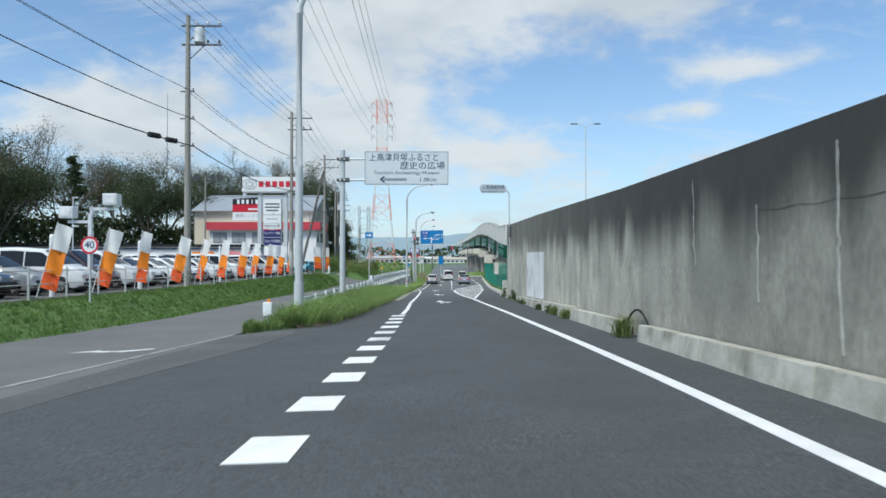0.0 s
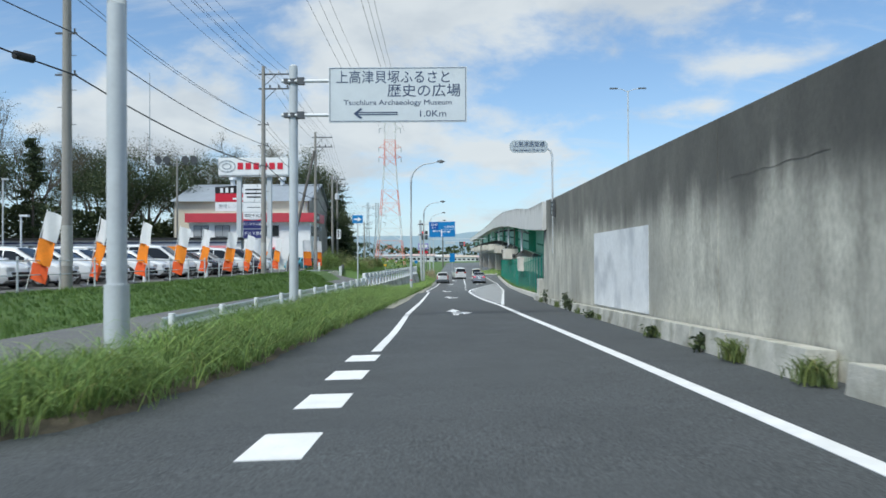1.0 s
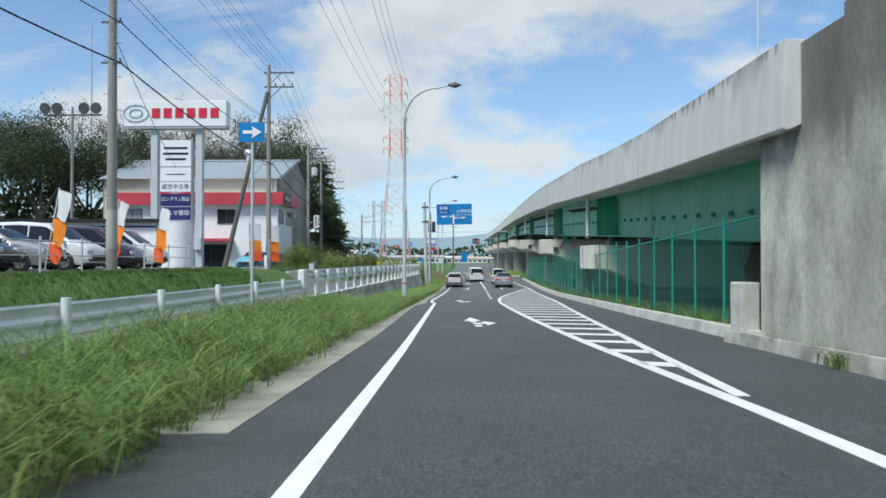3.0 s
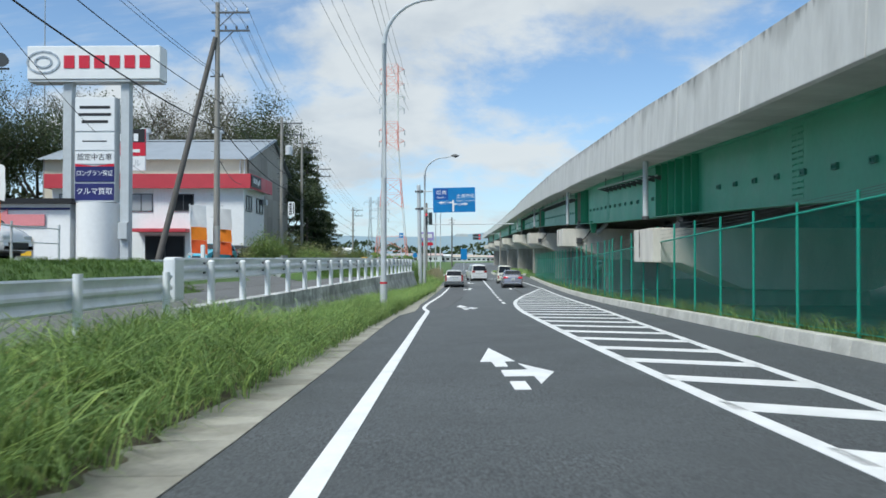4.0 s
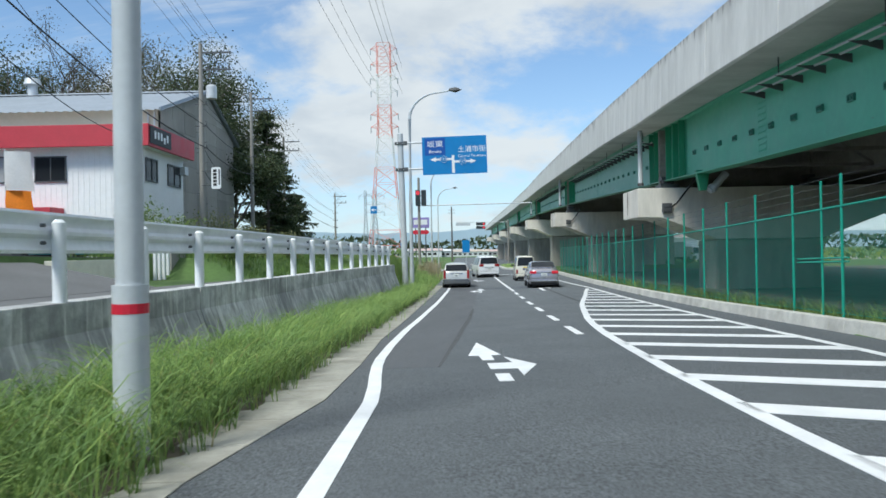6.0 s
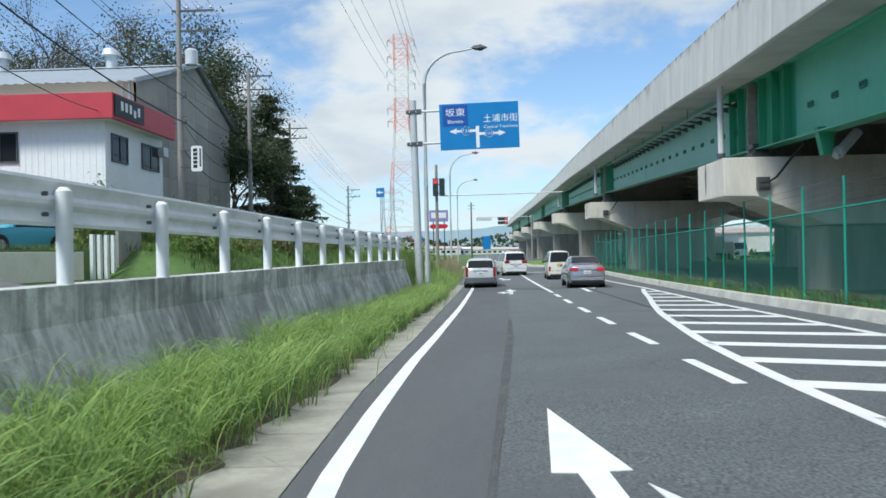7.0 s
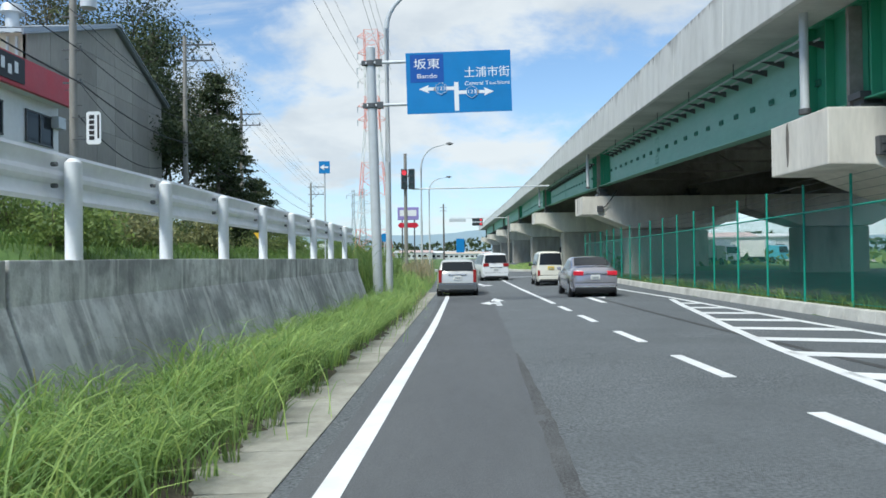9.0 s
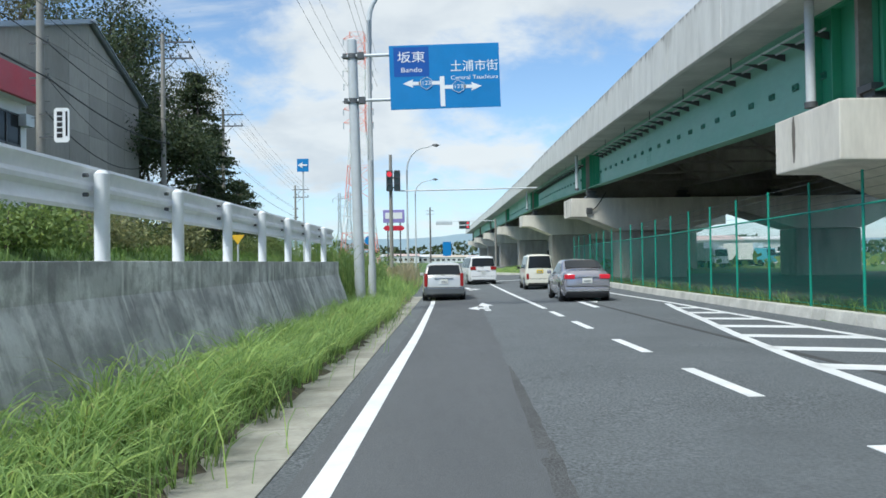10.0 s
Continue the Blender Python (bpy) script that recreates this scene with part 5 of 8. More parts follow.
def street_lamp(x, y, base, bend, head_x, head_z, r=0.10, label="grey single-arm street lamp standing in the verge grass"):
    """A tapered post that curves over into an arm with a lamp head at its end."""
    ob = thing("street_lamp", (x, y, base), label, "street lamp", "street lamps")
    dx, dz = head_x - x, head_z - bend
    pts = [(0, 0, 0), (0, 0, 1.2)]
    part("base_sleeve", MB().cyl((0, 0, -0.3), (0, 0, 1.15), r * 1.22, n=16), POLE_GREY, ob, smooth=True)
    up = [(0, 0, z) for z in (0, (bend - base) * 0.5, bend - base)]
    for i in range(1, 9):
        a = math.pi / 2 * i / 8
        up.append((dx * 0.62 * (1 - math.cos(a)), 0, bend - base + dz * math.sin(a) * 0.92))
    up.append((dx * 0.86, 0, head_z - base))
    part("pole", MB().tube(up, r, 12, r_end=0.035), POLE_GREY, ob, smooth=True)
    hd = MB().add([(dx * 0.80, -0.07, 0.0), (dx * 0.80, 0.07, 0.0), (dx * 0.86, 0.16, -0.05), (dx * 1.04, 0.13, 0.0), (dx * 1.07, 0, 0.02), (dx * 1.04, -0.13, 0.0), (dx * 0.86, -0.16, -0.05),
                   (dx * 0.82, 0, 0.10), (dx * 0.95, 0, 0.16), (dx * 0.95, 0.0, -0.14)],
                  [(0, 1, 7), (1, 2, 7), (2, 8, 7), (2, 3, 8), (3, 4, 8), (4, 5, 8), (5, 6, 8), (6, 7, 8), (6, 0, 7), (0, 9, 1), (1, 9, 2), (2, 9, 3), (3, 9, 4), (4, 9, 5), (5, 9, 6), (6, 9, 0)])
    h = part("lamp_head", hd, STEEL_DK, ob, "dark grey lamp head", smooth=True)
    h.location = (0, 0, head_z - base)
    return ob


street_lamp(-4.47, 23.2, -0.75, 8.9, -1.7, 10.3, 0.13)
lb = street_lamp(-3.42, 74.5, -2.25, 6.9, -0.75, 8.55, 0.10)
street_lamp(-3.62, 108.2, -2.7, 6.2, -1.0, 7.70, 0.10)
street_lamp(-4.1, 150.0, -3.1, 6.5, -1.3, 8.7, 0.10)
street_lamp(-4.1, 176.0, -3.2, 6.7, -1.4, 8.5, 0.10)
part("band", MB().cyl((0, 0, 0.95), (0, 0, 1.02), 0.125, n=16), RED_SIGN, lb, "thin red band")


def overhead_sign(x, y, base, top, r, plate, arms, face, label, lean=0.0):
    """A post with two clamped arms that carry a plate over the lane; plate: x0, x1, z0, z1."""
    ob = thing("overhead_sign", (x, y, base), label, "road sign")
    if lean:
        ob.matrix_basis = pose(x, y, base, 0, lean, 0)
    part("post", MB().cyl((0, 0, -0.4), (0, 0, top - base), r, r * 0.92, n=18).cyl((0, 0, top - base), (0, 0, top - base + 0.05), r * 0.92, r * 0.5, n=18), POLE_GREY, ob, smooth=True)
    x0, x1, z0, z1 = (plate[0] - x, plate[1] - x, plate[2] - base, plate[3] - base)
    for z in arms:
        z -= base
        a = part("arm", MB().cyl((-0.32, -0.10, z), (x0 + 0.3, -0.10, z), 0.05, n=10), GALV, ob, smooth=True)
        cl = MB().cyl((0, 0, z - 0.07), (0, 0, z + 0.07), r * 1.18, n=18).box((r + 0.10, -0.08, z), (0.2, 0.16, 0.2)).box((-r - 0.06, -0.08, z), (0.12, 0.14, 0.14))
        part("clamp", cl, STEEL_DK, a, smooth=True)
    pl = part("plate", MB().box(((x0 + x1) / 2, -0.19, (z0 + z1) / 2), (x1 - x0, 0.03, z1 - z0)), face, ob, bevel=0.006)
    part("frame_bar", MB().box(((x0 + x1) / 2, -0.15, z0 + 0.3 * (z1 - z0)), (x1 - x0 - 0.1, 0.05, 0.06)).box(((x0 + x1) / 2, -0.15, z0 + 0.7 * (z1 - z0)), (x1 - x0 - 0.1, 0.05, 0.06)), GALV, ob)
    return ob, pl, (x0, x1, z0, z1)


def flat_shape(name, pts, material, parent, y, thick=0.006):
    """A thin shape glued on a plate that faces the camera's way."""
    return part(name, MB().prism(pts, y - thick, y), material, parent)


ob, pl, (x0, x1, z0, z1) = overhead_sign(-4.66, 34.9, -1.25, 6.28, 0.135, (-3.60, 0.38, 4.60, 6.20), (5.83, 4.84), SIGN_GREY, "pale grey museum direction sign on a grey post with two arms")
f = -0.207
w, h = x1 - x0, z1 - z0
lettering("text_line", "上高津貝塚ふるさと", 0.40, INK, pl, (x0 + 0.47 * w, f, z0 + 0.80 * h), width=0.82 * w)
lettering("text_line", "歴史の広場", 0.40, INK, pl, (x0 + 0.69 * w, f, z0 + 0.555 * h), width=0.53 * w)
lettering("text_line", "Tsuchiura Archaeology Museum", 0.21, INK, pl, (x0 + 0.50 * w, f, z0 + 0.355 * h), width=0.78 * w)
lettering("text_line", "1.0Km", 0.26, INK, pl, (x0 + 0.75 * w, f, z0 + 0.15 * h), width=0.19 * w)
ax, az_ = x0 + 0.18 * w, z0 + 0.16 * h
flat_shape("arrow_mark", [(ax, az_), (ax + 0.20, az_ + 0.16), (ax + 0.26, az_ + 0.12), (ax + 0.13, az_ + 0.035), (ax + 0.13, az_ - 0.035), (ax + 0.26, az_ - 0.12), (ax + 0.20, az_ - 0.16)], INK, pl, f)
flat_shape("arrow_mark", [(ax + 0.13, az_ + 0.045), (ax + 1.28, az_ + 0.045), (ax + 1.28, az_ + 0.015), (ax + 0.13, az_ + 0.015)], INK, pl, f)
flat_shape("arrow_mark", [(ax + 0.13, az_ - 0.015), (ax + 1.28, az_ - 0.015), (ax + 1.28, az_ - 0.045), (ax + 0.13, az_ - 0.045)], INK, pl, f)
BORDER = [((x0 + 0.03, z0 + 0.03), (x1 - 0.03, z0 + 0.045)), ((x0 + 0.03, z1 - 0.045), (x1 - 0.03, z1 - 0.03)), ((x0 + 0.03, z0 + 0.045), (x0 + 0.045, z1 - 0.045)), ((x1 - 0.045, z0 + 0.045), (x1 - 0.03, z1 - 0.045))]
bd = MB()
for a, b in BORDER:
    bd.span((a[0], f - 0.004, a[1]), (b[0], f, b[1]))
part("border", bd, INK, pl)

ob, pl, (x0, x1, z0, z1) = overhead_sign(-3.88, 107.1, -2.75, 5.25, 0.16, (-2.76, 0.54, 3.06, 4.99), (4.75, 3.40), BLUE_SIGN, "blue direction sign over the lane on a stout grey post", lean=-1.2)
w, h = x1 - x0, z1 - z0
part("route_box", MB().box((x0 + 0.20 * w, f + 0.002, z0 + 0.74 * h), (0.32 * w, 0.008, 0.46 * h)), mat("deep_blue_sign", (0.010, 0.085, 0.36), 0.4, 0.03, 2), pl)
lettering("text_line", "坂東", 0.36, SIGN_WHITE, pl, (x0 + 0.20 * w, f - 0.006, z0 + 0.80 * h), width=0.25 * w)
lettering("text_line", "Bando", 0.20, SIGN_WHITE, pl, (x0 + 0.20 * w, f - 0.006, z0 + 0.61 * h), width=0.19 * w)
lettering("text_line", "土浦市街", 0.36, SIGN_WHITE, pl, (x0 + 0.77 * w, f, z0 + 0.64 * h), width=0.43 * w)
lettering("text_line", "Central Tsuchiura", 0.17, SIGN_WHITE, pl, (x0 + 0.77 * w, f, z0 + 0.47 * h), width=0.43 * w)
cx = x0 + 0.475 * w
flat_shape("arrow_mark", [(cx - 0.07, z0 + 0.06), (cx + 0.07, z0 + 0.06), (cx + 0.07, z0 + 0.50 * h), (cx - 0.07, z0 + 0.50 * h)], SIGN_WHITE, pl, f)
for s in (-1, 1):
    zz = z0 + (0.40 if s < 0 else 0.33) * h
    flat_shape("arrow_mark", [(cx + s * 0.07, zz - 0.055), (cx + s * 0.70, zz - 0.055), (cx + s * 0.70, zz + 0.055), (cx + s * 0.07, zz + 0.055)], SIGN_WHITE, pl, f)
    flat_shape("arrow_mark", [(cx + s * 1.18, zz), (cx + s * 0.86, zz + 0.13), (cx + s * 0.90, zz + 0.05), (cx + s * 0.66, zz + 0.05), (cx + s * 0.66, zz - 0.05), (cx + s * 0.90, zz - 0.05), (cx + s * 0.86, zz - 0.13)], SIGN_WHITE, pl, f)
    hexa = [(cx + s * 0.48 + 0.19 * math.cos(math.pi / 3 * i + math.pi / 6), zz + 0.19 * math.sin(math.pi / 3 * i + math.pi / 6)) for i in range(6)]
    hb = flat_shape("route_shield", hexa, BLUE_SIGN, pl, f - 0.008)
    lettering("route_number", "123", 0.17, SIGN_WHITE, pl, (cx + s * 0.48, f - 0.020, zz), width=0.24)
    rim = MB()
    for i in range(6):
        a, b = hexa[i], hexa[(i + 1) % 6]
        rim.bar((a[0], f - 0.018, a[1]), (b[0], f - 0.018, b[1]), 0.015, 0.008)
    part("shield_rim", rim, SIGN_WHITE, pl)


def post_sign(name, x, y, base, top, face, outline, label, r=0.035, lean=0.0, rim=None):
    ob = thing(name, (x, y, base), label, "road sign")
    ob.matrix_basis = pose(x, y, base, 0, lean, 0)
    part("post", MB().cyl((0, 0, -0.3), (0, 0, top - base), r, n=10), POLE_GREY, ob, smooth=True)
    p = part("plate", MB().prism(outline, -r - 0.02, -r - 0.005), face, ob)
    return ob, p


def arrow_on(p, s, zz, k, y):
    flat_shape("arrow_mark", [(-0.16 * s * k, zz + 0.03 * k), (0.02 * s * k, zz + 0.03 * k), (0.0, zz + 0.11 * k), (0.18 * s * k, zz), (0.0, zz - 0.11 * k), (0.02 * s * k, zz - 0.03 * k), (-0.16 * s * k, zz - 0.03 * k)], SIGN_WHITE, p, y)


ob, p = post_sign("one_way_sign", -5.3, 54.5, -1.5, 2.98, BLUE_SIGN, [(-0.29, 4.08), (0.29, 4.08), (0.29, 4.52), (-0.29, 4.52)], "small blue one-way sign with a white arrow on a thin post")
arrow_on(p, 1, 4.30, 1.25, -0.062)
ob, p = post_sign("one_way_sign", -5.26, 105.4, -1.9, 1.42, BLUE_SIGN, [(-0.16, 2.98), (0.16, 2.98), (0.16, 3.34), (-0.16, 3.34)], "small blue one-way sign with a white arrow on a thin post", r=0.022)
arrow_on(p, -1, 3.16, 0.78, -0.05)
CIRC = [(0.30 * math.cos(2 * math.pi * i / 28), 0.30 * math.sin(2 * math.pi * i / 28)) for i in range(28)]
ob, p = post_sign("speed_limit_sign", -12.0, 25.2, -0.55, 1.95, SIGN_WHITE, [(a, 2.15 + b) for a, b in CIRC], "round white speed limit sign with a red rim")
ring = MB()
for i in range(28):
    a, b = CIRC[i], CIRC[(i + 1) % 28]
    ring.add([(a[0], -0.062, 2.15 + a[1]), (b[0], -0.062, 2.15 + b[1]), (b[0] * 0.78, -0.062, 2.15 + b[1] * 0.78), (a[0] * 0.78, -0.062, 2.15 + a[1] * 0.78),
              (a[0], -0.054, 2.15 + a[1]), (b[0], -0.054, 2.15 + b[1]), (b[0] * 0.78, -0.054, 2.15 + b[1] * 0.78), (a[0] * 0.78, -0.054, 2.15 + a[1] * 0.78)], [(0, 1, 2, 3), (4, 7, 6, 5), (0, 4, 5, 1), (2, 6, 7, 3)])
part("rim", ring, RED_SIGN, p)
lettering("number", "40", 0.34, NAVY, p, (0, -0.062, 2.15), width=0.32)
YEL = mat("yellow_sign", (0.75, 0.45, 0.03), 0.5, 0.03, 2)
ob, p = post_sign("warning_sign", -9.0, 112.5, -2.05, -0.65, YEL, [(0, 1.30), (0.26, 1.66), (-0.26, 1.66)], "small yellow triangular warning sign")
ob, p = post_sign("direction_sign", 0.1, 200.0, -3.2, 1.3, BLUE_SIGN, [(-0.65, 2.3), (0.65, 2.3), (0.65, 4.5), (-0.65, 4.5)], "distant blue road sign beyond the junction", r=0.06)
ob, p = post_sign("round_sign", -5.7, 130.0, -2.9, -0.2, BLUE_SIGN, [(a * 0.9, 2.7 + b * 0.9) for a, b in CIRC], "small round blue sign near the junction")

# purple and red board near the junction
PURPLE = mat("purple_board", (0.30, 0.25, 0.55), 0.5, 0.05, 1)
ob = thing("advert_board", (-5.3, 150, -3.1), "purple advert board over a red double arrow on two posts", "sign board")
for s in (-0.55, 0.55):
    part("post", MB().cyl((s, 0, 0), (s, 0, 6.0), 0.06, n=8), STEEL_DK, ob)
part("board", MB().box((0, -0.1, 5.55), (1.9, 0.1, 1.15)), PURPLE, ob, bevel=0.05)
part("board_panel", MB().box((0, -0.16, 5.6), (1.5, 0.02, 0.55)), SIGN_WHITE, ob)
part("arrow_board", MB().prism([(-0.95, 4.5), (-0.75, 4.28), (0.75, 4.28), (0.95, 4.5), (0.75, 4.72), (-0.75, 4.72)], -0.14, -0.06), RED_SIGN, ob)


# traffic lights
LIT_RED = glow("lit_red_lens", (0.85, 0.05, 0.07), 0.7)
LENS_OFF = mat("dark_lens", (0.10, 0.13, 0.125), 0.15, 0)


def signal_head(name, parent, x, z, y, vertical, lit, k=1.0):
    """A three-lens head; lit: which lens glows."""
    n = 3
    b = MB().box((x, y, z), (0.36 * k, 0.22, 1.15 * k) if vertical else (1.25 * k, 0.22, 0.40 * k))
    hd = part(name, b, STEEL_DK, parent, bevel=0.06)
    for i in range(3):
        px_, pz = (x, z + k * (0.36 - 0.36 * i)) if vertical else (x + k * (0.40 * i - 0.40), z)
        part("lens", MB().cyl((px_, y - 0.13, pz), (px_, y - 0.11, pz), 0.14 * k, n=16), LIT_RED if i == lit else LENS_OFF, hd)
        vis = MB()
        for s_ in range(9):
            a0, a1 = math.pi * s_ / 9, math.pi * (s_ + 1) / 9
            q0, q1 = (0.16 * k * math.cos(a0), 0.16 * k * math.sin(a0)), (0.16 * k * math.cos(a1), 0.16 * k * math.sin(a1))
            vis.add([(px_ + q0[0], y - 0.11, pz + q0[1]), (px_ + q1[0], y - 0.11, pz + q1[1]), (px_ + q1[0], y - 0.33, pz + q1[1]), (px_ + q0[0], y - 0.33, pz + q0[1]),
                     (px_ + q0[0] * 0.94, y - 0.11, pz + q0[1] * 0.94), (px_ + q1[0] * 0.94, y - 0.11, pz + q1[1] * 0.94), (px_ + q1[0] * 0.94, y - 0.33, pz + q1[1] * 0.94), (px_ + q0[0] * 0.94, y - 0.33, pz + q0[1] * 0.94)],
                    [(0, 1, 2, 3), (4, 7, 6, 5), (3, 2, 6, 7)])
        part("visor", vis, STEEL_DK, hd)
    return hd


ob = thing("traffic_light", (-4.75, 137, -3.1), "twin vertical traffic lights showing red on a concrete pole", "traffic light")
part("pole", MB().cyl((0, 0, 0), (0, 0, 9.15), 0.15, 0.11, n=12), POLE_CONC, ob, smooth=True)
signal_head("signal_head", ob, -0.06, 7.27, -0.32, True, 0, 1.28)
signal_head("signal_head", ob, 0.47, 7.27, -0.32, True, -1, 1.28)
part("bracket", MB().box((0.25, -0.15, 6.8), (0.6, 0.08, 0.08)).box((0.25, -0.15, 7.5), (0.6, 0.08, 0.08)), STEEL_DK, ob)
part("span_arm", MB().tube([(0.5, 0, 6.58), (5, 0, 6.62), (10.4, 0, 6.68)], 0.05, 8), GALV, ob, "long thin horizontal arm", smooth=True)
ob = thing("traffic_light", (4.9, 192, -3.2), "double traffic light on a gantry arm beyond the junction", "traffic light")
part("pole", MB().cyl((2.2, 0, 0), (2.2, 0, 7.6), 0.14, n=10), POLE_CONC, ob, smooth=True)
part("arm", MB().tube([(2.2, 0, 7.3), (-6.4, 0, 7.35)], 0.05, 8), GALV, ob, smooth=True)
signal_head("signal_head", ob, -2.35, 7.02, -0.2, False, 2, 1.25)
signal_head("signal_head", ob, -2.35, 6.42, -0.2, False, 2, 1.25)
part("name_board", MB().box((-5.3, 0, 7.0), (2.4, 0.05, 0.45)), POLE_GREY, ob)

# ---- power poles, wires ----
POLES = [(-14.3, 8.0, -0.2, 13.8), (-13.4, 38.9, -0.45, 14.0), (-12.95, 63.8, -0.6, 13.8), (-14.15, 89.5, -1.0, 13.6), (-16.05, 112.0, -1.2, 11.6), (-18.2, 130.0, -1.4, 12.7), (-20.3, 150.0, -2.0, 12.2), (-20.1, 182.0, -2.6, 8.6)]


def power_pole(i, x, y, b, t):
    ob = thing("utility_pole", (x, y, b), "weathered grey concrete utility pole with crossarms and insulators", "utility pole", "utility poles")
    hgt = t - b
    part("pole", MB().cyl((0, 0, -0.5), (0, 0, hgt), 0.19, 0.115, n=14), POLE_CONC, ob, smooth=True)
    for k, (z, ln) in enumerate(((hgt - 0.55, 2.1), (hgt - 1.55, 2.1))):
        arm = part("crossarm", MB().box((0.72, 0, z), (ln, 0.09, 0.09)).bar((0.9, 0.02, z), (0.1, 0.02, z - 0.75), 0.04, 0.04), STEEL_DK, ob)
        for xx in (0.45, 1.05, 1.65):
            part("insulator", MB().cyl((xx, 0, z + 0.04), (xx, 0, z + 0.12), 0.025, n=8).cyl((xx, 0, z + 0.12), (xx, 0, z + 0.26), 0.07, 0.045, n=10), STEEL_DK if k else GALV, arm, smooth=True)
    for z in (hgt * 0.52, hgt * 0.62, hgt * 0.72):
        part("cable_bracket", MB().box((0.0, -0.06, z), (0.75, 0.06, 0.06)).cyl((0.3, -0.06, z), (0.3, -0.06, z + 0.16), 0.035, n=8), STEEL_DK, ob)
    for k in range(10):
        part("step_bolt", MB().box(((0.24 if k % 2 else -0.24), 0, 2.8 + 0.6 * k), (0.18, 0.02, 0.02)), STEEL_DK, ob)
    if i in (1, 4):
        z = hgt - (1.1 if i == 1 else 2.9)
        tr = part("transformer", MB().cyl((0.62, -0.02, z - 0.35), (0.62, -0.02, z + 0.35), 0.30, n=16).cyl((0.62, -0.02, z + 0.35), (0.62, -0.02, z + 0.44), 0.30, 0.20, n=16), GALV, ob, "grey drum transformer", smooth=True)
        for s in (-0.14, 0.0, 0.14):
            part("bushing", MB().cyl((0.62 + s, -0.02, z + 0.42), (0.62 + s, -0.02, z + 0.62), 0.035, 0.02, n=8), STEEL_DK, tr)
    if i in (1, 2, 3):
        part("wrap", MB().cyl((0, 0, 0.9), (0, 0, 2.3), 0.192, 0.187, n=14, caps=False), CONC, ob, "pale anti-poster wrap", smooth=True)
    return ob


for i, p in enumerate(POLES):
    power_pole(i, *p)
ob = thing("utility_pole", (-2.95, 260.0, -3.2), "far dark utility pole beyond the junction", "utility pole", "utility poles")
part("pole", MB().cyl((0, 0, -0.3), (0, 0, 14.2), 0.24, 0.16, n=10), POLE_DARK, ob, smooth=True)
for z_ in (13.4, 12.6):
    part("crossarm", MB().box((0, 0, z_), (1.8, 0.1, 0.1)), STEEL_DK, ob)
ob = thing("utility_pole", (-16.95, 88.0, -0.95), "dark leaning brace pole propping a utility pole", "utility pole")
part("pole", MB().cyl((0, 0, -0.4), (2.72, 1.4, 12.6), 0.17, 0.13, n=12), POLE_DARK, ob, smooth=True)
ob = thing("pole_sign", (-15.15, 111.75, 3.67), "narrow white upright notice plate on a utility pole", "sign")
part("plate", MB().prism([(-0.21, -0.63), (0.21, -0.63), (0.28, -0.55), (0.28, 0.55), (0.21, 0.63), (-0.21, 0.63), (-0.28, 0.55), (-0.28, -0.55)], -0.03, 0.0), SIGN_WHITE, ob, bevel=0.006)
for z_ in (0.42, -0.42):
    part("arm", MB().bar((-0.85, 0.06, z_), (0.1, 0.03, z_), 0.04, 0.04), STEEL_DK, ob)
for k in range(5):
    part("dark_bar", MB().box((-0.07, -0.036, 0.42 - 0.20 * k), (0.20, 0.008, 0.15)), INK_BLACK, ob)
part("dark_bar", MB().box((0.18, -0.036, 0.05), (0.07, 0.008, 0.9)), INK_BLACK, ob)


def cable(name, a, b, sag, r, label="thin black overhead cable strung between utility poles"):
    pts = []
    for i in range(13):
        t = i / 12
        p = Vector(a).lerp(Vector(b), t)
        pts.append((p.x, p.y, p.z - sag * 4 * t * (1 - t)))
    return tagged(part(name, MB().tube(pts, r, 5), WIRE, smooth=True), label, "cable", "overhead cables")


ext = [(-15.2, -22.0, 0.0, 13.8)] + POLES
for (xa, ya, ba, ta), (xb, yb, bb_, tb) in zip(ext[:-1], ext[1:]):
    for k in (0.45, 1.05, 1.65):
        cable("overhead_cable", (xa + k, ya, ta - 0.30), (xb + k, yb, tb - 0.30), 0.35, 0.009)
        cable("overhead_cable", (xa + k, ya, ta - 1.30), (xb + k, yb, tb - 1.30), 0.40, 0.009)
    for fr, r, dx in ((0.72, 0.012, 0.3), (0.74, 0.012, -0.3), (0.62, 0.02, 0.3), (0.52, 0.03, 0.3)):
        cable("overhead_cable", (xa + dx, ya, ba + (ta - ba) * fr), (xb + dx, yb, bb_ + (tb - bb_) * fr), 0.45, r)
# service lines off to the lot and buildings
cable("overhead_cable", (-12.95, 63.8, 8.0), (-26.5, 109.4, 6.3), 0.9, 0.014)
cable("overhead_cable", (-14.15, 89.5, 5.2), (-18.6, 109.2, 5.6), 0.5, 0.02)
cable("overhead_cable", (-14.15, 89.5, 7.6), (-22.0, 112.5, 8.6), 0.5, 0.014)
cable("overhead_cable", (-16.2, 112.0, 4.6), (-19.8, 131.0, 4.6), 0.9, 0.025)
cable("overhead_cable", (-16.2, 112.0, 6.0), (-19.8, 131.0, 5.4), 0.8, 0.015)
pa, pb_ = Vector((-14.0, 8.0, -0.2 + 14.0 * 0.52)), Vector((-13.1, 38.9, -0.45 + 14.45 * 0.52))
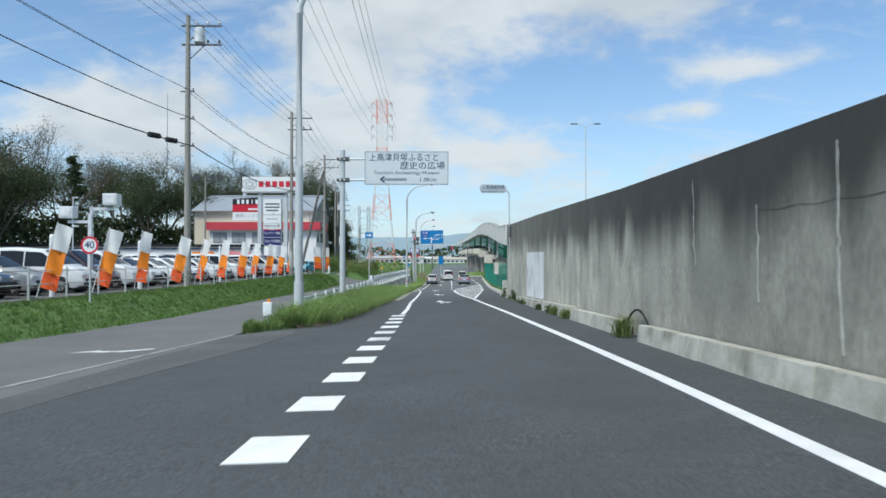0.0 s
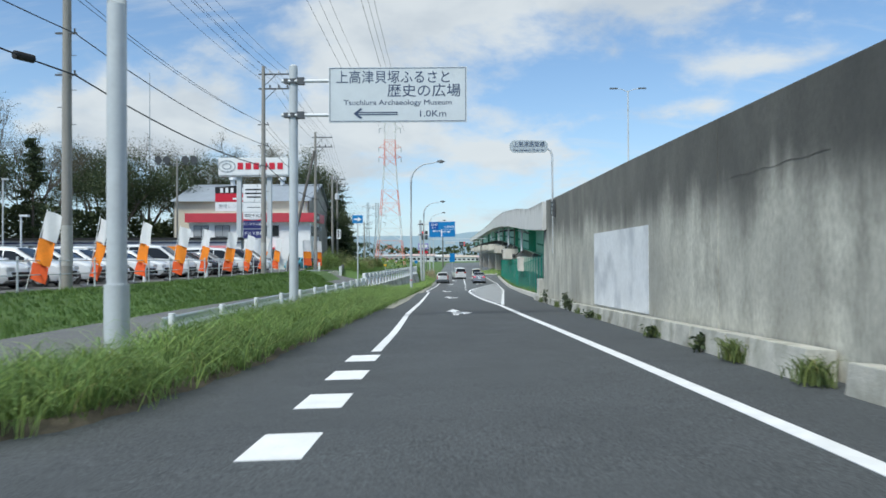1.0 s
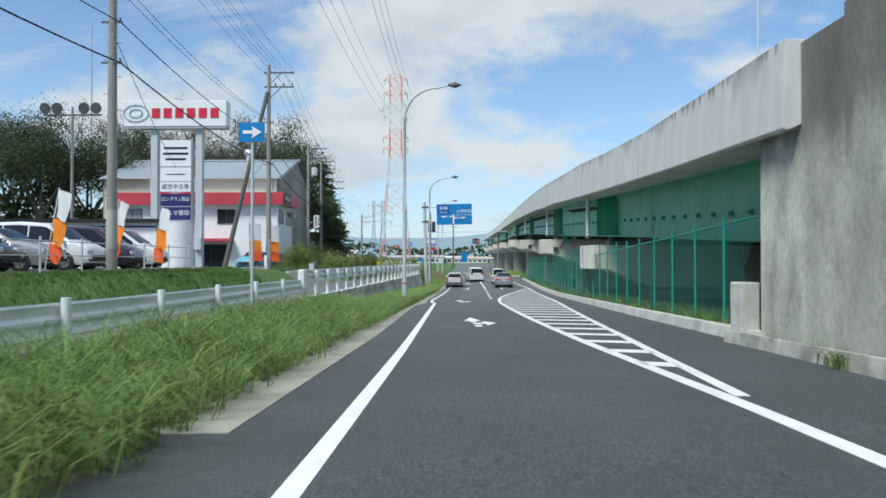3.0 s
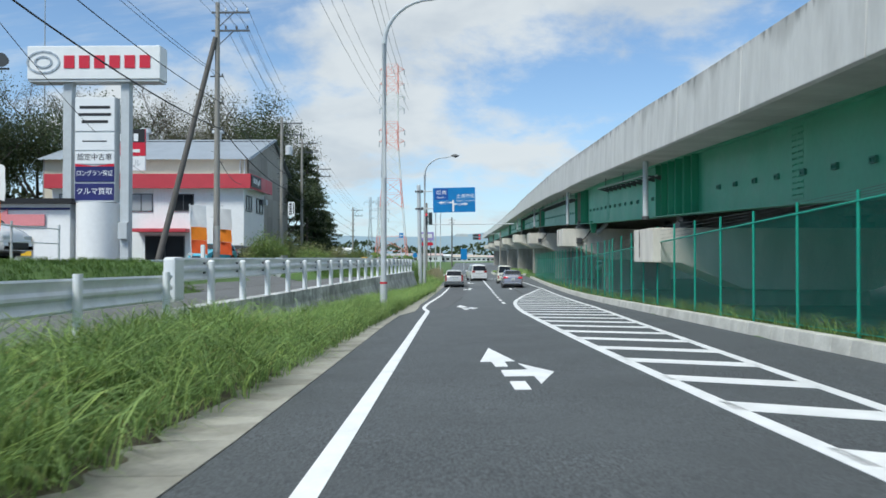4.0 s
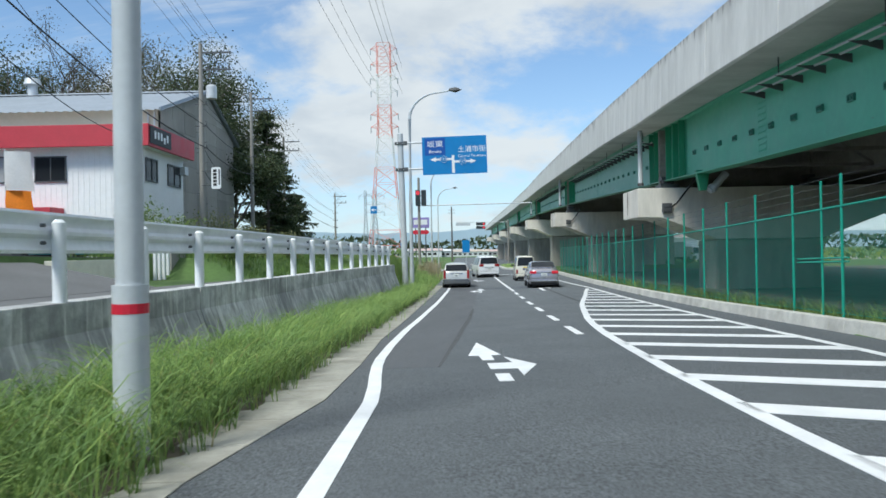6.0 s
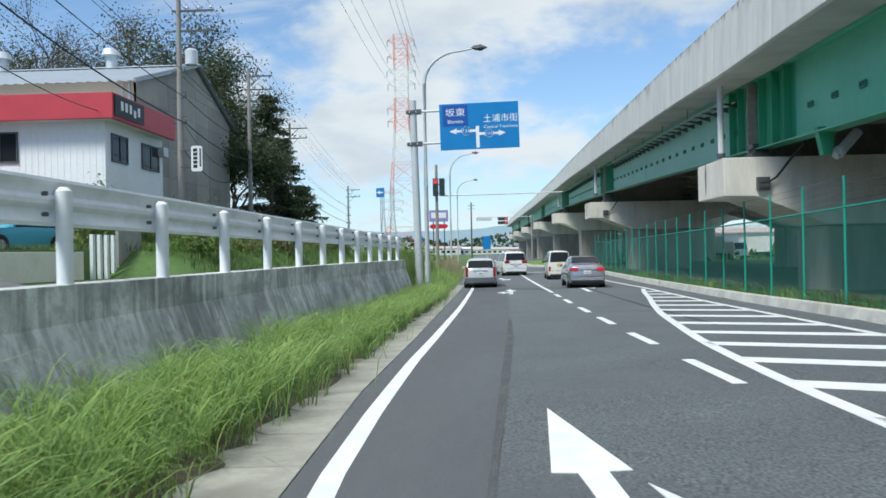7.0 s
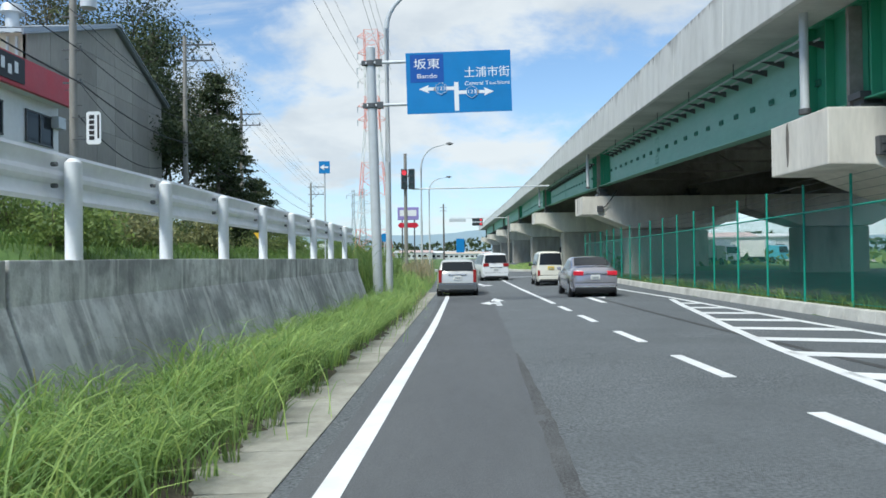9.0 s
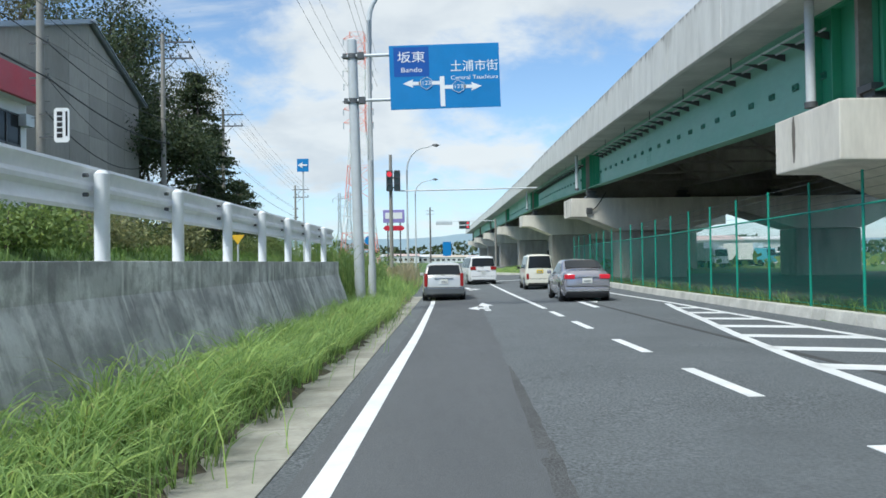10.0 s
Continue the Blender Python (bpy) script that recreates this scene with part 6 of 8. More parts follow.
for t in (0.84, 0.905):
    q = pa.lerp(pb_, t)
    q.z -= 0.45 * 4 * t * (1 - t)
    cc = part("cable_closure", MB().cyl((-0.13, -0.28, 0), (0.13, 0.28, 0), 0.13, n=10), BLACK, smooth=True, at=q)
    tagged(cc, "black splice closure hanging on an overhead cable", "cable closure")

# ---- dealership lot ----
lot = MB()
ys = spaced(-20, 108, 4)
xs = [-75, -50, -30, -20, -13.6]
lot.v = [(x, y, lotz(y) + 0.03) for y in ys for x in xs] + [(x, y, lotz(y) - 0.3) for y in ys for x in xs]
o = len(ys) * len(xs)
for j in range(len(ys) - 1):
    for i in range(len(xs) - 1):
        a = j * 5 + i
        lot.f.append((a, a + 1, a + 6, a + 5))
    a = j * 5 + 4
    lot.f.append((a, o + a, o + a + 5, a + 5))
tagged(part("parking_lot", lot, LOT), "grey asphalt car sales lot above the grass bank", "parking lot", kind="structure")
dv = MB()
dv.sweep([75.0, 80.0, 85.0, 90.0], lambda y: [(-14.2, lotz(y) + 0.034), (-14.2, lotz(y) - 0.3), (side_l(y) + 0.1, fz(y) - 0.3), (side_l(y) + 0.1, fz(y) + 0.012)])
tagged(part("driveway", dv, ASPHALT2), "sloping asphalt driveway from the side road to the lot", "driveway", kind="structure")

# long low office with a black roof edge
of = thing("office_building", (-38.0, 90.5, -0.75), "long low white sales office with a black flat roof edge", "building")
part("wall", MB().box((0, 0, 1.6), (33, 5, 3.2)), WHITE_WALL, of)
part("roof", MB().box((0, -0.1, 3.3), (33.6, 5.6, 0.26)), INK_BLACK, of, "black flat roof edge")
part("stripe", MB().box((0, -2.53, 2.9), (33, 0.06, 0.12)), NAVY, of)
for i in range(9):
    wd = part("window", MB().box((-14 + 2.6 * i, -2.52, 1.5), (1.9, 0.08, 1.3)), GLASS_DK, of)
    part("frame", MB().box((-14 + 2.6 * i, -2.57, 1.5), (0.06, 0.04, 1.3)).box((-14 + 2.6 * i, -2.57, 2.17), (2.0, 0.04, 0.08)).box((-14 + 2.6 * i, -2.57, 0.83), (2.0, 0.04, 0.08)), WHITE, wd)
for i in range(5):
    part("sign_bar", MB().box((-6.0 + 1.3 * i, -2.6, 2.45), (0.9, 0.03, 0.3)), INK_BLACK, of)
PINK = mat("pink_panel", (0.75, 0.28, 0.30), 0.5, 0.05, 1)
part("arrow_panel", MB().prism([(12.4, 2.3), (13.2, 1.7), (13.2, 2.0), (15.2, 2.0), (15.2, 2.6), (13.2, 2.6), (13.2, 2.9)], -2.62, -2.56), PINK, of, "faded red arrow panel")
part("poster", MB().box((14.0, -2.58, 0.9), (1.0, 0.04, 1.0)), YEL, of, "yellow poster")
part("poster", MB().box((12.3, -2.58, 0.8), (0.9, 0.04, 1.2)), RED_SIGN, of, "red poster")
part("side_banner", MB().box((9.6, -2.58, 2.2), (2.6, 0.04, 0.7)), ORANGE, of, "orange banner")


# tall dealer sign
ds = thing("dealer_sign", (-20.15, 88.0, -0.65), "tall white dealer sign with red lettering bars on two grey legs", "sign")
for s in (-1.42, 1.42):
    part("leg", MB().box((s, 0.25, 4.5), (0.42, 0.42, 9.0)), POLE_GREY, ds, bevel=0.02)
hb = part("head_box", MB().box((0.0, 0.2, 9.65), (6.5, 0.9, 1.62)), WHITE, ds, "white sign box", bevel=0.04)
part("under_panel", MB().box((0.0, 0.2, 8.78), (6.4, 0.8, 0.10)), POLE_GREY, hb)
LOGO_G = mat("logo_grey", (0.45, 0.47, 0.48), 0.3, 0.05, 2, metal=0.5)
lg = MB()
for (a, b, cz) in ((0.78, 0.52, 9.66), (0.40, 0.26, 9.66)):
    for i in range(24):
        t0, t1 = 2 * math.pi * i / 24, 2 * math.pi * (i + 1) / 24
        lg.bar((-2.45 + a * math.cos(t0), -0.27, cz + b * math.sin(t0)), (-2.45 + a * math.cos(t1), -0.27, cz + b * math.sin(t1)), 0.03, 0.09)
part("emblem", lg, LOGO_G, hb, "grey oval emblem shape")
# brand word: six plain red blocks
for i in range(6):
    part("red_block", MB().box((-1.18 + 0.74 * i, -0.27, 9.67), (0.52, 0.02, 0.62)), RED_SIGN, hb, bevel=0.004)
pb = part("panel_box", MB().box((0, 0.2, 5.45), (2.0, 0.5, 5.1)), POLE_GREY, ds, bevel=0.02)
f = -0.06
for k, (za, zb, m_) in enumerate(((6.35, 8.0, SIGN_WHITE), (5.42, 6.25, SIGN_WHITE), (4.75, 5.35, SIGN_WHITE), (3.88, 4.62, NAVY), (2.98, 3.80, NAVY))):
    part("panel", MB().span((-0.96, f - 0.02, za), (0.96, f + 0.02, zb)), m_, pb, bevel=0.01)
part("panel_band", MB().prism([(-0.96, 4.62), (0.96, 4.62), (0.96, 4.76), (0, 4.64), (-0.96, 4.76)], f - 0.03, f - 0.022), RED_SIGN, pb)
for z, wd in ((7.5, 1.5), (7.15, 1.6), (6.8, 1.3), (5.85, 1.2)):
    part("dark_bar", MB().box((0, f - 0.025, z), (wd, 0.008, 0.14 if z > 6 else 0.06)), INK_BLACK, pb)
lettering("text_line", "認定中古車", 0.36, INK_BLACK, pb, (0, f - 0.026, 5.06), width=1.7)
lettering("text_line", "ロングラン保証", 0.30, SIGN_WHITE, pb, (0, f - 0.026, 4.28), width=1.75)
lettering("text_line", "クルマ買取", 0.36, SIGN_WHITE, pb, (0, f - 0.026, 3.40), width=1.75)
part("lower_skirt", MB().cyl((0, 0.35, 0), (0, 0.35, 2.85), 1.0, n=20), WHITE_WALL, ds, "white round plinth", smooth=True)
part("cabinet", MB().box((1.45, -0.1, 1.5), (0.45, 0.3, 0.8)), POLE_GREY, ds, bevel=0.02)

ds.scale = (1.09, 1.09, 1.09)

# floodlight stand, radio mast, lamp posts on the lot
ob = thing("floodlight_mast", (-29.4, 91.8, 0.0), "tall pole with four floodlights on a crossbar", "floodlight")
part("pole", MB().cyl((0, 0, -0.9), (0, 0, 11.2), 0.14, 0.09, n=10), POLE_CONC, ob, smooth=True)
part("crossbar", MB().box((0, 0, 10.6), (4.4, 0.1, 0.1)), STEEL_DK, ob)
for s in (-1.9, -1.0, 1.0, 1.9):
    part("floodlight", MB().cyl((s, -0.3, 11.05), (s, 0.1, 11.1), 0.42, 0.25, n=14), STEEL_DK, ob, smooth=True)
ob = thing("radio_mast", (-51, 137, -1.2), "very thin tall grey radio mast behind the trees", "mast")
part("pole", MB().cyl((0, 0, 0), (0, 0, 33), 0.16, 0.05, n=8), PYLON_G, ob, smooth=True)
ob = thing("lamp_post", (-15.0, 31.5, -0.35), "pale post with two offset lantern boxes", "lamp post")
part("pole", MB().box((0, 0, 1.7), (0.16, 0.16, 3.4)), GALV, ob, bevel=0.01)
part("arm", MB().box((0.5, 0, 3.6), (0.9, 0.1, 0.12)).box((0.05, 0, 3.5), (0.12, 0.1, 0.4)).box((-0.5, 0, 3.05), (0.9, 0.1, 0.12)), GALV, ob)
for xx, zz in ((0.92, 4.0), (-0.95, 3.45)):
    lt = part("lantern", MB().box((xx, 0, zz), (0.62, 0.5, 0.5)), GALV, ob, bevel=0.04)
    part("lens", MB().box((xx, -0.26, zz), (0.4, 0.02, 0.3)), PATCH, lt)
for x, y, hh in ((-34, 46, 4.2), (-30, 60, 4.2), (-36, 72, 7.5), (-24.5, 55, 3.6)):
    ob = thing("lot_lamp", (x, y, -0.5), "thin pale lamp post on the car lot", "lamp post", "lot lamps")
    part("pole", MB().cyl((0, 0, 0), (0, 0, hh), 0.06, n=8), GALV, ob, smooth=True)
    part("lamp_head", MB().box((0.2, 0, hh), (0.5, 0.25, 0.12)), GALV, ob, bevel=0.02)

# ---- the rental building ----
bl = thing("warehouse", (0, 0, 0), "beige gabled warehouse with a blue-grey metal roof and weathered gable", "building")
X0, X1, Y0, Y1, ZE, ZR, ZG = -38.6, -19.9, 115.5, 130.4, 8.55, 11.35, -1.3
YM = 123.9
part("front_wall", MB().span((X0, Y0, ZG), (X1 - 0.02, Y0 + 0.25, ZE)), BEIGE, bl)
part("rear_wall", MB().span((X0, Y1 - 0.25, ZG), (X1 - 0.02, Y1, ZE)), BEIGE, bl)
for x in (X0, X1):
    gb = part("gable_wall", MB().prism([(Y0, ZG), (Y1, ZG), (Y1, ZE), (YM, ZR), (Y0, ZE)], x - 0.15, x + 0.0, axis="x"), GREY_WALL, bl, "weathered grey sheet-clad gable")
    if x == X1:
        cols = [Y0, 117.4, 119.5, 121.8, YM, 126.1, 128.3, Y1]
        rows_ = [ZG, 1.4, 3.6, 5.4, 7.6, 9.2, ZR]
        for ya, yb in zip(cols[:-1], cols[1:]):
            for za, zb in zip(rows_[:-1], rows_[1:]):
                cap = lambda yy: lerp(yy, (Y0, YM, Y1), (ZE, ZR, ZE)) - 0.06
                ring = []
                quad = [(ya + 0.012, za + 0.012), (yb - 0.012, za + 0.012), (yb - 0.012, zb - 0.012), (ya + 0.012, zb - 0.012)]
                for (p, q) in zip(quad, quad[1:] + quad[:1]):
                    dp_, dq_ = cap(p[0]) - p[1], cap(q[0]) - q[1]
                    if dp_ >= 0:
                        ring.append(p)
                    if dp_ * dq_ < 0:
                        s_ = dp_ / (dp_ - dq_)
                        ring.append((p[0] + s_ * (q[0] - p[0]), p[1] + s_ * (q[1] - p[1])))
                if len(ring) > 2:
                    part("cladding_sheet", MB().prism(ring, x + 0.002, x + 0.03, axis="x"), GREY_WALL, gb)
for s, ya in ((-1, Y0 - 0.7), (1, Y1 + 0.7)):
    zl = ZE - 0.22
    n = 34
    for i in range(n):
        xa = X0 - 0.5 + (X1 - X0 + 0.9) * i / n
        xb_ = X0 - 0.5 + (X1 - X0 + 0.9) * (i + 1) / n
        xm = xa + 0.12
        ribs = MB().add([(xa, ya, zl), (xm, ya, zl + 0.07), (xb_, ya, zl), (xa, YM, ZR + 0.05), (xm, YM, ZR + 0.12), (xb_, YM, ZR + 0.05)], [(0, 1, 4, 3), (1, 2, 5, 4)])
        part("roof_sheet", ribs, ROOF_M, bl)
part("ridge_cap", MB().prism([(YM - 0.4, ZR + 0.04), (YM, ZR + 0.22), (YM + 0.4, ZR + 0.04)], X0 - 0.5, X1 + 0.4, axis="x"), ROOF_M, bl)
part("verge_trim", MB().bar((X1 + 0.25, Y0 - 0.7, ZE - 0.15), (X1 + 0.25, YM, ZR + 0.13), 0.1, 0.25).bar((X1 + 0.25, Y1 + 0.7, ZE - 0.15), (X1 + 0.25, YM, ZR + 0.13), 0.1, 0.25), ROOF_M, bl)
for x in (-25.5, -33.0):
    v = part("roof_vent", MB().cyl((x, YM, ZR), (x, YM, ZR + 0.9), 0.35, n=14), GALV, bl, smooth=True)
    part("vent_hood", MB().cyl((x, YM, ZR + 0.9), (x, YM, ZR + 1.35), 0.62, 0.50, n=14), GALV, v, smooth=True)
for x in (X1 - 0.35, X1 - 0.75):
    part("downpipe", MB().cyl((x, Y0 - 0.12, ZG), (x, Y0 - 0.12, ZE - 0.2), 0.06, n=8), GALV, bl, smooth=True)

fr = thing("rental_office", (0, 0, 0), "white two-storey office with a deep red fascia band", "building")
A0, A1, B0, B1 = -34.4, -18.5, 109.3, 115.46
part("wall", MB().span((A0, B0, ZG), (A1, B1, 5.35)), WHITE_WALL, fr)
sid = MB()
for i in range(52):
    x = A0 + (A1 - A0) * (i + 0.5) / 52
    sid.span((x - 0.03, B0 - 0.012, ZG), (x + 0.03, B0, 5.3))
part("siding_ribs", sid, WHITE_WALL, fr)
part("flat_roof", MB().span((A0 - 0.1, B0 - 0.55, 5.36), (A1 + 0.55, 115.46, 5.75)), GALV, fr, "grey flat metal roof")
part("soffit", MB().span((A0 - 0.1, B0 - 0.55, 5.22), (A1 + 0.55, 115.46, 5.355)), WHITE_WALL, fr)
part("side_fascia", MB().span((A0 - 0.3, B0 - 0.545, 5.18), (A0 - 0.105, 115.46, 6.36)), RED, fr, bevel=0.02)
part("front_fascia", MB().span((A0 - 0.3, B0 - 0.75, 5.18), (A1 + 0.75, B0 - 0.555, 6.36)), RED, fr, "deep red fascia band", bevel=0.02)
fa = part("side_fascia", MB().span((A1 + 0.555, B0 - 0.545, 5.18), (A1 + 0.75, 115.46, 6.36)), RED, fr, "deep red fascia band", bevel=0.02)
part("fascia_sign", MB().box((A1 + 0.78, 110.15, 5.80), (0.05, 2.9, 0.95)), INK_BLACK, fa)
for k in range(5):
    part("white_bar", MB().box((A1 + 0.815, 109.35 + 0.42 * k, 5.85 if k != 3 else 5.70), (0.012, 0.22, 0.42 if k != 3 else 0.36)), SIGN_WHITE, fa)


BLIND = mat("window_blind", (0.36, 0.38, 0.395), 0.35, 0.05, 1.0)


def window(parent, c, w, h, side, pane=GLASS_DK):
    """A two-pane sliding window, set proud of the wall. side: 'y' faces the road's start, 'x' faces the road."""
    sz = (lambda a, d, b: (a, d, b)) if side == "y" else (lambda a, d, b: (d, a, b))
    off = (lambda u, d, v: (c[0] + u, c[1] - d, c[2] + v)) if side == "y" else (lambda u, d, v: (c[0] + d, c[1] + u, c[2] + v))
    wn_ = part("window", MB().box(off(0, 0.0, 0), sz(w, 0.06, h)), pane, parent)
    fm = MB()
    for u, v, a, b in ((0, h / 2, w + 0.1, 0.07), (0, -h / 2, w + 0.1, 0.07), (-w / 2, 0, 0.06, h), (w / 2, 0, 0.06, h), (0.02, 0, 0.06, h)):
        fm.box(off(u, 0.035, v), sz(a, 0.07, b))
    part("frame", fm, STEEL_DK, wn_)
    return wn_


window(fr, (-23.5, B0 - 0.02, 4.06), 1.7, 1.35, "y")
for x in (-27.0, -30.0, -32.8):
    window(fr, (x, B0 - 0.02, 4.06), 1.9, 1.4, "y", BLIND)
for y, w in ((110.6, 1.5), (113.9, 1.9)):
    window(fr, (A1 + 0.02, y, 4.05), w, 1.25, "x")
part("canopy", MB().box((-25.0, B0 - 0.7, 1.75), (4.4, 1.4, 0.28)), RED, fr, "red entrance canopy", bevel=0.02)
window(fr, (-25.0, B0 - 0.03, 0.2), 3.2, 2.2, "y")
part("air_unit", MB().box((A1 + 0.2, 115.1, 4.5), (0.35, 0.6, 0.5)), GALV, fr, bevel=0.02)
bb = thing("billboard", (-28.6, 108.9, 6.5), "red and white billboard standing on the office roof", "billboard")
part("red_panel", MB().prism([(-2.2, 1.35), (2.1, 1.35), (2.1, 3.55), (-2.2, 3.25)], -0.12, 0.12), RED_SIGN, bb)
part("black_band", MB().prism([(-2.2, 2.45), (2.1, 2.45), (2.1, 3.56), (-2.2, 3.26)], -0.135, -0.125), INK_BLACK, bb)
part("white_panel", MB().box((-0.05, 0, 0.72), (4.3, 0.22, 1.15)), SIGN_WHITE, bb)
for k in range(5):
    part("white_bar", MB().box((-1.35 + 0.68 * k, -0.145, 2.85), (0.36 if k != 3 else 0.14, 0.02, 0.62)), SIGN_WHITE, bb)
part("white_bar", MB().box((0.9, -0.13, 1.75), (1.6, 0.02, 0.25)), SIGN_WHITE, bb)
lettering("text_line", "建機レンタル", 0.62, LOGO_G, bb, (0.0, -0.115, 0.72), width=3.5)

# cream wall, gate and slatted pieces by the driveway
CREAM = mat("cream_wall", (0.82, 0.78, 0.66), 0.8, 0.06, 1.2, stains=0.35, sscale=1.2, dark=(0.45, 0.41, 0.32))
tagged(part("garden_wall", MB().sweep([90.5, 94, 97.2], lambda y: [(-13.2, fz(y) - 0.3), (-12.95, fz(y) - 0.3), (-12.95, -0.95), (-13.2, -0.95)]), CREAM, bevel=0.02), "low cream rendered wall at the end of the lot", "wall", kind="structure")
gt = thing("sliding_gate", (-12.6, 76.4, fz(78) + 0.15), "white tubular metal lot gate", "gate")
part("gate_frame", MB().box((0, 3.2, 0.95), (0.06, 6.4, 0.07)).box((0, 3.2, 0.12), (0.06, 6.4, 0.07)), POSTW, gt)
for k in range(27):
    part("bar", MB().box((0, 0.1 + 0.24 * k, 0.53), (0.03, 0.03, 0.8)), POSTW, gt)
part("gate_post", MB().box((0, 6.55, 0.8), (0.16, 0.16, 1.7)), POSTW, gt)
ob = thing("gate_posts", (-12.9, 97.6, fz(98)), "group of short white upright posts by the shrubs", "posts")
for k in range(4):
    part("post", MB().box((0, 0.42 * k, 0.7), (0.1, 0.14, 1.4)), POSTW, ob)
part("board", MB().box((0.0, 2.3, 0.9), (0.1, 1.6, 1.3)), mat("grey_board", (0.30, 0.29, 0.27), 0.8, 0.15, 2), ob, "dark weathered board")


ORANGE_R = mat("red_orange_cloth", (0.80, 0.12, 0.03), 0.8, 0.10, 2.0)
# flags along the lot
def banner(x, y, b, lean, turn, hgt=2.75):
    ob = thing("banner_flag", (x, y, b), "orange and white advertising banner on a thin pole", "banner flag", "banners along the lot")
    ob.matrix_basis = pose(x, y, b, 0, lean, turn)
    part("pole", MB().cyl((0, 0, 0), (0, 0, hgt), 0.016, n=6), WHITE, ob)
    part("foot", MB().box((0, 0, 0.05), (0.4, 0.4, 0.1)), STEEL_DK, ob, bevel=0.02)
    def cloth(z0, z1, m_, nm):
        mbb = MB()
        nz, nx_ = 7, 5
        vv = []
        for j in range(nz + 1):
            for i in range(nx_ + 1):
                u, v = i / nx_, j / nz
                vv.append((0.02 + 0.52 * u, 0.06 * math.sin(5 * u + 3 * v + x * 3 + y), z0 + (z1 - z0) * v - 0.05 * u * u))
        k = len(vv)
        vv += [(a, b_ + 0.006, c) for a, b_, c in vv]
        ff = []
        for j in range(nz):
            for i in range(nx_):
                q = j * (nx_ + 1) + i
                ff.append((q, q + 1, q + nx_ + 2, q + nx_ + 1))
                ff.append((k + q, k + q + nx_ + 1, k + q + nx_ + 2, k + q + 1))
        mbb.add(vv, ff)
        return part(nm, mbb, m_, ob, smooth=True)
    cloth(0.45, 1.0, ORANGE_R, "red_cloth")
    cloth(1.005, hgt - 0.95, ORANGE, "orange_cloth")
    cloth(hgt - 0.94, hgt - 0.05, CLOTH_W, "white_cloth")
    return ob


rng = random.Random(5)
for k in range(13):
    y = 21.0 + 4.0 * k
    banner(-13.75, y, lotz(y), rng.uniform(8, 16), rng.uniform(-30, 15))
for x, y in ((-15.2, 88.6), (-14.6, 91.0)):
    banner(x, y, lotz(y), rng.uniform(-2, 5), rng.uniform(-10, 30), 2.5).scale = (1.55, 1.3, 1.3)

# lot-edge posts with a chain
lf = thing("lot_fence", (0, 0, 0), "thin pale posts with two pipes along the lot's edge", "fence")
pmm = MB().cyl((0, 0, -0.2), (0, 0, 1.15), 0.035, n=8).mesh("lot_post", smooth=True)
pmm.materials.append(GALV)
for q in spaced(14, 72, 2.4):
    p = new("post", pmm)
    p.location = (-13.25, q, lotz(q) - 0.02)
    p.parent = lf
for hh in (0.55, 1.0):
    part("pipe", MB().tube([(-13.25, q, lotz(q) + hh) for q in spaced(14, 72, 7)], 0.02, 6), GALV, lf, smooth=True)
for y, r in ((26.7, 0.09), (34.5, 0.10), (47.0, 0.08), (55.5, 0.08)):
    ob = thing("bollard_post", (-14.1, y, lotz(y)), "stout white post at the lot's edge", "post", "white lot posts")
    part("post", MB().cyl((0, 0, 0), (0, 0, 2.2), r, n=12), POSTW, ob, smooth=True)
    part("cap", MB().cyl((0, 0, 2.2), (0, 0, 2.3), r * 1.15, r * 0.6, n=12), GALV, ob, smooth=True)

# ---- vehicles ----
CAR_MATS = {
    "white": mat("car_white", (0.72, 0.73, 0.74), 0.25, 0, coat=0.6),
    "cream": mat("car_cream", (0.72, 0.70, 0.61), 0.25, 0, coat=0.6),
    "silver": mat("car_silver", (0.47, 0.475, 0.48), 0.28, 0, metal=0.6, coat=0.6),
    "smoky": mat("car_smoky_silver", (0.43, 0.415, 0.45), 0.25, 0, metal=0.6, coat=0.6),
    "pale": mat("car_pale_silver", (0.58, 0.58, 0.57), 0.3, 0, metal=0.3, coat=0.5),
    "black": mat("car_black", (0.012, 0.012, 0.016), 0.2, 0, coat=0.8),
    "purple": mat("car_dark", (0.03, 0.02, 0.035), 0.2, 0, coat=0.8),
    "blue": mat("car_blue", (0.10, 0.42, 0.55), 0.25, 0, coat=0.6),
    "grey": mat("car_grey", (0.14, 0.15, 0.16), 0.25, 0, metal=0.4, coat=0.6),
}
TAIL = mat("tail_lens", (0.30, 0.02, 0.022), 0.35, 0, spec=0.25)
TAIL_LIT = glow("lit_tail_lens", (0.62, 0.02, 0.04), 0.13)
HEADL = mat("head_lens", (0.60, 0.62, 0.64), 0.12, 0)
CHROME = mat("chrome", (0.65, 0.66, 0.67), 0.2, 0, metal=0.9)
TYRE = mat("tyre", (0.02, 0.02, 0.02), 0.85, 0.1, 10)
RIM = mat("wheel_rim", (0.45, 0.46, 0.47), 0.35, 0, metal=0.7)
PLATE = mat("number_plate", (0.75, 0.75, 0.72), 0.5, 0)
PLATE_Y = mat("yellow_plate", (0.75, 0.55, 0.05), 0.5, 0)
TRIM = mat("black_trim", (0.025, 0.025, 0.027), 0.6, 0)

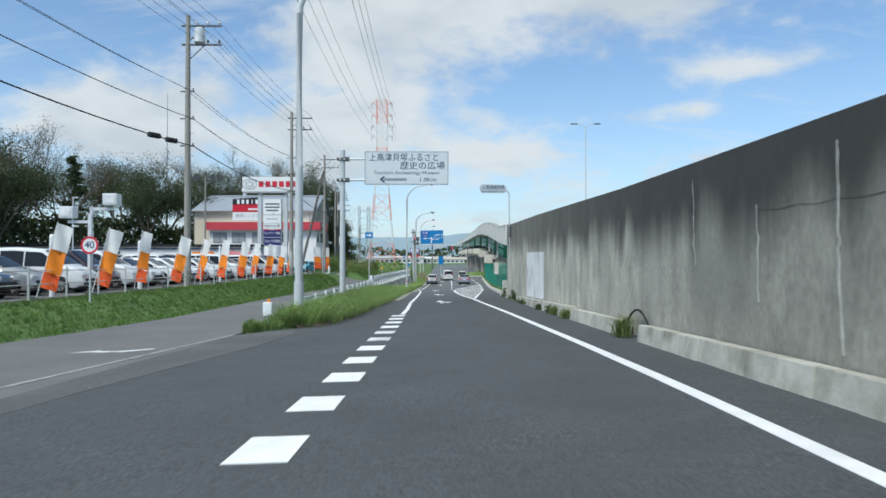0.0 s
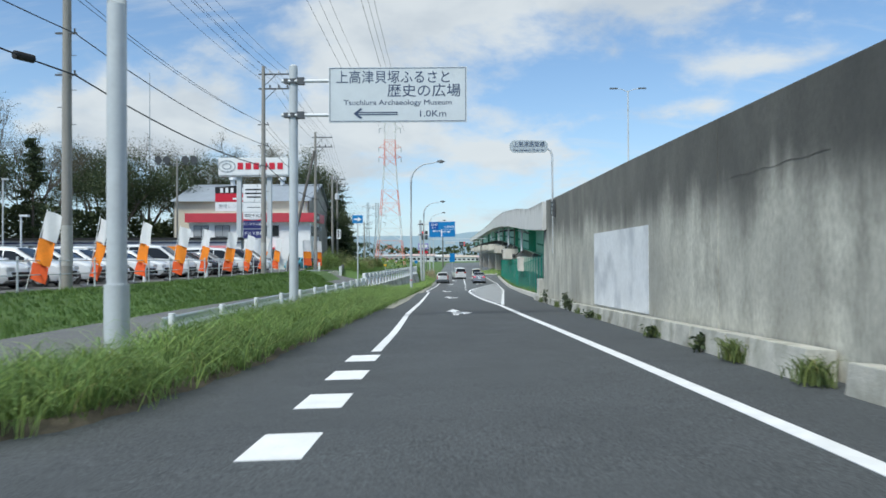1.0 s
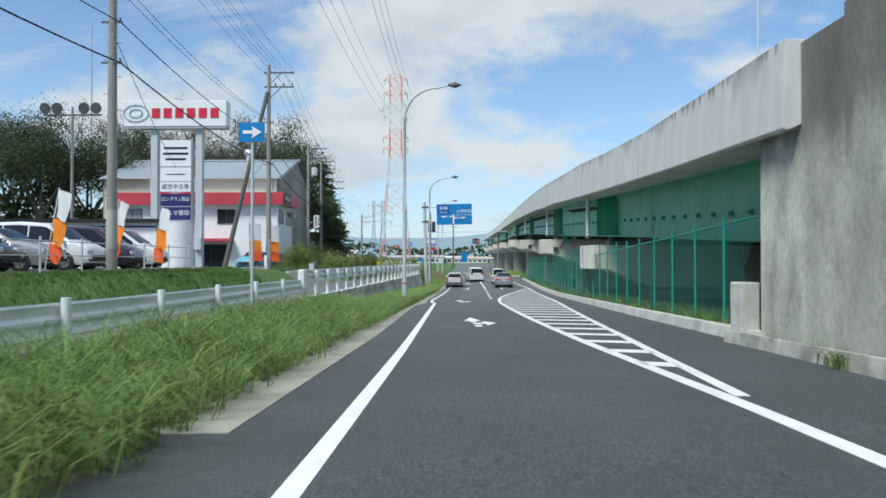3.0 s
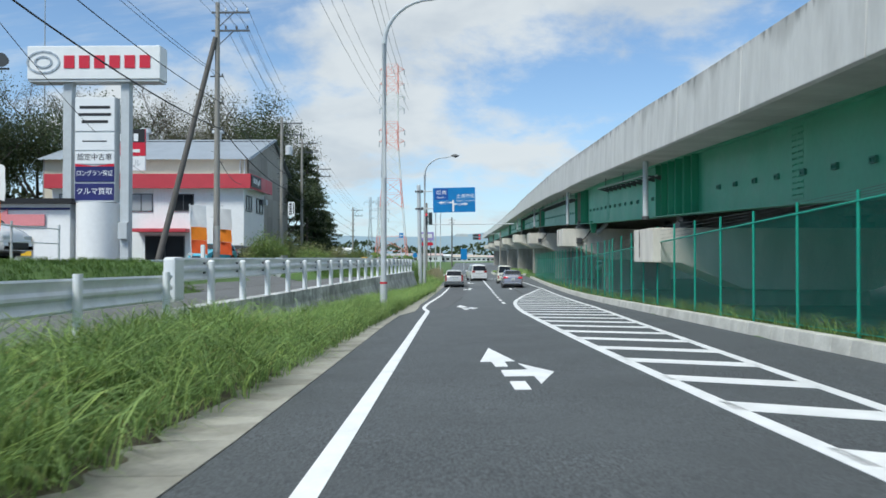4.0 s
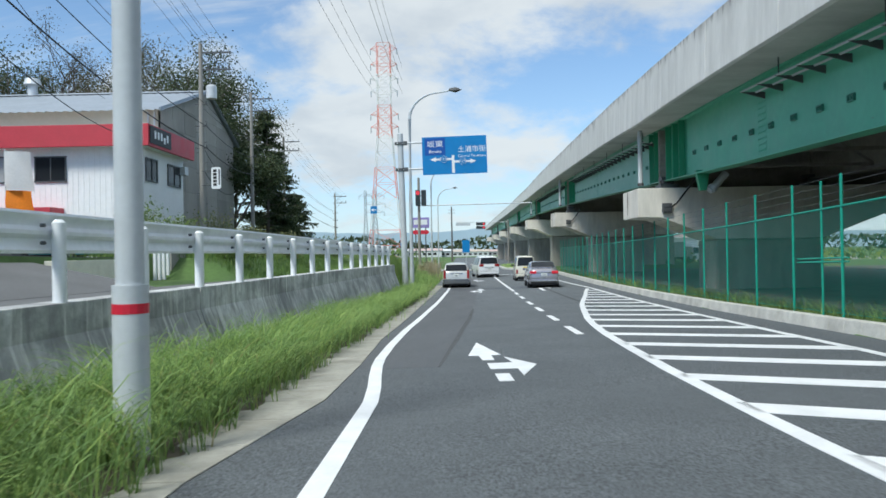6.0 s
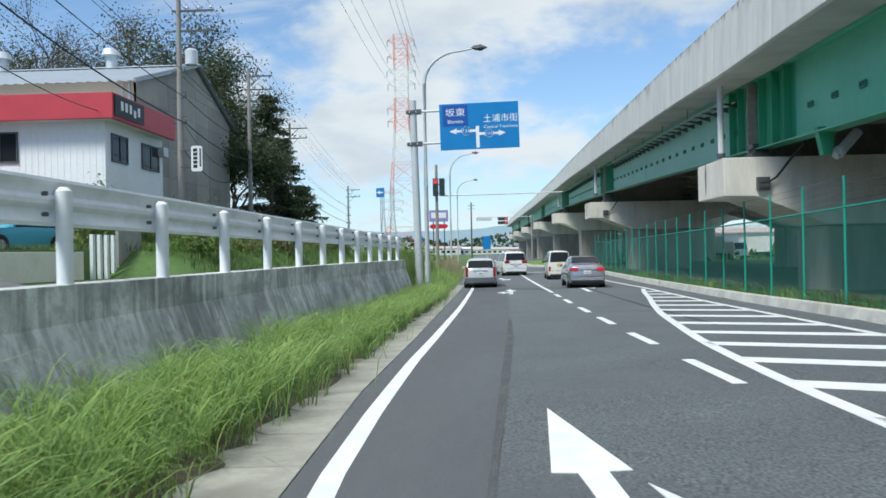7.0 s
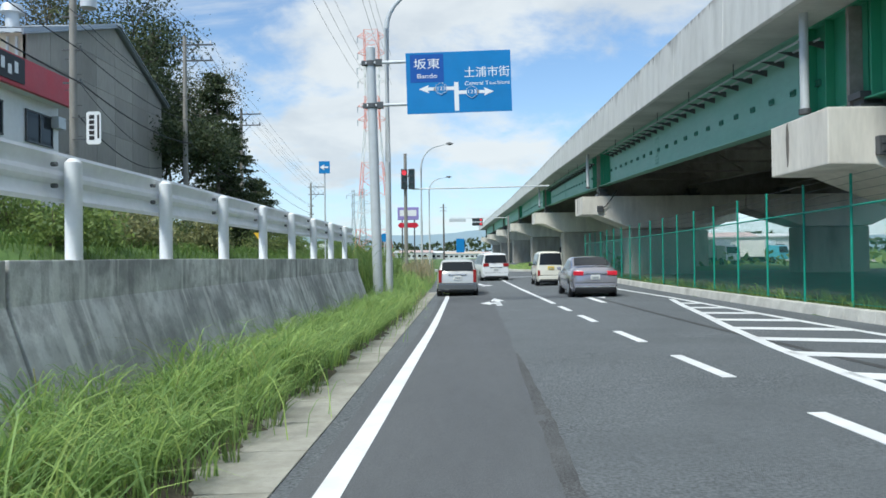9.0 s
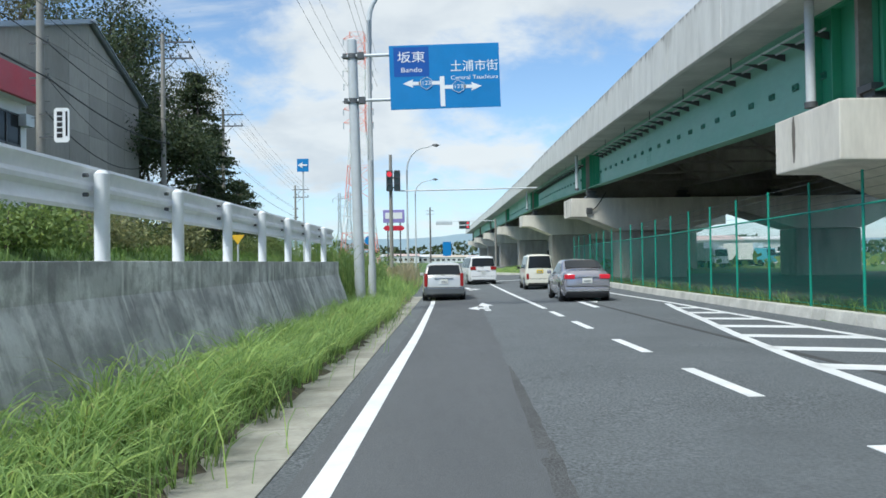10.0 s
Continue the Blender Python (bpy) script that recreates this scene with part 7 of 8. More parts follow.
# each shape: length, width, belt line, roof, profile of the top line from tail (0) to nose (1), rear glass span, windscreen span, side glass span
SHAPES = {
    "sedan": (4.45, 1.69, 0.92, 1.46, [(0, 0.55), (0.004, 0.92), (0.03, 1.06), (0.12, 1.10), (0.155, 1.13), (0.30, 1.42), (0.42, 1.465), (0.52, 1.455), (0.70, 1.02), (0.80, 0.96), (0.94, 0.82), (0.985, 0.68), (1, 0.45)], (0.165, 0.295), (0.535, 0.69), (0.20, 0.66)),
    "wagon": (4.25, 1.69, 0.94, 1.50, [(0, 0.50), (0.004, 0.88), (0.015, 1.00), (0.075, 1.40), (0.12, 1.48), (0.40, 1.52), (0.56, 1.48), (0.73, 1.05), (0.82, 0.98), (0.95, 0.84), (0.985, 0.68), (1, 0.45)], (0.019, 0.074), (0.575, 0.72), (0.10, 0.69)),
    "van": (4.7, 1.72, 1.02, 1.85, [(0, 0.50), (0.004, 0.95), (0.012, 1.08), (0.045, 1.72), (0.075, 1.82), (0.40, 1.86), (0.64, 1.78), (0.83, 1.14), (0.90, 1.04), (0.97, 0.86), (0.99, 0.68), (1, 0.45)], (0.016, 0.043), (0.655, 0.82), (0.07, 0.78)),
    "kei": (3.4, 1.475, 1.0, 1.78, [(0, 0.50), (0.004, 0.92), (0.010, 1.02), (0.035, 1.66), (0.07, 1.75), (0.40, 1.79), (0.66, 1.74), (0.85, 1.10), (0.93, 1.00), (0.975, 0.84), (0.99, 0.66), (1, 0.45)], (0.0115, 0.036), (0.675, 0.84), (0.07, 0.80)),
    "hatch": (4.0, 1.69, 0.93, 1.50, [(0, 0.50), (0.004, 0.90), (0.015, 1.02), (0.11, 1.42), (0.17, 1.48), (0.40, 1.51), (0.55, 1.47), (0.73, 1.05), (0.83, 0.97), (0.95, 0.82), (0.985, 0.68), (1, 0.45)], (0.028, 0.105), (0.565, 0.72), (0.12, 0.69)),
}


def build_car(name, shape, colour, label, at, rz, lit=False, plate=PLATE, group="", cat="car"):
    """A car with its nose along +y before turning: lofted body, glass on its surface, lamps, wheels."""
    L, W, belt, roof, prof, rear, wind, side = SHAPES[shape]
    us, zs = [p[0] for p in prof], [p[1] for p in prof]
    paint = CAR_MATS[colour]
    ob = thing(name, at, label, cat, group)
    ob.matrix_basis = pose(*at, 0, 0, rz)

    def top(u):
        return float(np.interp(u, us, zs))

    def wid(u):
        return W / 2 * min(1, 0.86 + 0.14 * min(1, min(u + 0.01, 1.01 - u) / 0.10) ** 0.6)

    def ring(u, out=0.0):
        """Half section from sill to middle of the roof: (x, z)."""
        zt, w = top(u), wid(u)
        b = min(belt, zt - 0.06)
        t = max(0, (zt - belt) / (roof - belt))
        wr = w * (0.95 - 0.17 * t)
        lo = 0.22 if 0.03 < u < 0.97 else 0.30
        return [(w * 0.93 + out, lo), (w + out, lo + 0.14), (w * 1.0 + out, 0.62 * b + 0.08), (w * 0.975 + out, b), (wr + out, zt - 0.07), (wr - 0.08, zt - 0.012 + out), (wr * 0.5, zt + 0.015 + out), (0, zt + 0.02 + out)]

    stations = sorted(set(us + spaced(0.02, 0.98, 0.045)))
    mb = MB()
    n = 15
    for u in stations:
        r = ring(u)
        full = r + [(-x, z) for x, z in reversed(r[:-1])]
        mb.v += [(x, (u - 0.5) * L, z) for x, z in full]
    for k in range(len(stations) - 1):
        for i in range(n - 1):
            a = k * n + i
            mb.f.append((a, a + 1, a + n + 1, a + n))
        mb.f.append((k * n + n - 1, k * n, (k + 1) * n, (k + 1) * n + n - 1))
    mb.f.append(tuple(range(n)))
    mb.f.append(tuple(range((len(stations) - 1) * n, len(stations) * n)))
    body = part("body", mb, paint, ob, smooth=True)

    def glass(nm, span, frac):
        g = MB()
        uu = spaced(span[0], span[1], (span[1] - span[0]) / 5)
        rows = []
        for u in uu:
            r = ring(u, 0.012)
            e = r[5][0] * frac
            rows.append([(x, (u - 0.5) * L + (-0.012 if span[0] < 0.4 else 0.012), (r[7][1] if abs(x) < e * 0.6 else r[6][1] - 0.008)) for x in (-e, -e * 0.5, 0, e * 0.5, e)])
        for row in rows:
            g.v += row
        for k in range(len(rows) - 1):
            for i in range(4):
                a = k * 5 + i
                g.f.append((a, a + 1, a + 6, a + 5))
        return part(nm, g, GLASS_DK, ob, smooth=True)

    glass("rear_window", rear, 1.07 if shape in ("van", "kei") else 1.02 if shape == "wagon" else 0.98)
    glass("windscreen", wind, 0.95)
    for s in (-1, 1):
        cuts = [side[0], side[0] + (side[1] - side[0]) * 0.30, side[0] + (side[1] - side[0]) * 0.60, side[1]]
        for a, b in zip(cuts[:-1], cuts[1:]):
            g = MB()
            uu = spaced(a + 0.006, b - 0.006, 0.03)
            for u in uu:
                r = ring(u, 0.006)
                (xb, zb), (xt, zt) = r[3], r[4]
                zhi = max(zb + 0.03, zt - 0.05)
                f0, f1 = 0.10, max(0.12, min(0.92, (zhi - zb) / max(0.01, zt - zb)))
                for f in (f0, f1):
                    g.v.append((s * (xb + (xt - xb) * f + 0.004), (u - 0.5) * L, zb + (zt - zb) * f))
            for k in range(len(uu) - 1):
                q = 2 * k
                g.f.append((q, q + 1, q + 3, q + 2))
            part("side_window", g, GLASS_DK, ob)
        part("side_mirror", MB().box((s * (W / 2 + 0.07), (wind[1] - 0.5 - 0.02) * L, belt + 0.08), (0.16, 0.10, 0.13)), paint if colour != "cream" else TRIM, ob, bevel=0.03)
        tall = shape in ("van", "kei", "wagon", "hatch")
        tw, th, tz = (0.13, 0.52, belt - 0.10) if tall else (0.36, 0.15, belt - 0.04)
        if shape == "van":
            tw, th, tz = 0.34, 0.20, belt + 0.04
        if shape == "kei":
            tw, th, tz = 0.12, 0.30, 0.66
        tl = part("tail_light", MB().box((s * (wid(0.02) - tw / 2 - 0.01), -L / 2 + 0.03, tz), (tw, 0.10, th)), TAIL_LIT if lit else TAIL, ob, bevel=0.025)
        part("head_light", MB().box((s * (wid(0.97) - 0.24), L / 2 - 0.11, 0.70), (0.42, 0.16, 0.15)), HEADL, ob, bevel=0.04)
        part("reflector", MB().box((s * (wid(0.02) - 0.20), -L / 2 + 0.005, 0.38), (0.16, 0.03, 0.045)), TAIL, ob)
    if shape == "sedan":
        part("brightwork", MB().box((0, -L / 2 - 0.012, 0.87), (W * 0.52, 0.03, 0.035)), CHROME, ob, "chrome strip between the tail lamps", bevel=0.008)
        part("brightwork", MB().box((0, -L / 2 - 0.036, 0.40), (W * 0.84, 0.02, 0.05)), CHROME, ob, "chrome strip across the bumper", bevel=0.008)
        part("bumper_skirt", MB().box((0, -L / 2 + 0.05, 0.325), (W * 0.86, 0.17, 0.11)), TRIM, ob, bevel=0.02)
    if shape == "wagon":
        part("bumper_cover", MB().box((0, -L / 2 + 0.045, 0.40), (W * 0.96, 0.19, 0.28)), CAR_MATS["grey"], ob, "dark grey lower bumper", bevel=0.05)
    part("rear_bumper", MB().box((0, -L / 2 + 0.06, 0.40), (W * 0.88, 0.18, 0.26)), paint, ob, bevel=0.06)
    part("bumper_skirt", MB().box((0, -L / 2 + 0.09, 0.25), (W * 0.82, 0.16, 0.10)), TRIM, ob, bevel=0.02)
    part("tailgate_seam", MB().box((0, -L / 2 - 0.027, 0.545), (W * 0.86, 0.02, 0.014)), TRIM, ob)
    part("bumper_trim", MB().box((0, -L / 2 - 0.032, 0.315), (W * 0.78, 0.02, 0.045)), TRIM, ob)
    part("front_grille", MB().box((0, L / 2 - 0.045, 0.47), (W * 0.62, 0.10, 0.24)), TRIM, ob, bevel=0.03)
    part("number_plate", MB().box((0, -L / 2 - 0.012 if shape != "sedan" else -L / 2 - 0.005, {"sedan": 0.74, "kei": 0.925}.get(shape, 0.78)), (0.33, 0.02, 0.165)), plate, ob)
    part("plate_mark", MB().box((0, -L / 2 - 0.026, {"sedan": 0.725, "kei": 0.91}.get(shape, 0.765)), (0.24, 0.006, 0.06)), LOGO_G, ob)
    if shape not in ("sedan", "kei"):
        part("garnish", MB().box((0, -L / 2 + 0.0, 0.90), (0.75, 0.04, 0.045)), CHROME, ob, bevel=0.01)
    if lit:
        part("high_brake_light", MB().box((0, (rear[1] - 0.5) * L - 0.10, top(rear[1]) - 0.09), (0.28, 0.03, 0.035)), TAIL_LIT, ob)
    part("exhaust_shade", MB().box((0, 0, 0.20), (W * 0.8, L * 0.86, 0.12)), TRIM, ob)
    for s in (-1, 1):
        for u in (0.19, 0.81):
            yy = (u - 0.5) * L
            part("wheel_arch", MB().cyl((s * (W / 2 - 0.10), yy, 0.33), (s * (W / 2 + 0.004), yy, 0.33), 0.365, n=20), TRIM, ob, smooth=True)
            wh = part("wheel", MB().cyl((s * (W / 2 - 0.20), yy, 0.31), (s * (W / 2 + 0.012), yy, 0.31), 0.31, n=22), TYRE, ob, smooth=True, bevel=0.02)
            rm = MB().cyl((s * (W / 2 + 0.012), yy, 0.31), (s * (W / 2 + 0.022), yy, 0.31), 0.20, n=18)
            part("rim", rm, RIM, wh, smooth=True)
            sp_ = MB()
            for k in range(5):
                a = 2 * math.pi * k / 5
                sp_.bar((s * (W / 2 + 0.028), yy, 0.31), (s * (W / 2 + 0.028), yy + 0.18 * math.cos(a), 0.31 + 0.18 * math.sin(a)), 0.014, 0.05)
            part("spokes", sp_, CHROME, wh)
    if shape in ("wagon", "van", "hatch", "kei"):
        part("wiper", MB().bar((0, -L / 2 + 0.02, belt + 0.12), (-0.3, -L / 2 + 0.05, belt + 0.22), 0.02, 0.02), TRIM, ob)
    return ob


def on_road(x, y, dy=0):
    return (x, y, gz(x, y) + 0.0)


build_car("estate_car", "wagon", "pale", "pale silver estate car waiting behind the stop line", on_road(-1.30, 116.1), 0)
build_car("saloon_car", "sedan", "smoky", "smoky silver saloon car with its brake lights on", on_road(3.62, 112.2), -1.5, lit=True)
build_car("small_van", "kei", "cream", "cream boxy small van waiting in the outer lane", on_road(3.65, 123.6), -1, plate=PLATE_Y)
build_car("people_carrier", "van", "white", "white people carrier waiting at the stop line", on_road(1.15, 134.6), 7).scale = (1.08, 1.0, 1.0)
LOT_CARS = [("van", "white"), ("hatch", "white"), ("van", "white"), ("wagon", "white"), ("hatch", "white"), ("van", "purple"), ("sedan", "black"), ("hatch", "white"), ("van", "white"), ("wagon", "silver")]
WORDS = {"van": "people carrier", "hatch": "hatchback", "wagon": "estate car", "sedan": "saloon car"}
SHADE = {"white": "white", "silver": "silver", "grey": "dark grey", "purple": "dark purple", "black": "black"}
protos = {}
rng = random.Random(11)
for i in range(20):
    sh, col = LOT_CARS[(i * 3 + i // 10) % 10]
    y = 19.5 + 2.75 * i
    x = -16.9 + rng.uniform(-0.25, 0.25)
    m = pose(x, y, lotz(y) + 0.03, 0, 0, -90 + rng.uniform(-3, 3))
    if (sh, col) not in protos:
        ob = build_car("parked_car", sh, col, "%s %s for sale, nose to the road" % (SHADE[col], WORDS[sh]), (0, 0, 0), 0, group="cars on the lot")
        ob.matrix_basis = m
        protos[(sh, col)] = ob
    else:
        copy_thing(protos[(sh, col)], m)
for i in range(15):
    sh, col = LOT_CARS[(i * 7 + 1) % 10]
    y = 26.0 + 3.0 * i
    if (sh, col) in protos:
        copy_thing(protos[(sh, col)], pose(-24.5, y, lotz(y) + 0.03, 0, 0, 90 + rng.uniform(-3, 3)))
build_car("parked_car", "wagon", "blue", "light blue estate car parked by the office", (-18.9, 103.0, lotz(103.0) + 0.03), 168, group="cars on the lot")
build_car("parked_car", "hatch", "black", "black hatchback parked by the office", (-18.7, 108.2, lotz(108.2) + 0.03), 176, group="cars on the lot")


# ---- grass ----
def blades(name, pts, height, width, lean, material, label, seed, tuft=0.0, toward=None):
    """Thousands of bent blades as one object. pts: array of x, y, z."""
    r = np.random.default_rng(seed)
    n = len(pts)
    a = r.uniform(0, 2 * np.pi, n)
    h = height * r.uniform(0.45, 1.15, n)
    if tuft:      # blades drawn together into tufts, each with a height and a bend of its own
        cell = np.floor(pts[:, :2] / tuft + r.uniform(0, 1, 2))
        key = (cell[:, 0] * 7919 + cell[:, 1] * 104729).astype(np.int64) % 4096
        tab = r.uniform(0, 1, (4096, 4))[key]
        mid = (cell + 0.2 + 0.6 * tab[:, :2]) * tuft
        pts = pts.copy()
        pts[:, :2] += (mid - pts[:, :2]) * (r.uniform(0.1, 0.75, n))[:, None]
        h = h * (0.55 + 0.75 * tab[:, 2])
        away = np.arctan2(pts[:, 1] - mid[:, 1], pts[:, 0] - mid[:, 0])
        a = np.where(r.uniform(0, 1, n) < 0.55, away + r.normal(0, 0.6, n), 2 * np.pi * tab[:, 3] + r.normal(0, 0.5, n))
    if toward is not None:      # most blades hang over to one side
        a = np.where(r.uniform(0, 1, n) < 0.6, toward + r.normal(0, 0.8, n), a)
    w = width * r.uniform(0.6, 1.3, n)
    ln = lean * r.uniform(0.2, 1.2, n) * h
    d = np.stack([np.cos(a), np.sin(a), np.zeros(n)], 1)
    b = r.uniform(0, 2 * np.pi, n)
    e = np.stack([np.cos(b), np.sin(b), np.zeros(n)], 1)
    v = np.zeros((n, 9, 3))
    for k, (t, ww) in enumerate(((0.0, 1.0), (0.4, 0.95), (0.7, 0.75), (0.9, 0.45))):
        c = pts + d * (ln * t ** 2.2)[:, None]
        c[:, 2] += h * (t - 0.34 * lean * t ** 4)
        v[:, 2 * k] = c - e * (w * ww / 2)[:, None]
        v[:, 2 * k + 1] = c + e * (w * ww / 2)[:, None]
    c = pts + d * (ln * 1.10)[:, None]
    c[:, 2] += h * (1.02 - 0.46 * lean)
    v[:, 8] = c
    base = np.arange(n)[:, None] * 9
    quads = np.concatenate([base + np.array([[0, 1, 3, 2]]), base + np.array([[2, 3, 5, 4]]), base + np.array([[4, 5, 7, 6]])], 1).reshape(-1, 4)
    tris = base + np.array([[6, 7, 8]])
    me = bpy.data.meshes.new(name)
    me.vertices.add(n * 9)
    me.vertices.foreach_set("co", v.reshape(-1))
    loops = np.concatenate([quads.reshape(-1), tris.reshape(-1)])
    me.loops.add(len(loops))
    me.loops.foreach_set("vertex_index", loops.astype(np.int32))
    me.polygons.add(len(quads) + len(tris))
    starts = np.concatenate([np.arange(len(quads)) * 4, len(quads) * 4 + np.arange(len(tris)) * 3])
    me.polygons.foreach_set("loop_start", starts.astype(np.int32))
    me.update(calc_edges=True)
    me.validate()
    ob = new(name, me)
    me.materials.append(material)
    return tagged(ob, label, "grass", kind="stuff")


def scatter(seed, n, ya, yb, left, right, clump=0.0):
    r = np.random.default_rng(seed)
    out = []
    ys_ = r.uniform(ya, yb, n)
    us_ = r.uniform(0, 1, n)
    for y, u in zip(ys_, us_):
        xl, xr = left(y), right(y)
        x = xl + (xr - xl) * u
        if clump and noise.noise((x * 1.3, y * 1.3, seed)) + r.uniform(-0.5, 0.5) < clump:
            continue
        out.append((x, y, land(x, y) - 0.02))
    return np.array(out)


blades("verge_grass", scatter(1, 24000, 19, 43, lambda y: low_x(y) + 0.42, lambda y: verge_x(y) + 0.05, -0.4), 0.74, 0.013, 1.15, VERGE, "tall unmown green grass on the verge", 1, 0.45, -0.6)
blades("verge_grass", scatter(14, 5200, 19, 43, lambda y: low_x(y) + 0.55, lambda y: verge_x(y) - 0.05, -0.4), 0.80, 0.012, 1.2, GRASS, "paler seeding blades over the verge grass", 14, 0.6, -0.3)
blades("verge_grass", scatter(7, 9000, 42.5, 62, lambda y: low_x(y) + 0.5, lambda y: verge_x(y) + 0.05, -0.4), 0.72, 0.013, 1.2, GRASS, "tall bright green grass on the verge", 7, 0.40, -0.5)
blades("verge_grass", scatter(9, 18000, 42.5, 62, lambda y: low_x(y) + 0.4, lambda y: verge_x(y) + 0.05, -0.4), 0.70, 0.013, 1.15, VERGE, "darker undergrowth of grass on the verge", 9, 0.5, -0.8)
blades("verge_grass", scatter(15, 13000, 62, 80, lambda y: rwall_x(y) + 0.5, lambda y: verge_x(y) + 0.02, -0.3), 0.60, 0.012, 1.0, VERGE, "dark green grass below the start of the retaining wall", 15, 0.4, -0.6)
blades("verge_grass", scatter(16, 4500, 62, 74, lambda y: rwall_x(y) + 0.55, lambda y: verge_x(y) + 0.0, -0.45), 0.64, 0.0125, 0.85, GRASS, "paler blades below the start of the retaining wall", 16, 0.36, -0.5)
blades("verge_grass", scatter(2, 33000, 74, 106, lambda y: rwall_x(y) + 0.55, lambda y: verge_x(y) + 0.0, -0.45), 0.66, 0.0125, 0.80, GRASS, "tall arching green grass at the retaining wall's foot", 2, 0.36, -0.5)
blades("verge_grass", scatter(13, 1500, 62, 106, lambda y: rwall_x(y) + 0.5, lambda y: verge_x(y) - 0.1, -0.2), 0.95, 0.010, 1.1, GRASS, "long single blades rising over the grass", 13, 0.9, 0.0)
blades("verge_grass", scatter(10, 20000, 62, 106, lambda y: rwall_x(y) + 0.45, lambda y: verge_x(y) + 0.02, -0.2), 0.48, 0.011, 0.9, VERGE, "darker blades among the grass at the retaining wall's foot", 10, 0.55)
blades("verge_grass", scatter(3, 9000, 104, 140, lambda y: -7.5, lambda y: verge_x(y) + 0.1, -0.4), 0.75, 0.022, 0.7, GRASS, "tall green grass on the verge towards the junction", 3)
blades("bank_grass", scatter(4, 60000, 6, 76, lambda y: bank_x(y) - 0.3, lambda y: side_l(y) - 0.1, -0.6), 0.20, 0.016, 1.0, LAWN, "soft green grass on the bank below the lot", 4, 0.45)
blades("bank_grass", scatter(5, 16000, 99.6, 135, lambda y: -17.5, lambda y: side_l(y) - 0.1, -0.3), 0.45, 0.03, 0.7, LAWN, "rough grass on the slope before the building", 5)
blades("fence_grass", scatter(6, 15000, 52, 140, lambda y: kerb_x(y) + 0.30, lambda y: kerb_x(y) + 1.4, -0.1), 0.34, 0.012, 0.8, WEED, "rough grass along the kerb under the fence", 6, 0.3)
blades("fence_grass", scatter(26, 6500, 52, 120, lambda y: kerb_x(y) + 0.28, lambda y: kerb_x(y) + 1.0, 0.1), 0.40, 0.012, 0.85, GRASS, "brighter tufts of grass leaning over the kerb", 26, 0.35, 3.1)
blades("nose_grass", scatter(8, 5000, 17.4, 24, lambda y: side_r(y) + 0.05, lambda y: verge_x(y) + 0.02, -0.5), 0.34, 0.013, 0.8, VERGE, "dense grass on the rounded nose of the verge", 8, 0.3)

CORNER = [(4.3, 160.5), (4.7, 158.6), (5.7, 156.9), (7.4, 156.2), (9.5, 156.1), (9.5, 176.0), (4.6, 176.0)]
isl = thing("corner_island", (0, 0, 0), "grassy corner with a pale kerb past the junction", "traffic island", kind="structure")
part("kerb_edge", MB().prism([(x, y) for x, y in CORNER], -3.3, gz(6, 158) + 0.16, axis="z"), KERB, isl, bevel=0.03)
blades("corner_grass", np.array([(x, y, gz(6, 158) + 0.14) for x, y, _ in scatter(41, 2600, 157.0, 175, lambda y: lerp(y, (157, 160.5), (5.9, 4.6)), lambda y: 9.4)]), 0.75, 0.03, 0.8, GRASS, "tall grass on the corner past the junction", 41, 0.5)
REED = leaf_mat("dry_reed", (0.42, 0.38, 0.26), trans=0.3, lo=0.8, hi=1.2)
blades("reeds", scatter(42, 900, 124, 137, lambda y: -4.6, lambda y: -3.1), 1.55, 0.025, 0.5, REED, "pale dry reeds standing in the verge", 42, 0.7)

# weeds in the joints at the wall's foot
r_ = np.random.default_rng(21)
for y, hgt, n in ((14.4, 0.50, 190), (21.2, 0.34, 160), (23.3, 0.36, 220), (27.4, 0.22, 70), (33.0, 0.2, 50), (36.5, 0.22, 60), (41.6, 0.3, 90), (47.5, 0.3, 80)):
    pts = np.stack([barrier_x(y) + r_.normal(0.0, 0.08, n), y + r_.normal(0, 0.14, n), np.full(n, gz(3.7, y) + 0.02)], 1)
    blades("weed_clump", pts, hgt, 0.018, 0.8, WEED, "clump of weeds growing at the wall's foot", int(y * 10))


# ---- trees and shrubs ----
def leaf_cloud(pts, size, r):
    """Small folded leaf cards round given points."""
    n = len(pts)
    d1 = r.normal(size=(n, 3))
    d1 /= np.linalg.norm(d1, axis=1)[:, None]
    d2 = np.cross(d1, r.normal(size=(n, 3)))
    d2 /= np.linalg.norm(d2, axis=1)[:, None] + 1e-6
    s = size * r.uniform(0.5, 1.3, n)[:, None]
    v = np.stack([pts - d1 * s, pts + d2 * s * 0.55, pts + d1 * s, pts - d2 * s * 0.55], 1)
    return v.reshape(-1, 3)


def leaf_part(name, pts, size, material, parent, seed, label=""):
    r = np.random.default_rng(seed)
    v = leaf_cloud(np.array(pts), size, r)
    n = len(pts)
    me = bpy.data.meshes.new(name)
    me.vertices.add(n * 4)
    me.vertices.foreach_set("co", v.reshape(-1))
    me.loops.add(n * 4)
    me.loops.foreach_set("vertex_index", np.arange(n * 4, dtype=np.int32))
    me.polygons.add(n)
    me.polygons.foreach_set("loop_start", np.arange(n, dtype=np.int32) * 4)
    me.update(calc_edges=True)
    ob = new(name, me)
    me.materials.append(material)
    if parent is not None:
        ob.parent = parent
    if label:
        ob["label"] = label
    return ob


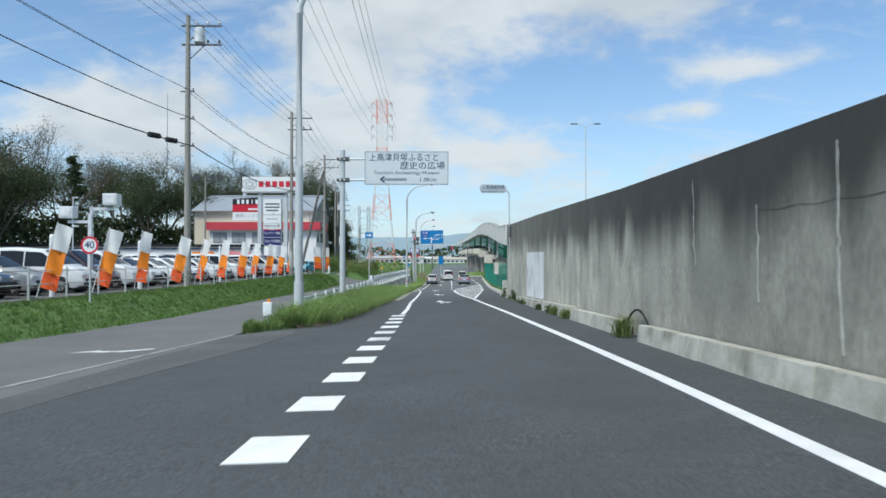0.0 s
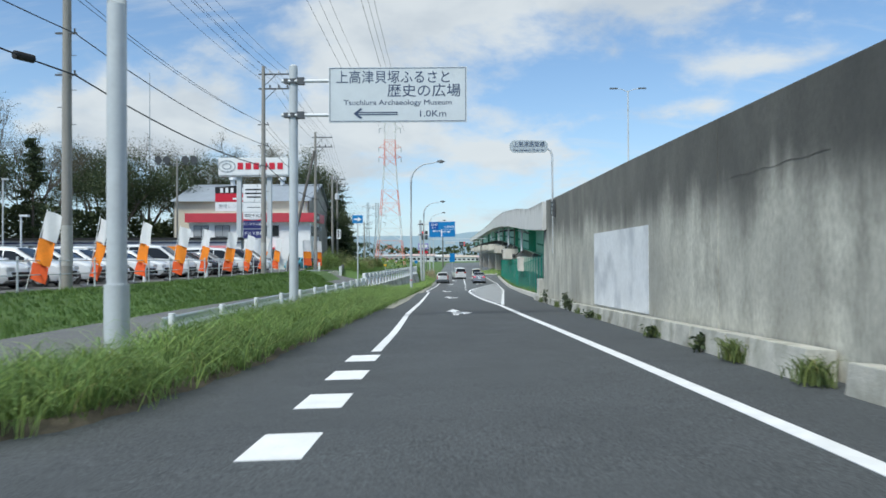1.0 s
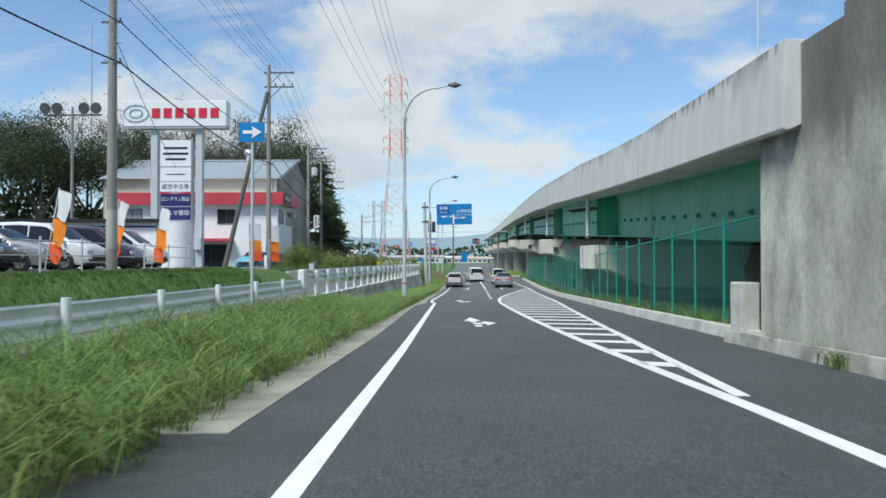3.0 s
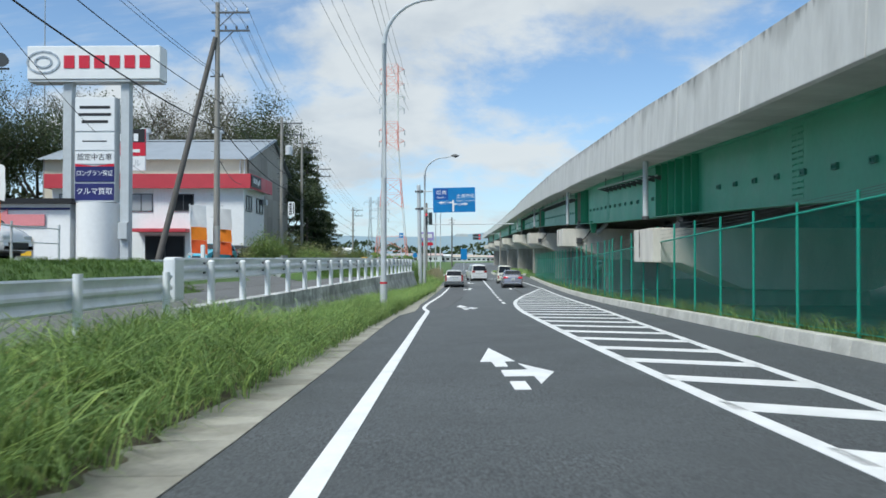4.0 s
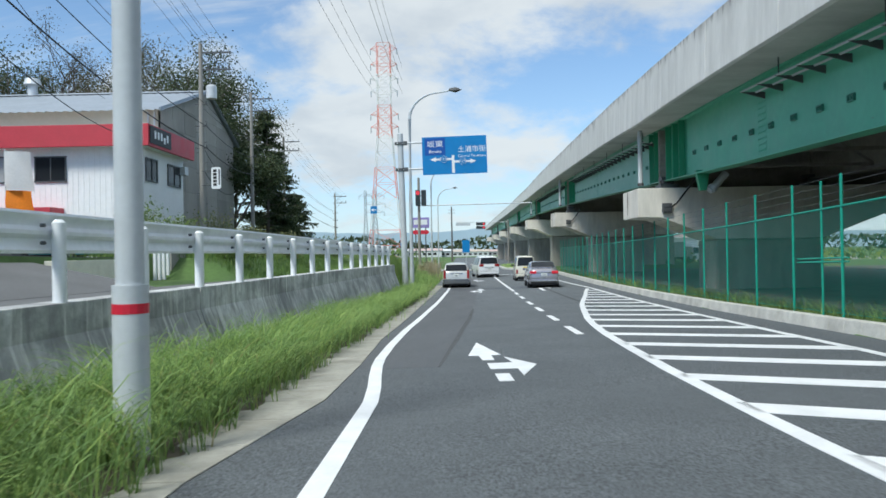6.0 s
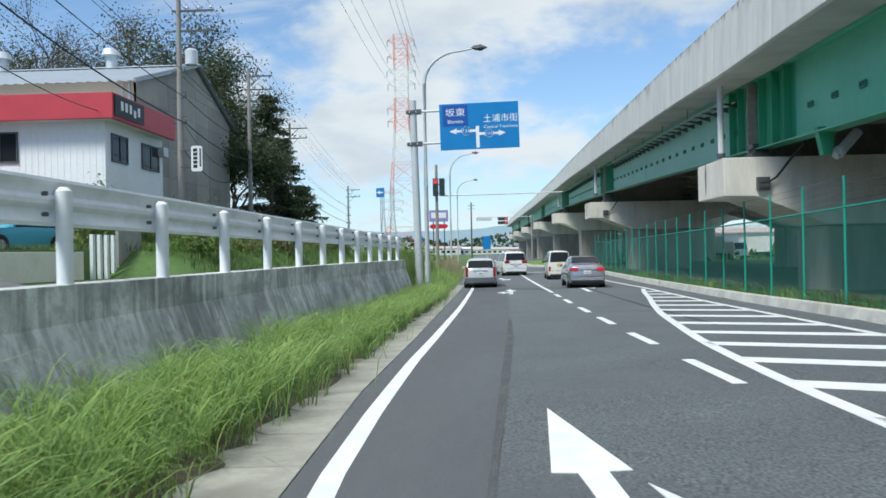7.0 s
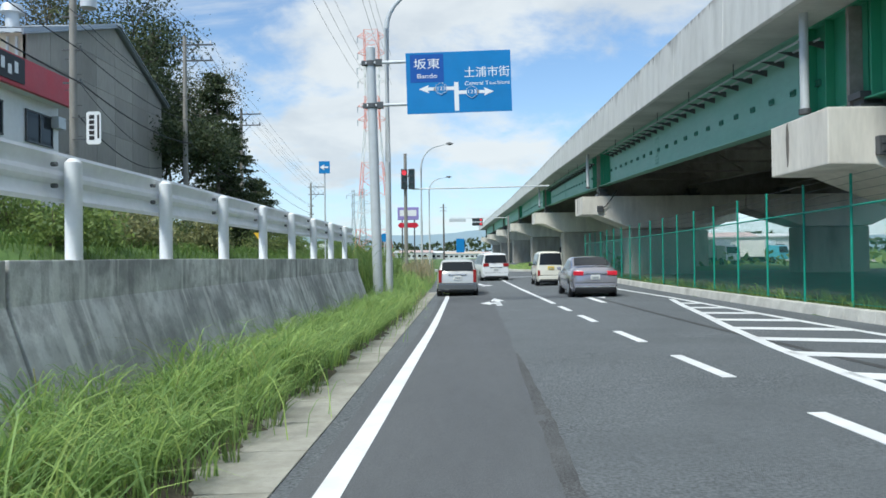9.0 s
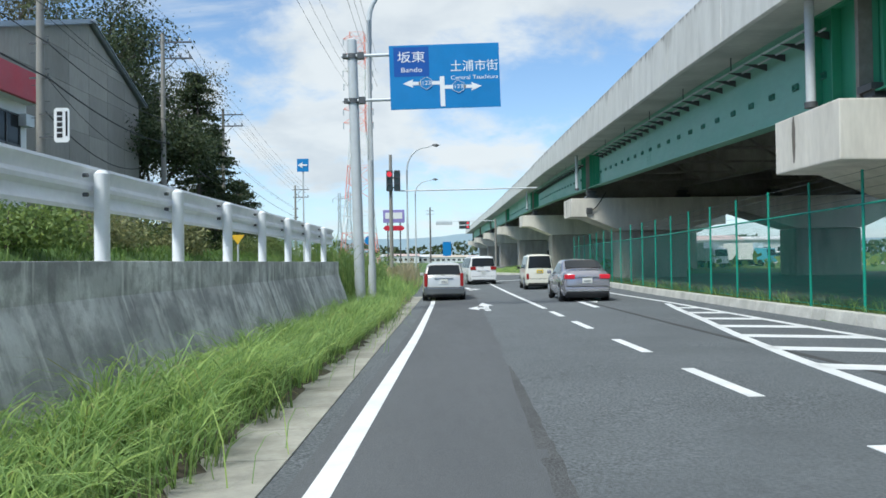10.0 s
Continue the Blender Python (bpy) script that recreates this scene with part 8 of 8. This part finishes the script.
def leafy_weed(y, hgt, seed):
    """A self-sown plant: one or two stalks with drooping leaves."""
    rr = random.Random(seed)
    x = barrier_x(y) - 0.03
    ob = thing("leafy_weed", (x, y, gz(x, y)), "dark green leafy weed growing from the wall's foot", "weed", "weeds at the wall")
    pts = []
    for k in range(3):
        tip = Vector((rr.uniform(-0.12, 0.05), rr.uniform(-0.18, 0.18), hgt * rr.uniform(0.75, 1.0)))
        part("stalk", MB().tube([(0, 0.04 * k, -0.03), (tip.x * 0.4, tip.y * 0.5, tip.z * 0.55), tuple(tip)], 0.008, 5, r_end=0.003), BARK, ob)
        for _ in range(60):
            u = rr.uniform(0.15, 1.0)
            pts.append((tip.x * u + rr.gauss(0, 0.06), tip.y * u + rr.gauss(0, 0.07), tip.z * u + rr.gauss(0, 0.03)))
    leaf_part("foliage", pts, 0.045, LEAF_DK, ob, seed)


for k, (y, hgt) in enumerate(((24.6, 0.26), (27.3, 0.20), (34.1, 0.2), (38.2, 0.42), (39.1, 0.62), (45.3, 0.62))):
    leafy_weed(y, hgt, 500 + k)


def tree(x, y, hgt, spread, style, seed, base=None):
    """style: conifer, broad (evergreen), bare (thin late foliage)."""
    rr = random.Random(seed)
    z0 = land(x, y) if base is None else base
    word = {"conifer": "tall dark conifer with a ragged outline", "broad": "dense dark green broadleaf tree", "bare": "thinly leaved tree with bare spreading branches", "olive": "olive green broadleaf tree with open foliage"}[style]
    ob = thing("tree", (x, y, z0), word, "tree", "trees behind the lot" if x < -30 else "trees by the building")
    tr = MB()
    tips = []

    def limb(p, d, ln, r, lev):
        q = p + d * ln
        mid = (p + q) / 2 + Vector((rr.uniform(-1, 1), rr.uniform(-1, 1), rr.uniform(-0.3, 0.6))) * ln * 0.08
        tr.tube([p, mid, q], r, 6 if lev < 2 else 4, r_end=r * 0.55)
        tips.append((q, lev))
        tips.append((mid, lev))
        if lev >= (4 if style == "bare" else 3):
            return
        for _ in range(3 if lev < 3 else 2):
            nd = (d + Vector((rr.uniform(-1, 1), rr.uniform(-1, 1), rr.uniform(-0.25, 0.75))) * 0.75).normalized()
            limb(q if rr.random() < 0.6 else mid.lerp(q, 0.5), nd, ln * rr.uniform(0.55, 0.8), r * 0.55, lev + 1)

    pts = []
    if style == "conifer":
        tr.tube([(0, 0, -0.3), (0.1, 0, hgt * 0.5), (0, 0.1, hgt)], 0.22, 8, r_end=0.03)
        for k in range(72):
            t = 0.08 + 0.90 * k / 72
            rad = spread * (1 - t) ** 0.8 * rr.uniform(0.6, 1.15) + 0.25
            a = rr.uniform(0, 6.28)
            end = Vector((rad * math.cos(a), rad * math.sin(a), hgt * t - rad * 0.12))
            tr.tube([(0, 0, hgt * t), tuple(end)], 0.04, 4, r_end=0.012)
            for _ in range(190):
                u = rr.uniform(0.12, 1.0) ** 0.8
                fan = 0.08 + 0.26 * math.sin(math.pi * min(1, u * 0.85))
                pts.append((end.x * u + rr.gauss(0, fan), end.y * u + rr.gauss(0, fan), hgt * t + (end.z - hgt * t) * u - abs(rr.gauss(0, 0.20))))
        size, material = 0.14, LEAF_DK
    else:
        tr.tube([(0, 0, -0.3), (0.05, 0.05, hgt * 0.16), (0, 0, hgt * 0.30)], 0.10 + hgt * 0.012, 9, r_end=0.06 + hgt * 0.009)
        for k in range(5):
            a = 6.28 * k / 5 + rr.uniform(-0.4, 0.4)
            limb(Vector((0, 0, hgt * rr.uniform(0.22, 0.32))), Vector((math.cos(a) * 0.75, math.sin(a) * 0.75, rr.uniform(0.8, 1.5))).normalized(), hgt * rr.uniform(0.22, 0.30), 0.05 + hgt * 0.006, 1)
        if style != "bare":
            limb(Vector((0, 0, hgt * 0.3)), Vector((0, 0, 1)), hgt * 0.30, 0.06 + hgt * 0.006, 1)
        per = {"broad": 170, "olive": 120, "bare": 42}[style]
        sg = {"broad": 0.72, "olive": 0.62, "bare": 0.35}[style] * spread / 4
        for q, lev in tips:
            if lev < 2:
                continue
            for _ in range(per):
                pts.append((q.x + rr.gauss(0, sg), q.y + rr.gauss(0, sg), q.z + rr.gauss(0, sg * 0.8)))
        size = {"broad": 0.125, "olive": 0.105, "bare": 0.085}[style]
        material = {"broad": LEAF_DK if rr.random() < 0.93 else LEAF_LATE, "olive": LEAF_LATE, "bare": LEAF_DRY}[style]
    part("trunk", tr, BARK, ob, smooth=True)
    leaf_part("crown", pts, size, material, ob, seed)
    return ob


TREES = [
    (-25.6, 136.5, 15.8, 4.0, "broad", 1), (-20.5, 143.5, 15.5, 4.7, "conifer", 2), (-21.6, 151.0, 12.5, 4.6, "conifer", 3), (-20.8, 157.0, 8.5, 4.4, "conifer", 4), (-27.8, 147.0, 16.0, 4.2, "olive", 5), (-30.0, 136.5, 17.0, 4.6, "olive", 6),
    (-20.3, 146.5, 7.0, 3.2, "conifer", 31), (-21.0, 134.2, 9.0, 3.0, "broad", 32), (-36.0, 140.0, 18.0, 5, "bare", 7), (-43.0, 138.0, 19.0, 5, "bare", 8), (-50.0, 134.0, 18.0, 5, "bare", 9), (-33.0, 148.0, 18.5, 5, "bare", 33), (-57.0, 130.0, 17.0, 4.5, "broad", 10),
    (-60.0, 122.0, 17.5, 5, "bare", 11), (-57.0, 112.0, 17.0, 5, "bare", 12), (-52.0, 104.0, 17.0, 3.6, "conifer", 13), (-58.0, 100.0, 16.0, 5, "bare", 14), (-56.0, 93.0, 15.5, 4.6, "broad", 15),
    (-55.0, 84.0, 15.0, 5, "bare", 16), (-58.0, 78.0, 14.5, 4.6, "broad", 17), (-54.0, 71.0, 15.0, 3.6, "conifer", 18), (-55.0, 63.0, 15.0, 4.6, "broad", 19), (-52.0, 54.0, 14.5, 5, "olive", 20),
    (-34.0, 137.0, 12.0, 4.4, "broad", 41), (-40.0, 141.0, 12.5, 4.6, "olive", 42), (-48.0, 46.0, 13.5, 4.5, "broad", 21), (-41.0, 127.5, 15.0, 4.6, "broad", 22), (-47.0, 118.0, 14.0, 4.5, "broad", 23), (-63.0, 88.0, 14.0, 5, "broad", 34), (-64.0, 108.0, 14.0, 5, "broad", 35), (-60.0, 70.0, 13.0, 5, "broad", 36),
]
for x, y, hgt, spread, style, seed in TREES:
    tree(x, y, hgt * (1.0 if style == "conifer" else 1.28), spread * (1 if style == "conifer" else 1.2), style, seed)
# dark undergrowth filling the wood's edge
pts = []
rr = random.Random(19)
for k in range(22000):
    y = rr.uniform(38, 142)
    x = lerp(y, (38, 60, 100, 128, 142), (-46, -54, -56, -46, -42)) - abs(rr.gauss(0, 4.0))
    top = 8.5 + 4.0 * noise.noise((x * 0.12, y * 0.12, 3))
    pts.append((x, y, land(x, y) + top * rr.random() ** 0.7))
tagged(leaf_part("undergrowth", pts, 0.42, LEAF_DK, None, 6), "dark dense undergrowth at the edge of the wood", "undergrowth", kind="stuff")


def shrub(x, y, w, h, material, seed, label="leafy green shrub on the slope"):
    rr = random.Random(seed)
    z0 = land(x, y)
    ob = thing("shrub", (x, y, z0), label, "shrub", "shrubs")
    st = MB()
    pts = []
    for k in range(9):
        a = rr.uniform(0, 6.28)
        q = (w * 0.5 * math.cos(a) * rr.random(), w * 0.5 * math.sin(a) * rr.random(), h * rr.uniform(0.4, 0.95))
        st.tube([(0, 0, -0.1), (q[0] * 0.5, q[1] * 0.5, q[2] * 0.6), q], 0.03, 4, r_end=0.008)
        for _ in range(260):
            pts.append((q[0] + rr.gauss(0, w * 0.17), q[1] + rr.gauss(0, w * 0.17), max(0.03, q[2] * rr.uniform(0.2, 1.1) + rr.gauss(0, h * 0.1))))
    part("stem", st, BARK, ob)
    leaf_part("foliage", pts, 0.07, material, ob, seed)
    return ob


rng = random.Random(77)
for k in range(26):
    y = 101.5 + 1.27 * k + rng.uniform(-0.5, 0.5)
    x = rng.uniform(-16.5, -11.6) if y < 120 else rng.uniform(-18, -11)
    shrub(x, y, rng.uniform(1.4, 2.6), rng.uniform(0.9, 1.9) + (0.8 if x < -14.5 else 0), rng.choice((LEAF_MID, LEAF_OLIVE, LEAF_OLIVE, WEED)), 200 + k)
blades("tall_grass", scatter(12, 5200, 105.3, 119, lambda y: -6.6, lambda y: -4.1, -0.2), 1.55, 0.018, 0.9, VERGE, "tall plumed grass at the end of the retaining wall", 12, 0.6)

# ---- lattice pylons ----


def lattice(name, x, y, z0, hgt, base_w, top_w, bands, arms, label, r=0.16):
    """A four-legged lattice mast; bands: list of materials from the foot up."""
    ob = thing(name, (x, y, z0), label, "pylon")
    def half(z):
        t = z / hgt
        return (base_w + (top_w - base_w) * min(1, t / 0.62) ** 0.8) / 2 if t < 0.62 else top_w / 2
    nb = len(bands)
    for k in range(nb):
        za, zb = hgt * k / nb, hgt * (k + 1) / nb
        m_ = MB()
        steps = max(2, round((zb - za) / max(2.2, half(za) * 1.5)))
        zz = spaced(za, zb, (zb - za) / steps)
        for a, b in zip(zz[:-1], zz[1:]):
            ha, hb_ = half(a), half(b)
            for sx, sy in ((1, 1), (1, -1), (-1, -1), (-1, 1)):
                m_.bar((sx * ha, sy * ha, a), (sx * hb_, sy * hb_, b), r * 1.3, r * 1.3)
            for (ax_, ay), (bx, by) in (((1, 1), (1, -1)), ((1, -1), (-1, -1)), ((-1, -1), (-1, 1)), ((-1, 1), (1, 1))):
                m_.bar((ax_ * ha, ay * ha, a), (bx * hb_, by * hb_, b), r * 0.7, r * 0.7)
                m_.bar((bx * ha, by * ha, a), (ax_ * hb_, ay * hb_, b), r * 0.7, r * 0.7)
                m_.bar((ax_ * hb_, ay * hb_, b), (bx * hb_, by * hb_, b), r * 0.7, r * 0.7)
        part("lattice_section", m_, bands[k], ob)
    for z, ln in arms:
        m_ = MB()
        h_ = half(z)
        for s in (-1, 1):
            m_.bar((s * h_, -h_, z), (s * ln, 0, z + 0.3), r, r).bar((s * h_, h_, z), (s * ln, 0, z + 0.3), r, r).bar((s * h_, 0, z + 1.6), (s * ln, 0, z + 0.3), r, r)
        mt = bands[min(nb - 1, int(z / hgt * nb))]
        arm = part("crossarm", m_, mt, ob)
        for s in (-1, 1):
            part("insulator", MB().cyl((s * ln, 0, z + 0.3), (s * ln, 0, z - 1.6), 0.14, n=6), PYLON_G, arm)
    return ob


BANDS = [PYLON_R, PYLON_W, PYLON_R, PYLON_W, PYLON_R, PYLON_W, PYLON_R]
lattice("transmission_pylon", -24.2, 303, -3.2, 69.2, 11.5, 4.2, BANDS, ((67.5, 4.2), (62.5, 4.2), (58.0, 4.4), (54.0, 4.2), (46.5, 4.4), (42.5, 4.4)), "tall red and white banded lattice transmission pylon", 0.125)
lattice("transmission_pylon", -41.2, 420, -3.2, 33, 5, 1.6, [PYLON_G] * 4, ((30, 4.5), (26, 5), (22, 4.5)), "distant grey lattice transmission pylon", 0.14)
lattice("transmission_pylon", -52.0, 470, -3.2, 37, 4, 1.2, [PYLON_G] * 4, ((34, 3.5),), "distant slender grey lattice mast", 0.12)
for xa in (-4.2, 4.2):
    for za in (62.8, 58.3, 54.3):
        cable("power_line", (-22.4 + xa, 300, za - 3.2 - 1.6), (-12 + xa, -120, za + 6), 14, 0.035, "far power line running to the lattice pylon")

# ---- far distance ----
# distance haze is put into this pale blue
HILL = mat("hazed_hill", (0.40, 0.50, 0.60), 0.95, 0.05, 0.002)
rng = random.Random(3)
m_ = MB()
xs_ = spaced(-1900, 1900, 40)
prev = 0
for i, x in enumerate(xs_):
    z = 52 + 30 * math.exp(-((x - 190) / 330) ** 2) + 26 * math.exp(-((x + 500) / 300) ** 2) + 10 * noise.noise((x * 0.004, 1.0, 0.0)) + 5 * noise.noise((x * 0.02, 2.0, 0.0))
    m_.v += [(x, 2600, -8), (x, 2600, z), (x, 3000, -8)]
for i in range(len(xs_) - 1):
    a = 3 * i
    m_.f += [(a, a + 1, a + 4, a + 3), (a + 1, a + 2, a + 5, a + 4)]
tagged(part("far_hills", m_, HILL, smooth=True), "low hills on the horizon with haze put into their blue", "hills", kind="structure")
SHED = [mat("shed_white", (0.62, 0.63, 0.63), 0.7, 0.05, 0.2), mat("shed_grey", (0.42, 0.43, 0.44), 0.7, 0.05, 0.2), mat("shed_tan", (0.50, 0.43, 0.36), 0.7, 0.05, 0.2), mat("shed_red", (0.52, 0.40, 0.38), 0.7, 0.05, 0.2)]
for k in range(16):
    x = -78 + 9.5 * k + rng.uniform(-3, 3)
    y = rng.uniform(235, 380)
    w, h, dp = rng.uniform(9, 22), rng.uniform(3.5, 6.5), rng.uniform(8, 14)
    if -40 < x < 30:
        y, h = rng.uniform(480, 520), rng.uniform(2.6, 3.8)
    ob = thing("distant_building", (x, y, -3.25), "low distant commercial building with a shallow roof", "building", "distant buildings")
    part("wall", MB().box((0, 0, h / 2), (w, dp, h)), SHED[k % 3], ob)
    part("roof", MB().prism([(-dp / 2 - 0.4, h), (dp / 2 + 0.4, h), (0, h + 1.3)], -w / 2 - 0.4, w / 2 + 0.4, axis="x"), SHED[(k + 1) % 4], ob)
    for i in range(int(w // 3)):
        part("window", MB().box((-w / 2 + 1.6 + 3 * i, -dp / 2 - 0.03, h * 0.5), (1.8, 0.1, h * 0.35)), GLASS_DK, ob)
pts = []
rr = random.Random(9)
for k in range(5200):
    x = rr.uniform(-420, 420)
    y = 540 + 60 * noise.noise((x * 0.01, 0, 0)) + rr.uniform(-15, 15)
    top = 7 + 6 * (0.5 + noise.noise((x * 0.025, 5, 0)))
    pts.append((x, y, -3 + top * rr.random() ** 0.6))
tl = leaf_part("far_woods", pts, 2.0, LEAF_DK, None, 4)
tagged(tl, "dark line of distant trees along the horizon", "woods", kind="stuff")
pts = []
for k in range(2600):
    x = rr.choice((rr.uniform(-70, -8), rr.uniform(16, 80)))
    y = rr.uniform(160, 230)
    pts.append((x, y, land(x, y) + rr.random() ** 1.5 * (2.4 if x < 0 else 1.5)))
tl = leaf_part("roadside_scrub", pts, 0.55, LEAF_MID, None, 5)
tagged(tl, "rough green scrub beyond the junction", "scrub", kind="stuff")

# yard beyond the viaduct

def lorry(x, y, rz, col):
    ob = thing("box_lorry", (x, y, -2.85), "white box lorry parked in the yard beyond the viaduct", "lorry", "lorries in the yard")
    ob.matrix_basis = pose(x, y, -2.85, 0, 0, rz)
    part("box_body", MB().box((0, -1.2, 1.9), (2.1, 4.4, 2.1)), WHITE, ob, bevel=0.04)
    cab = part("cab", MB().prism([(1.1, 0.5), (2.9, 0.5), (2.9, 1.3), (2.7, 2.2), (1.1, 2.3)], -0.95, 0.95, axis="x"), CAR_MATS[col], ob, bevel=0.05)
    part("windscreen", MB().add([(-0.85, 2.92, 1.32), (0.85, 2.92, 1.32), (0.8, 2.75, 2.1), (-0.8, 2.75, 2.1)], [(0, 1, 2, 3)]), GLASS_DK, cab)
    part("chassis", MB().box((0, -0.3, 0.65), (0.9, 6.2, 0.25)), TRIM, ob)
    for s in (-1, 1):
        for yy in (-2.2, 1.9):
            part("wheel", MB().cyl((s * 0.7, yy, 0.42), (s * 1.0, yy, 0.42), 0.42, n=18), TYRE, ob, smooth=True)
    return ob


lorry(30.5, 172.0, -165, "white")
lorry(38.5, 178.0, -150, "blue")
YARD = mat("yard_paving", (0.30, 0.29, 0.27), 0.9, 0.1, 0.4)
m_ = MB().box((45, 195, -2.98), (60, 52, 0.2))
tagged(part("yard_paving", m_, YARD), "pale paved yard beyond the viaduct", "ground", kind="structure")
rng = random.Random(91)
for k in range(9):
    sh, col = LOT_CARS[(k * 3) % 10]
    copy_thing(protos[(sh, col)], pose(24.5 + 3.1 * k, 183 + rng.uniform(-1, 1), -2.86, 0, 0, rng.uniform(-8, 8)))
ob = thing("depot_building", (44, 232, -3.0), "long white depot with a band of windows beyond the yard", "building")
part("wall", MB().box((0, 0, 2.2), (52, 10, 4.4)), SHED[0], ob)
part("roof", MB().box((0, 0, 4.5), (53, 11, 0.25)), SHED[1], ob)
for k in range(12):
    part("window", MB().box((-23 + 4.1 * k, -5.03, 2.4), (2.8, 0.08, 1.3)), GLASS_DK, ob)
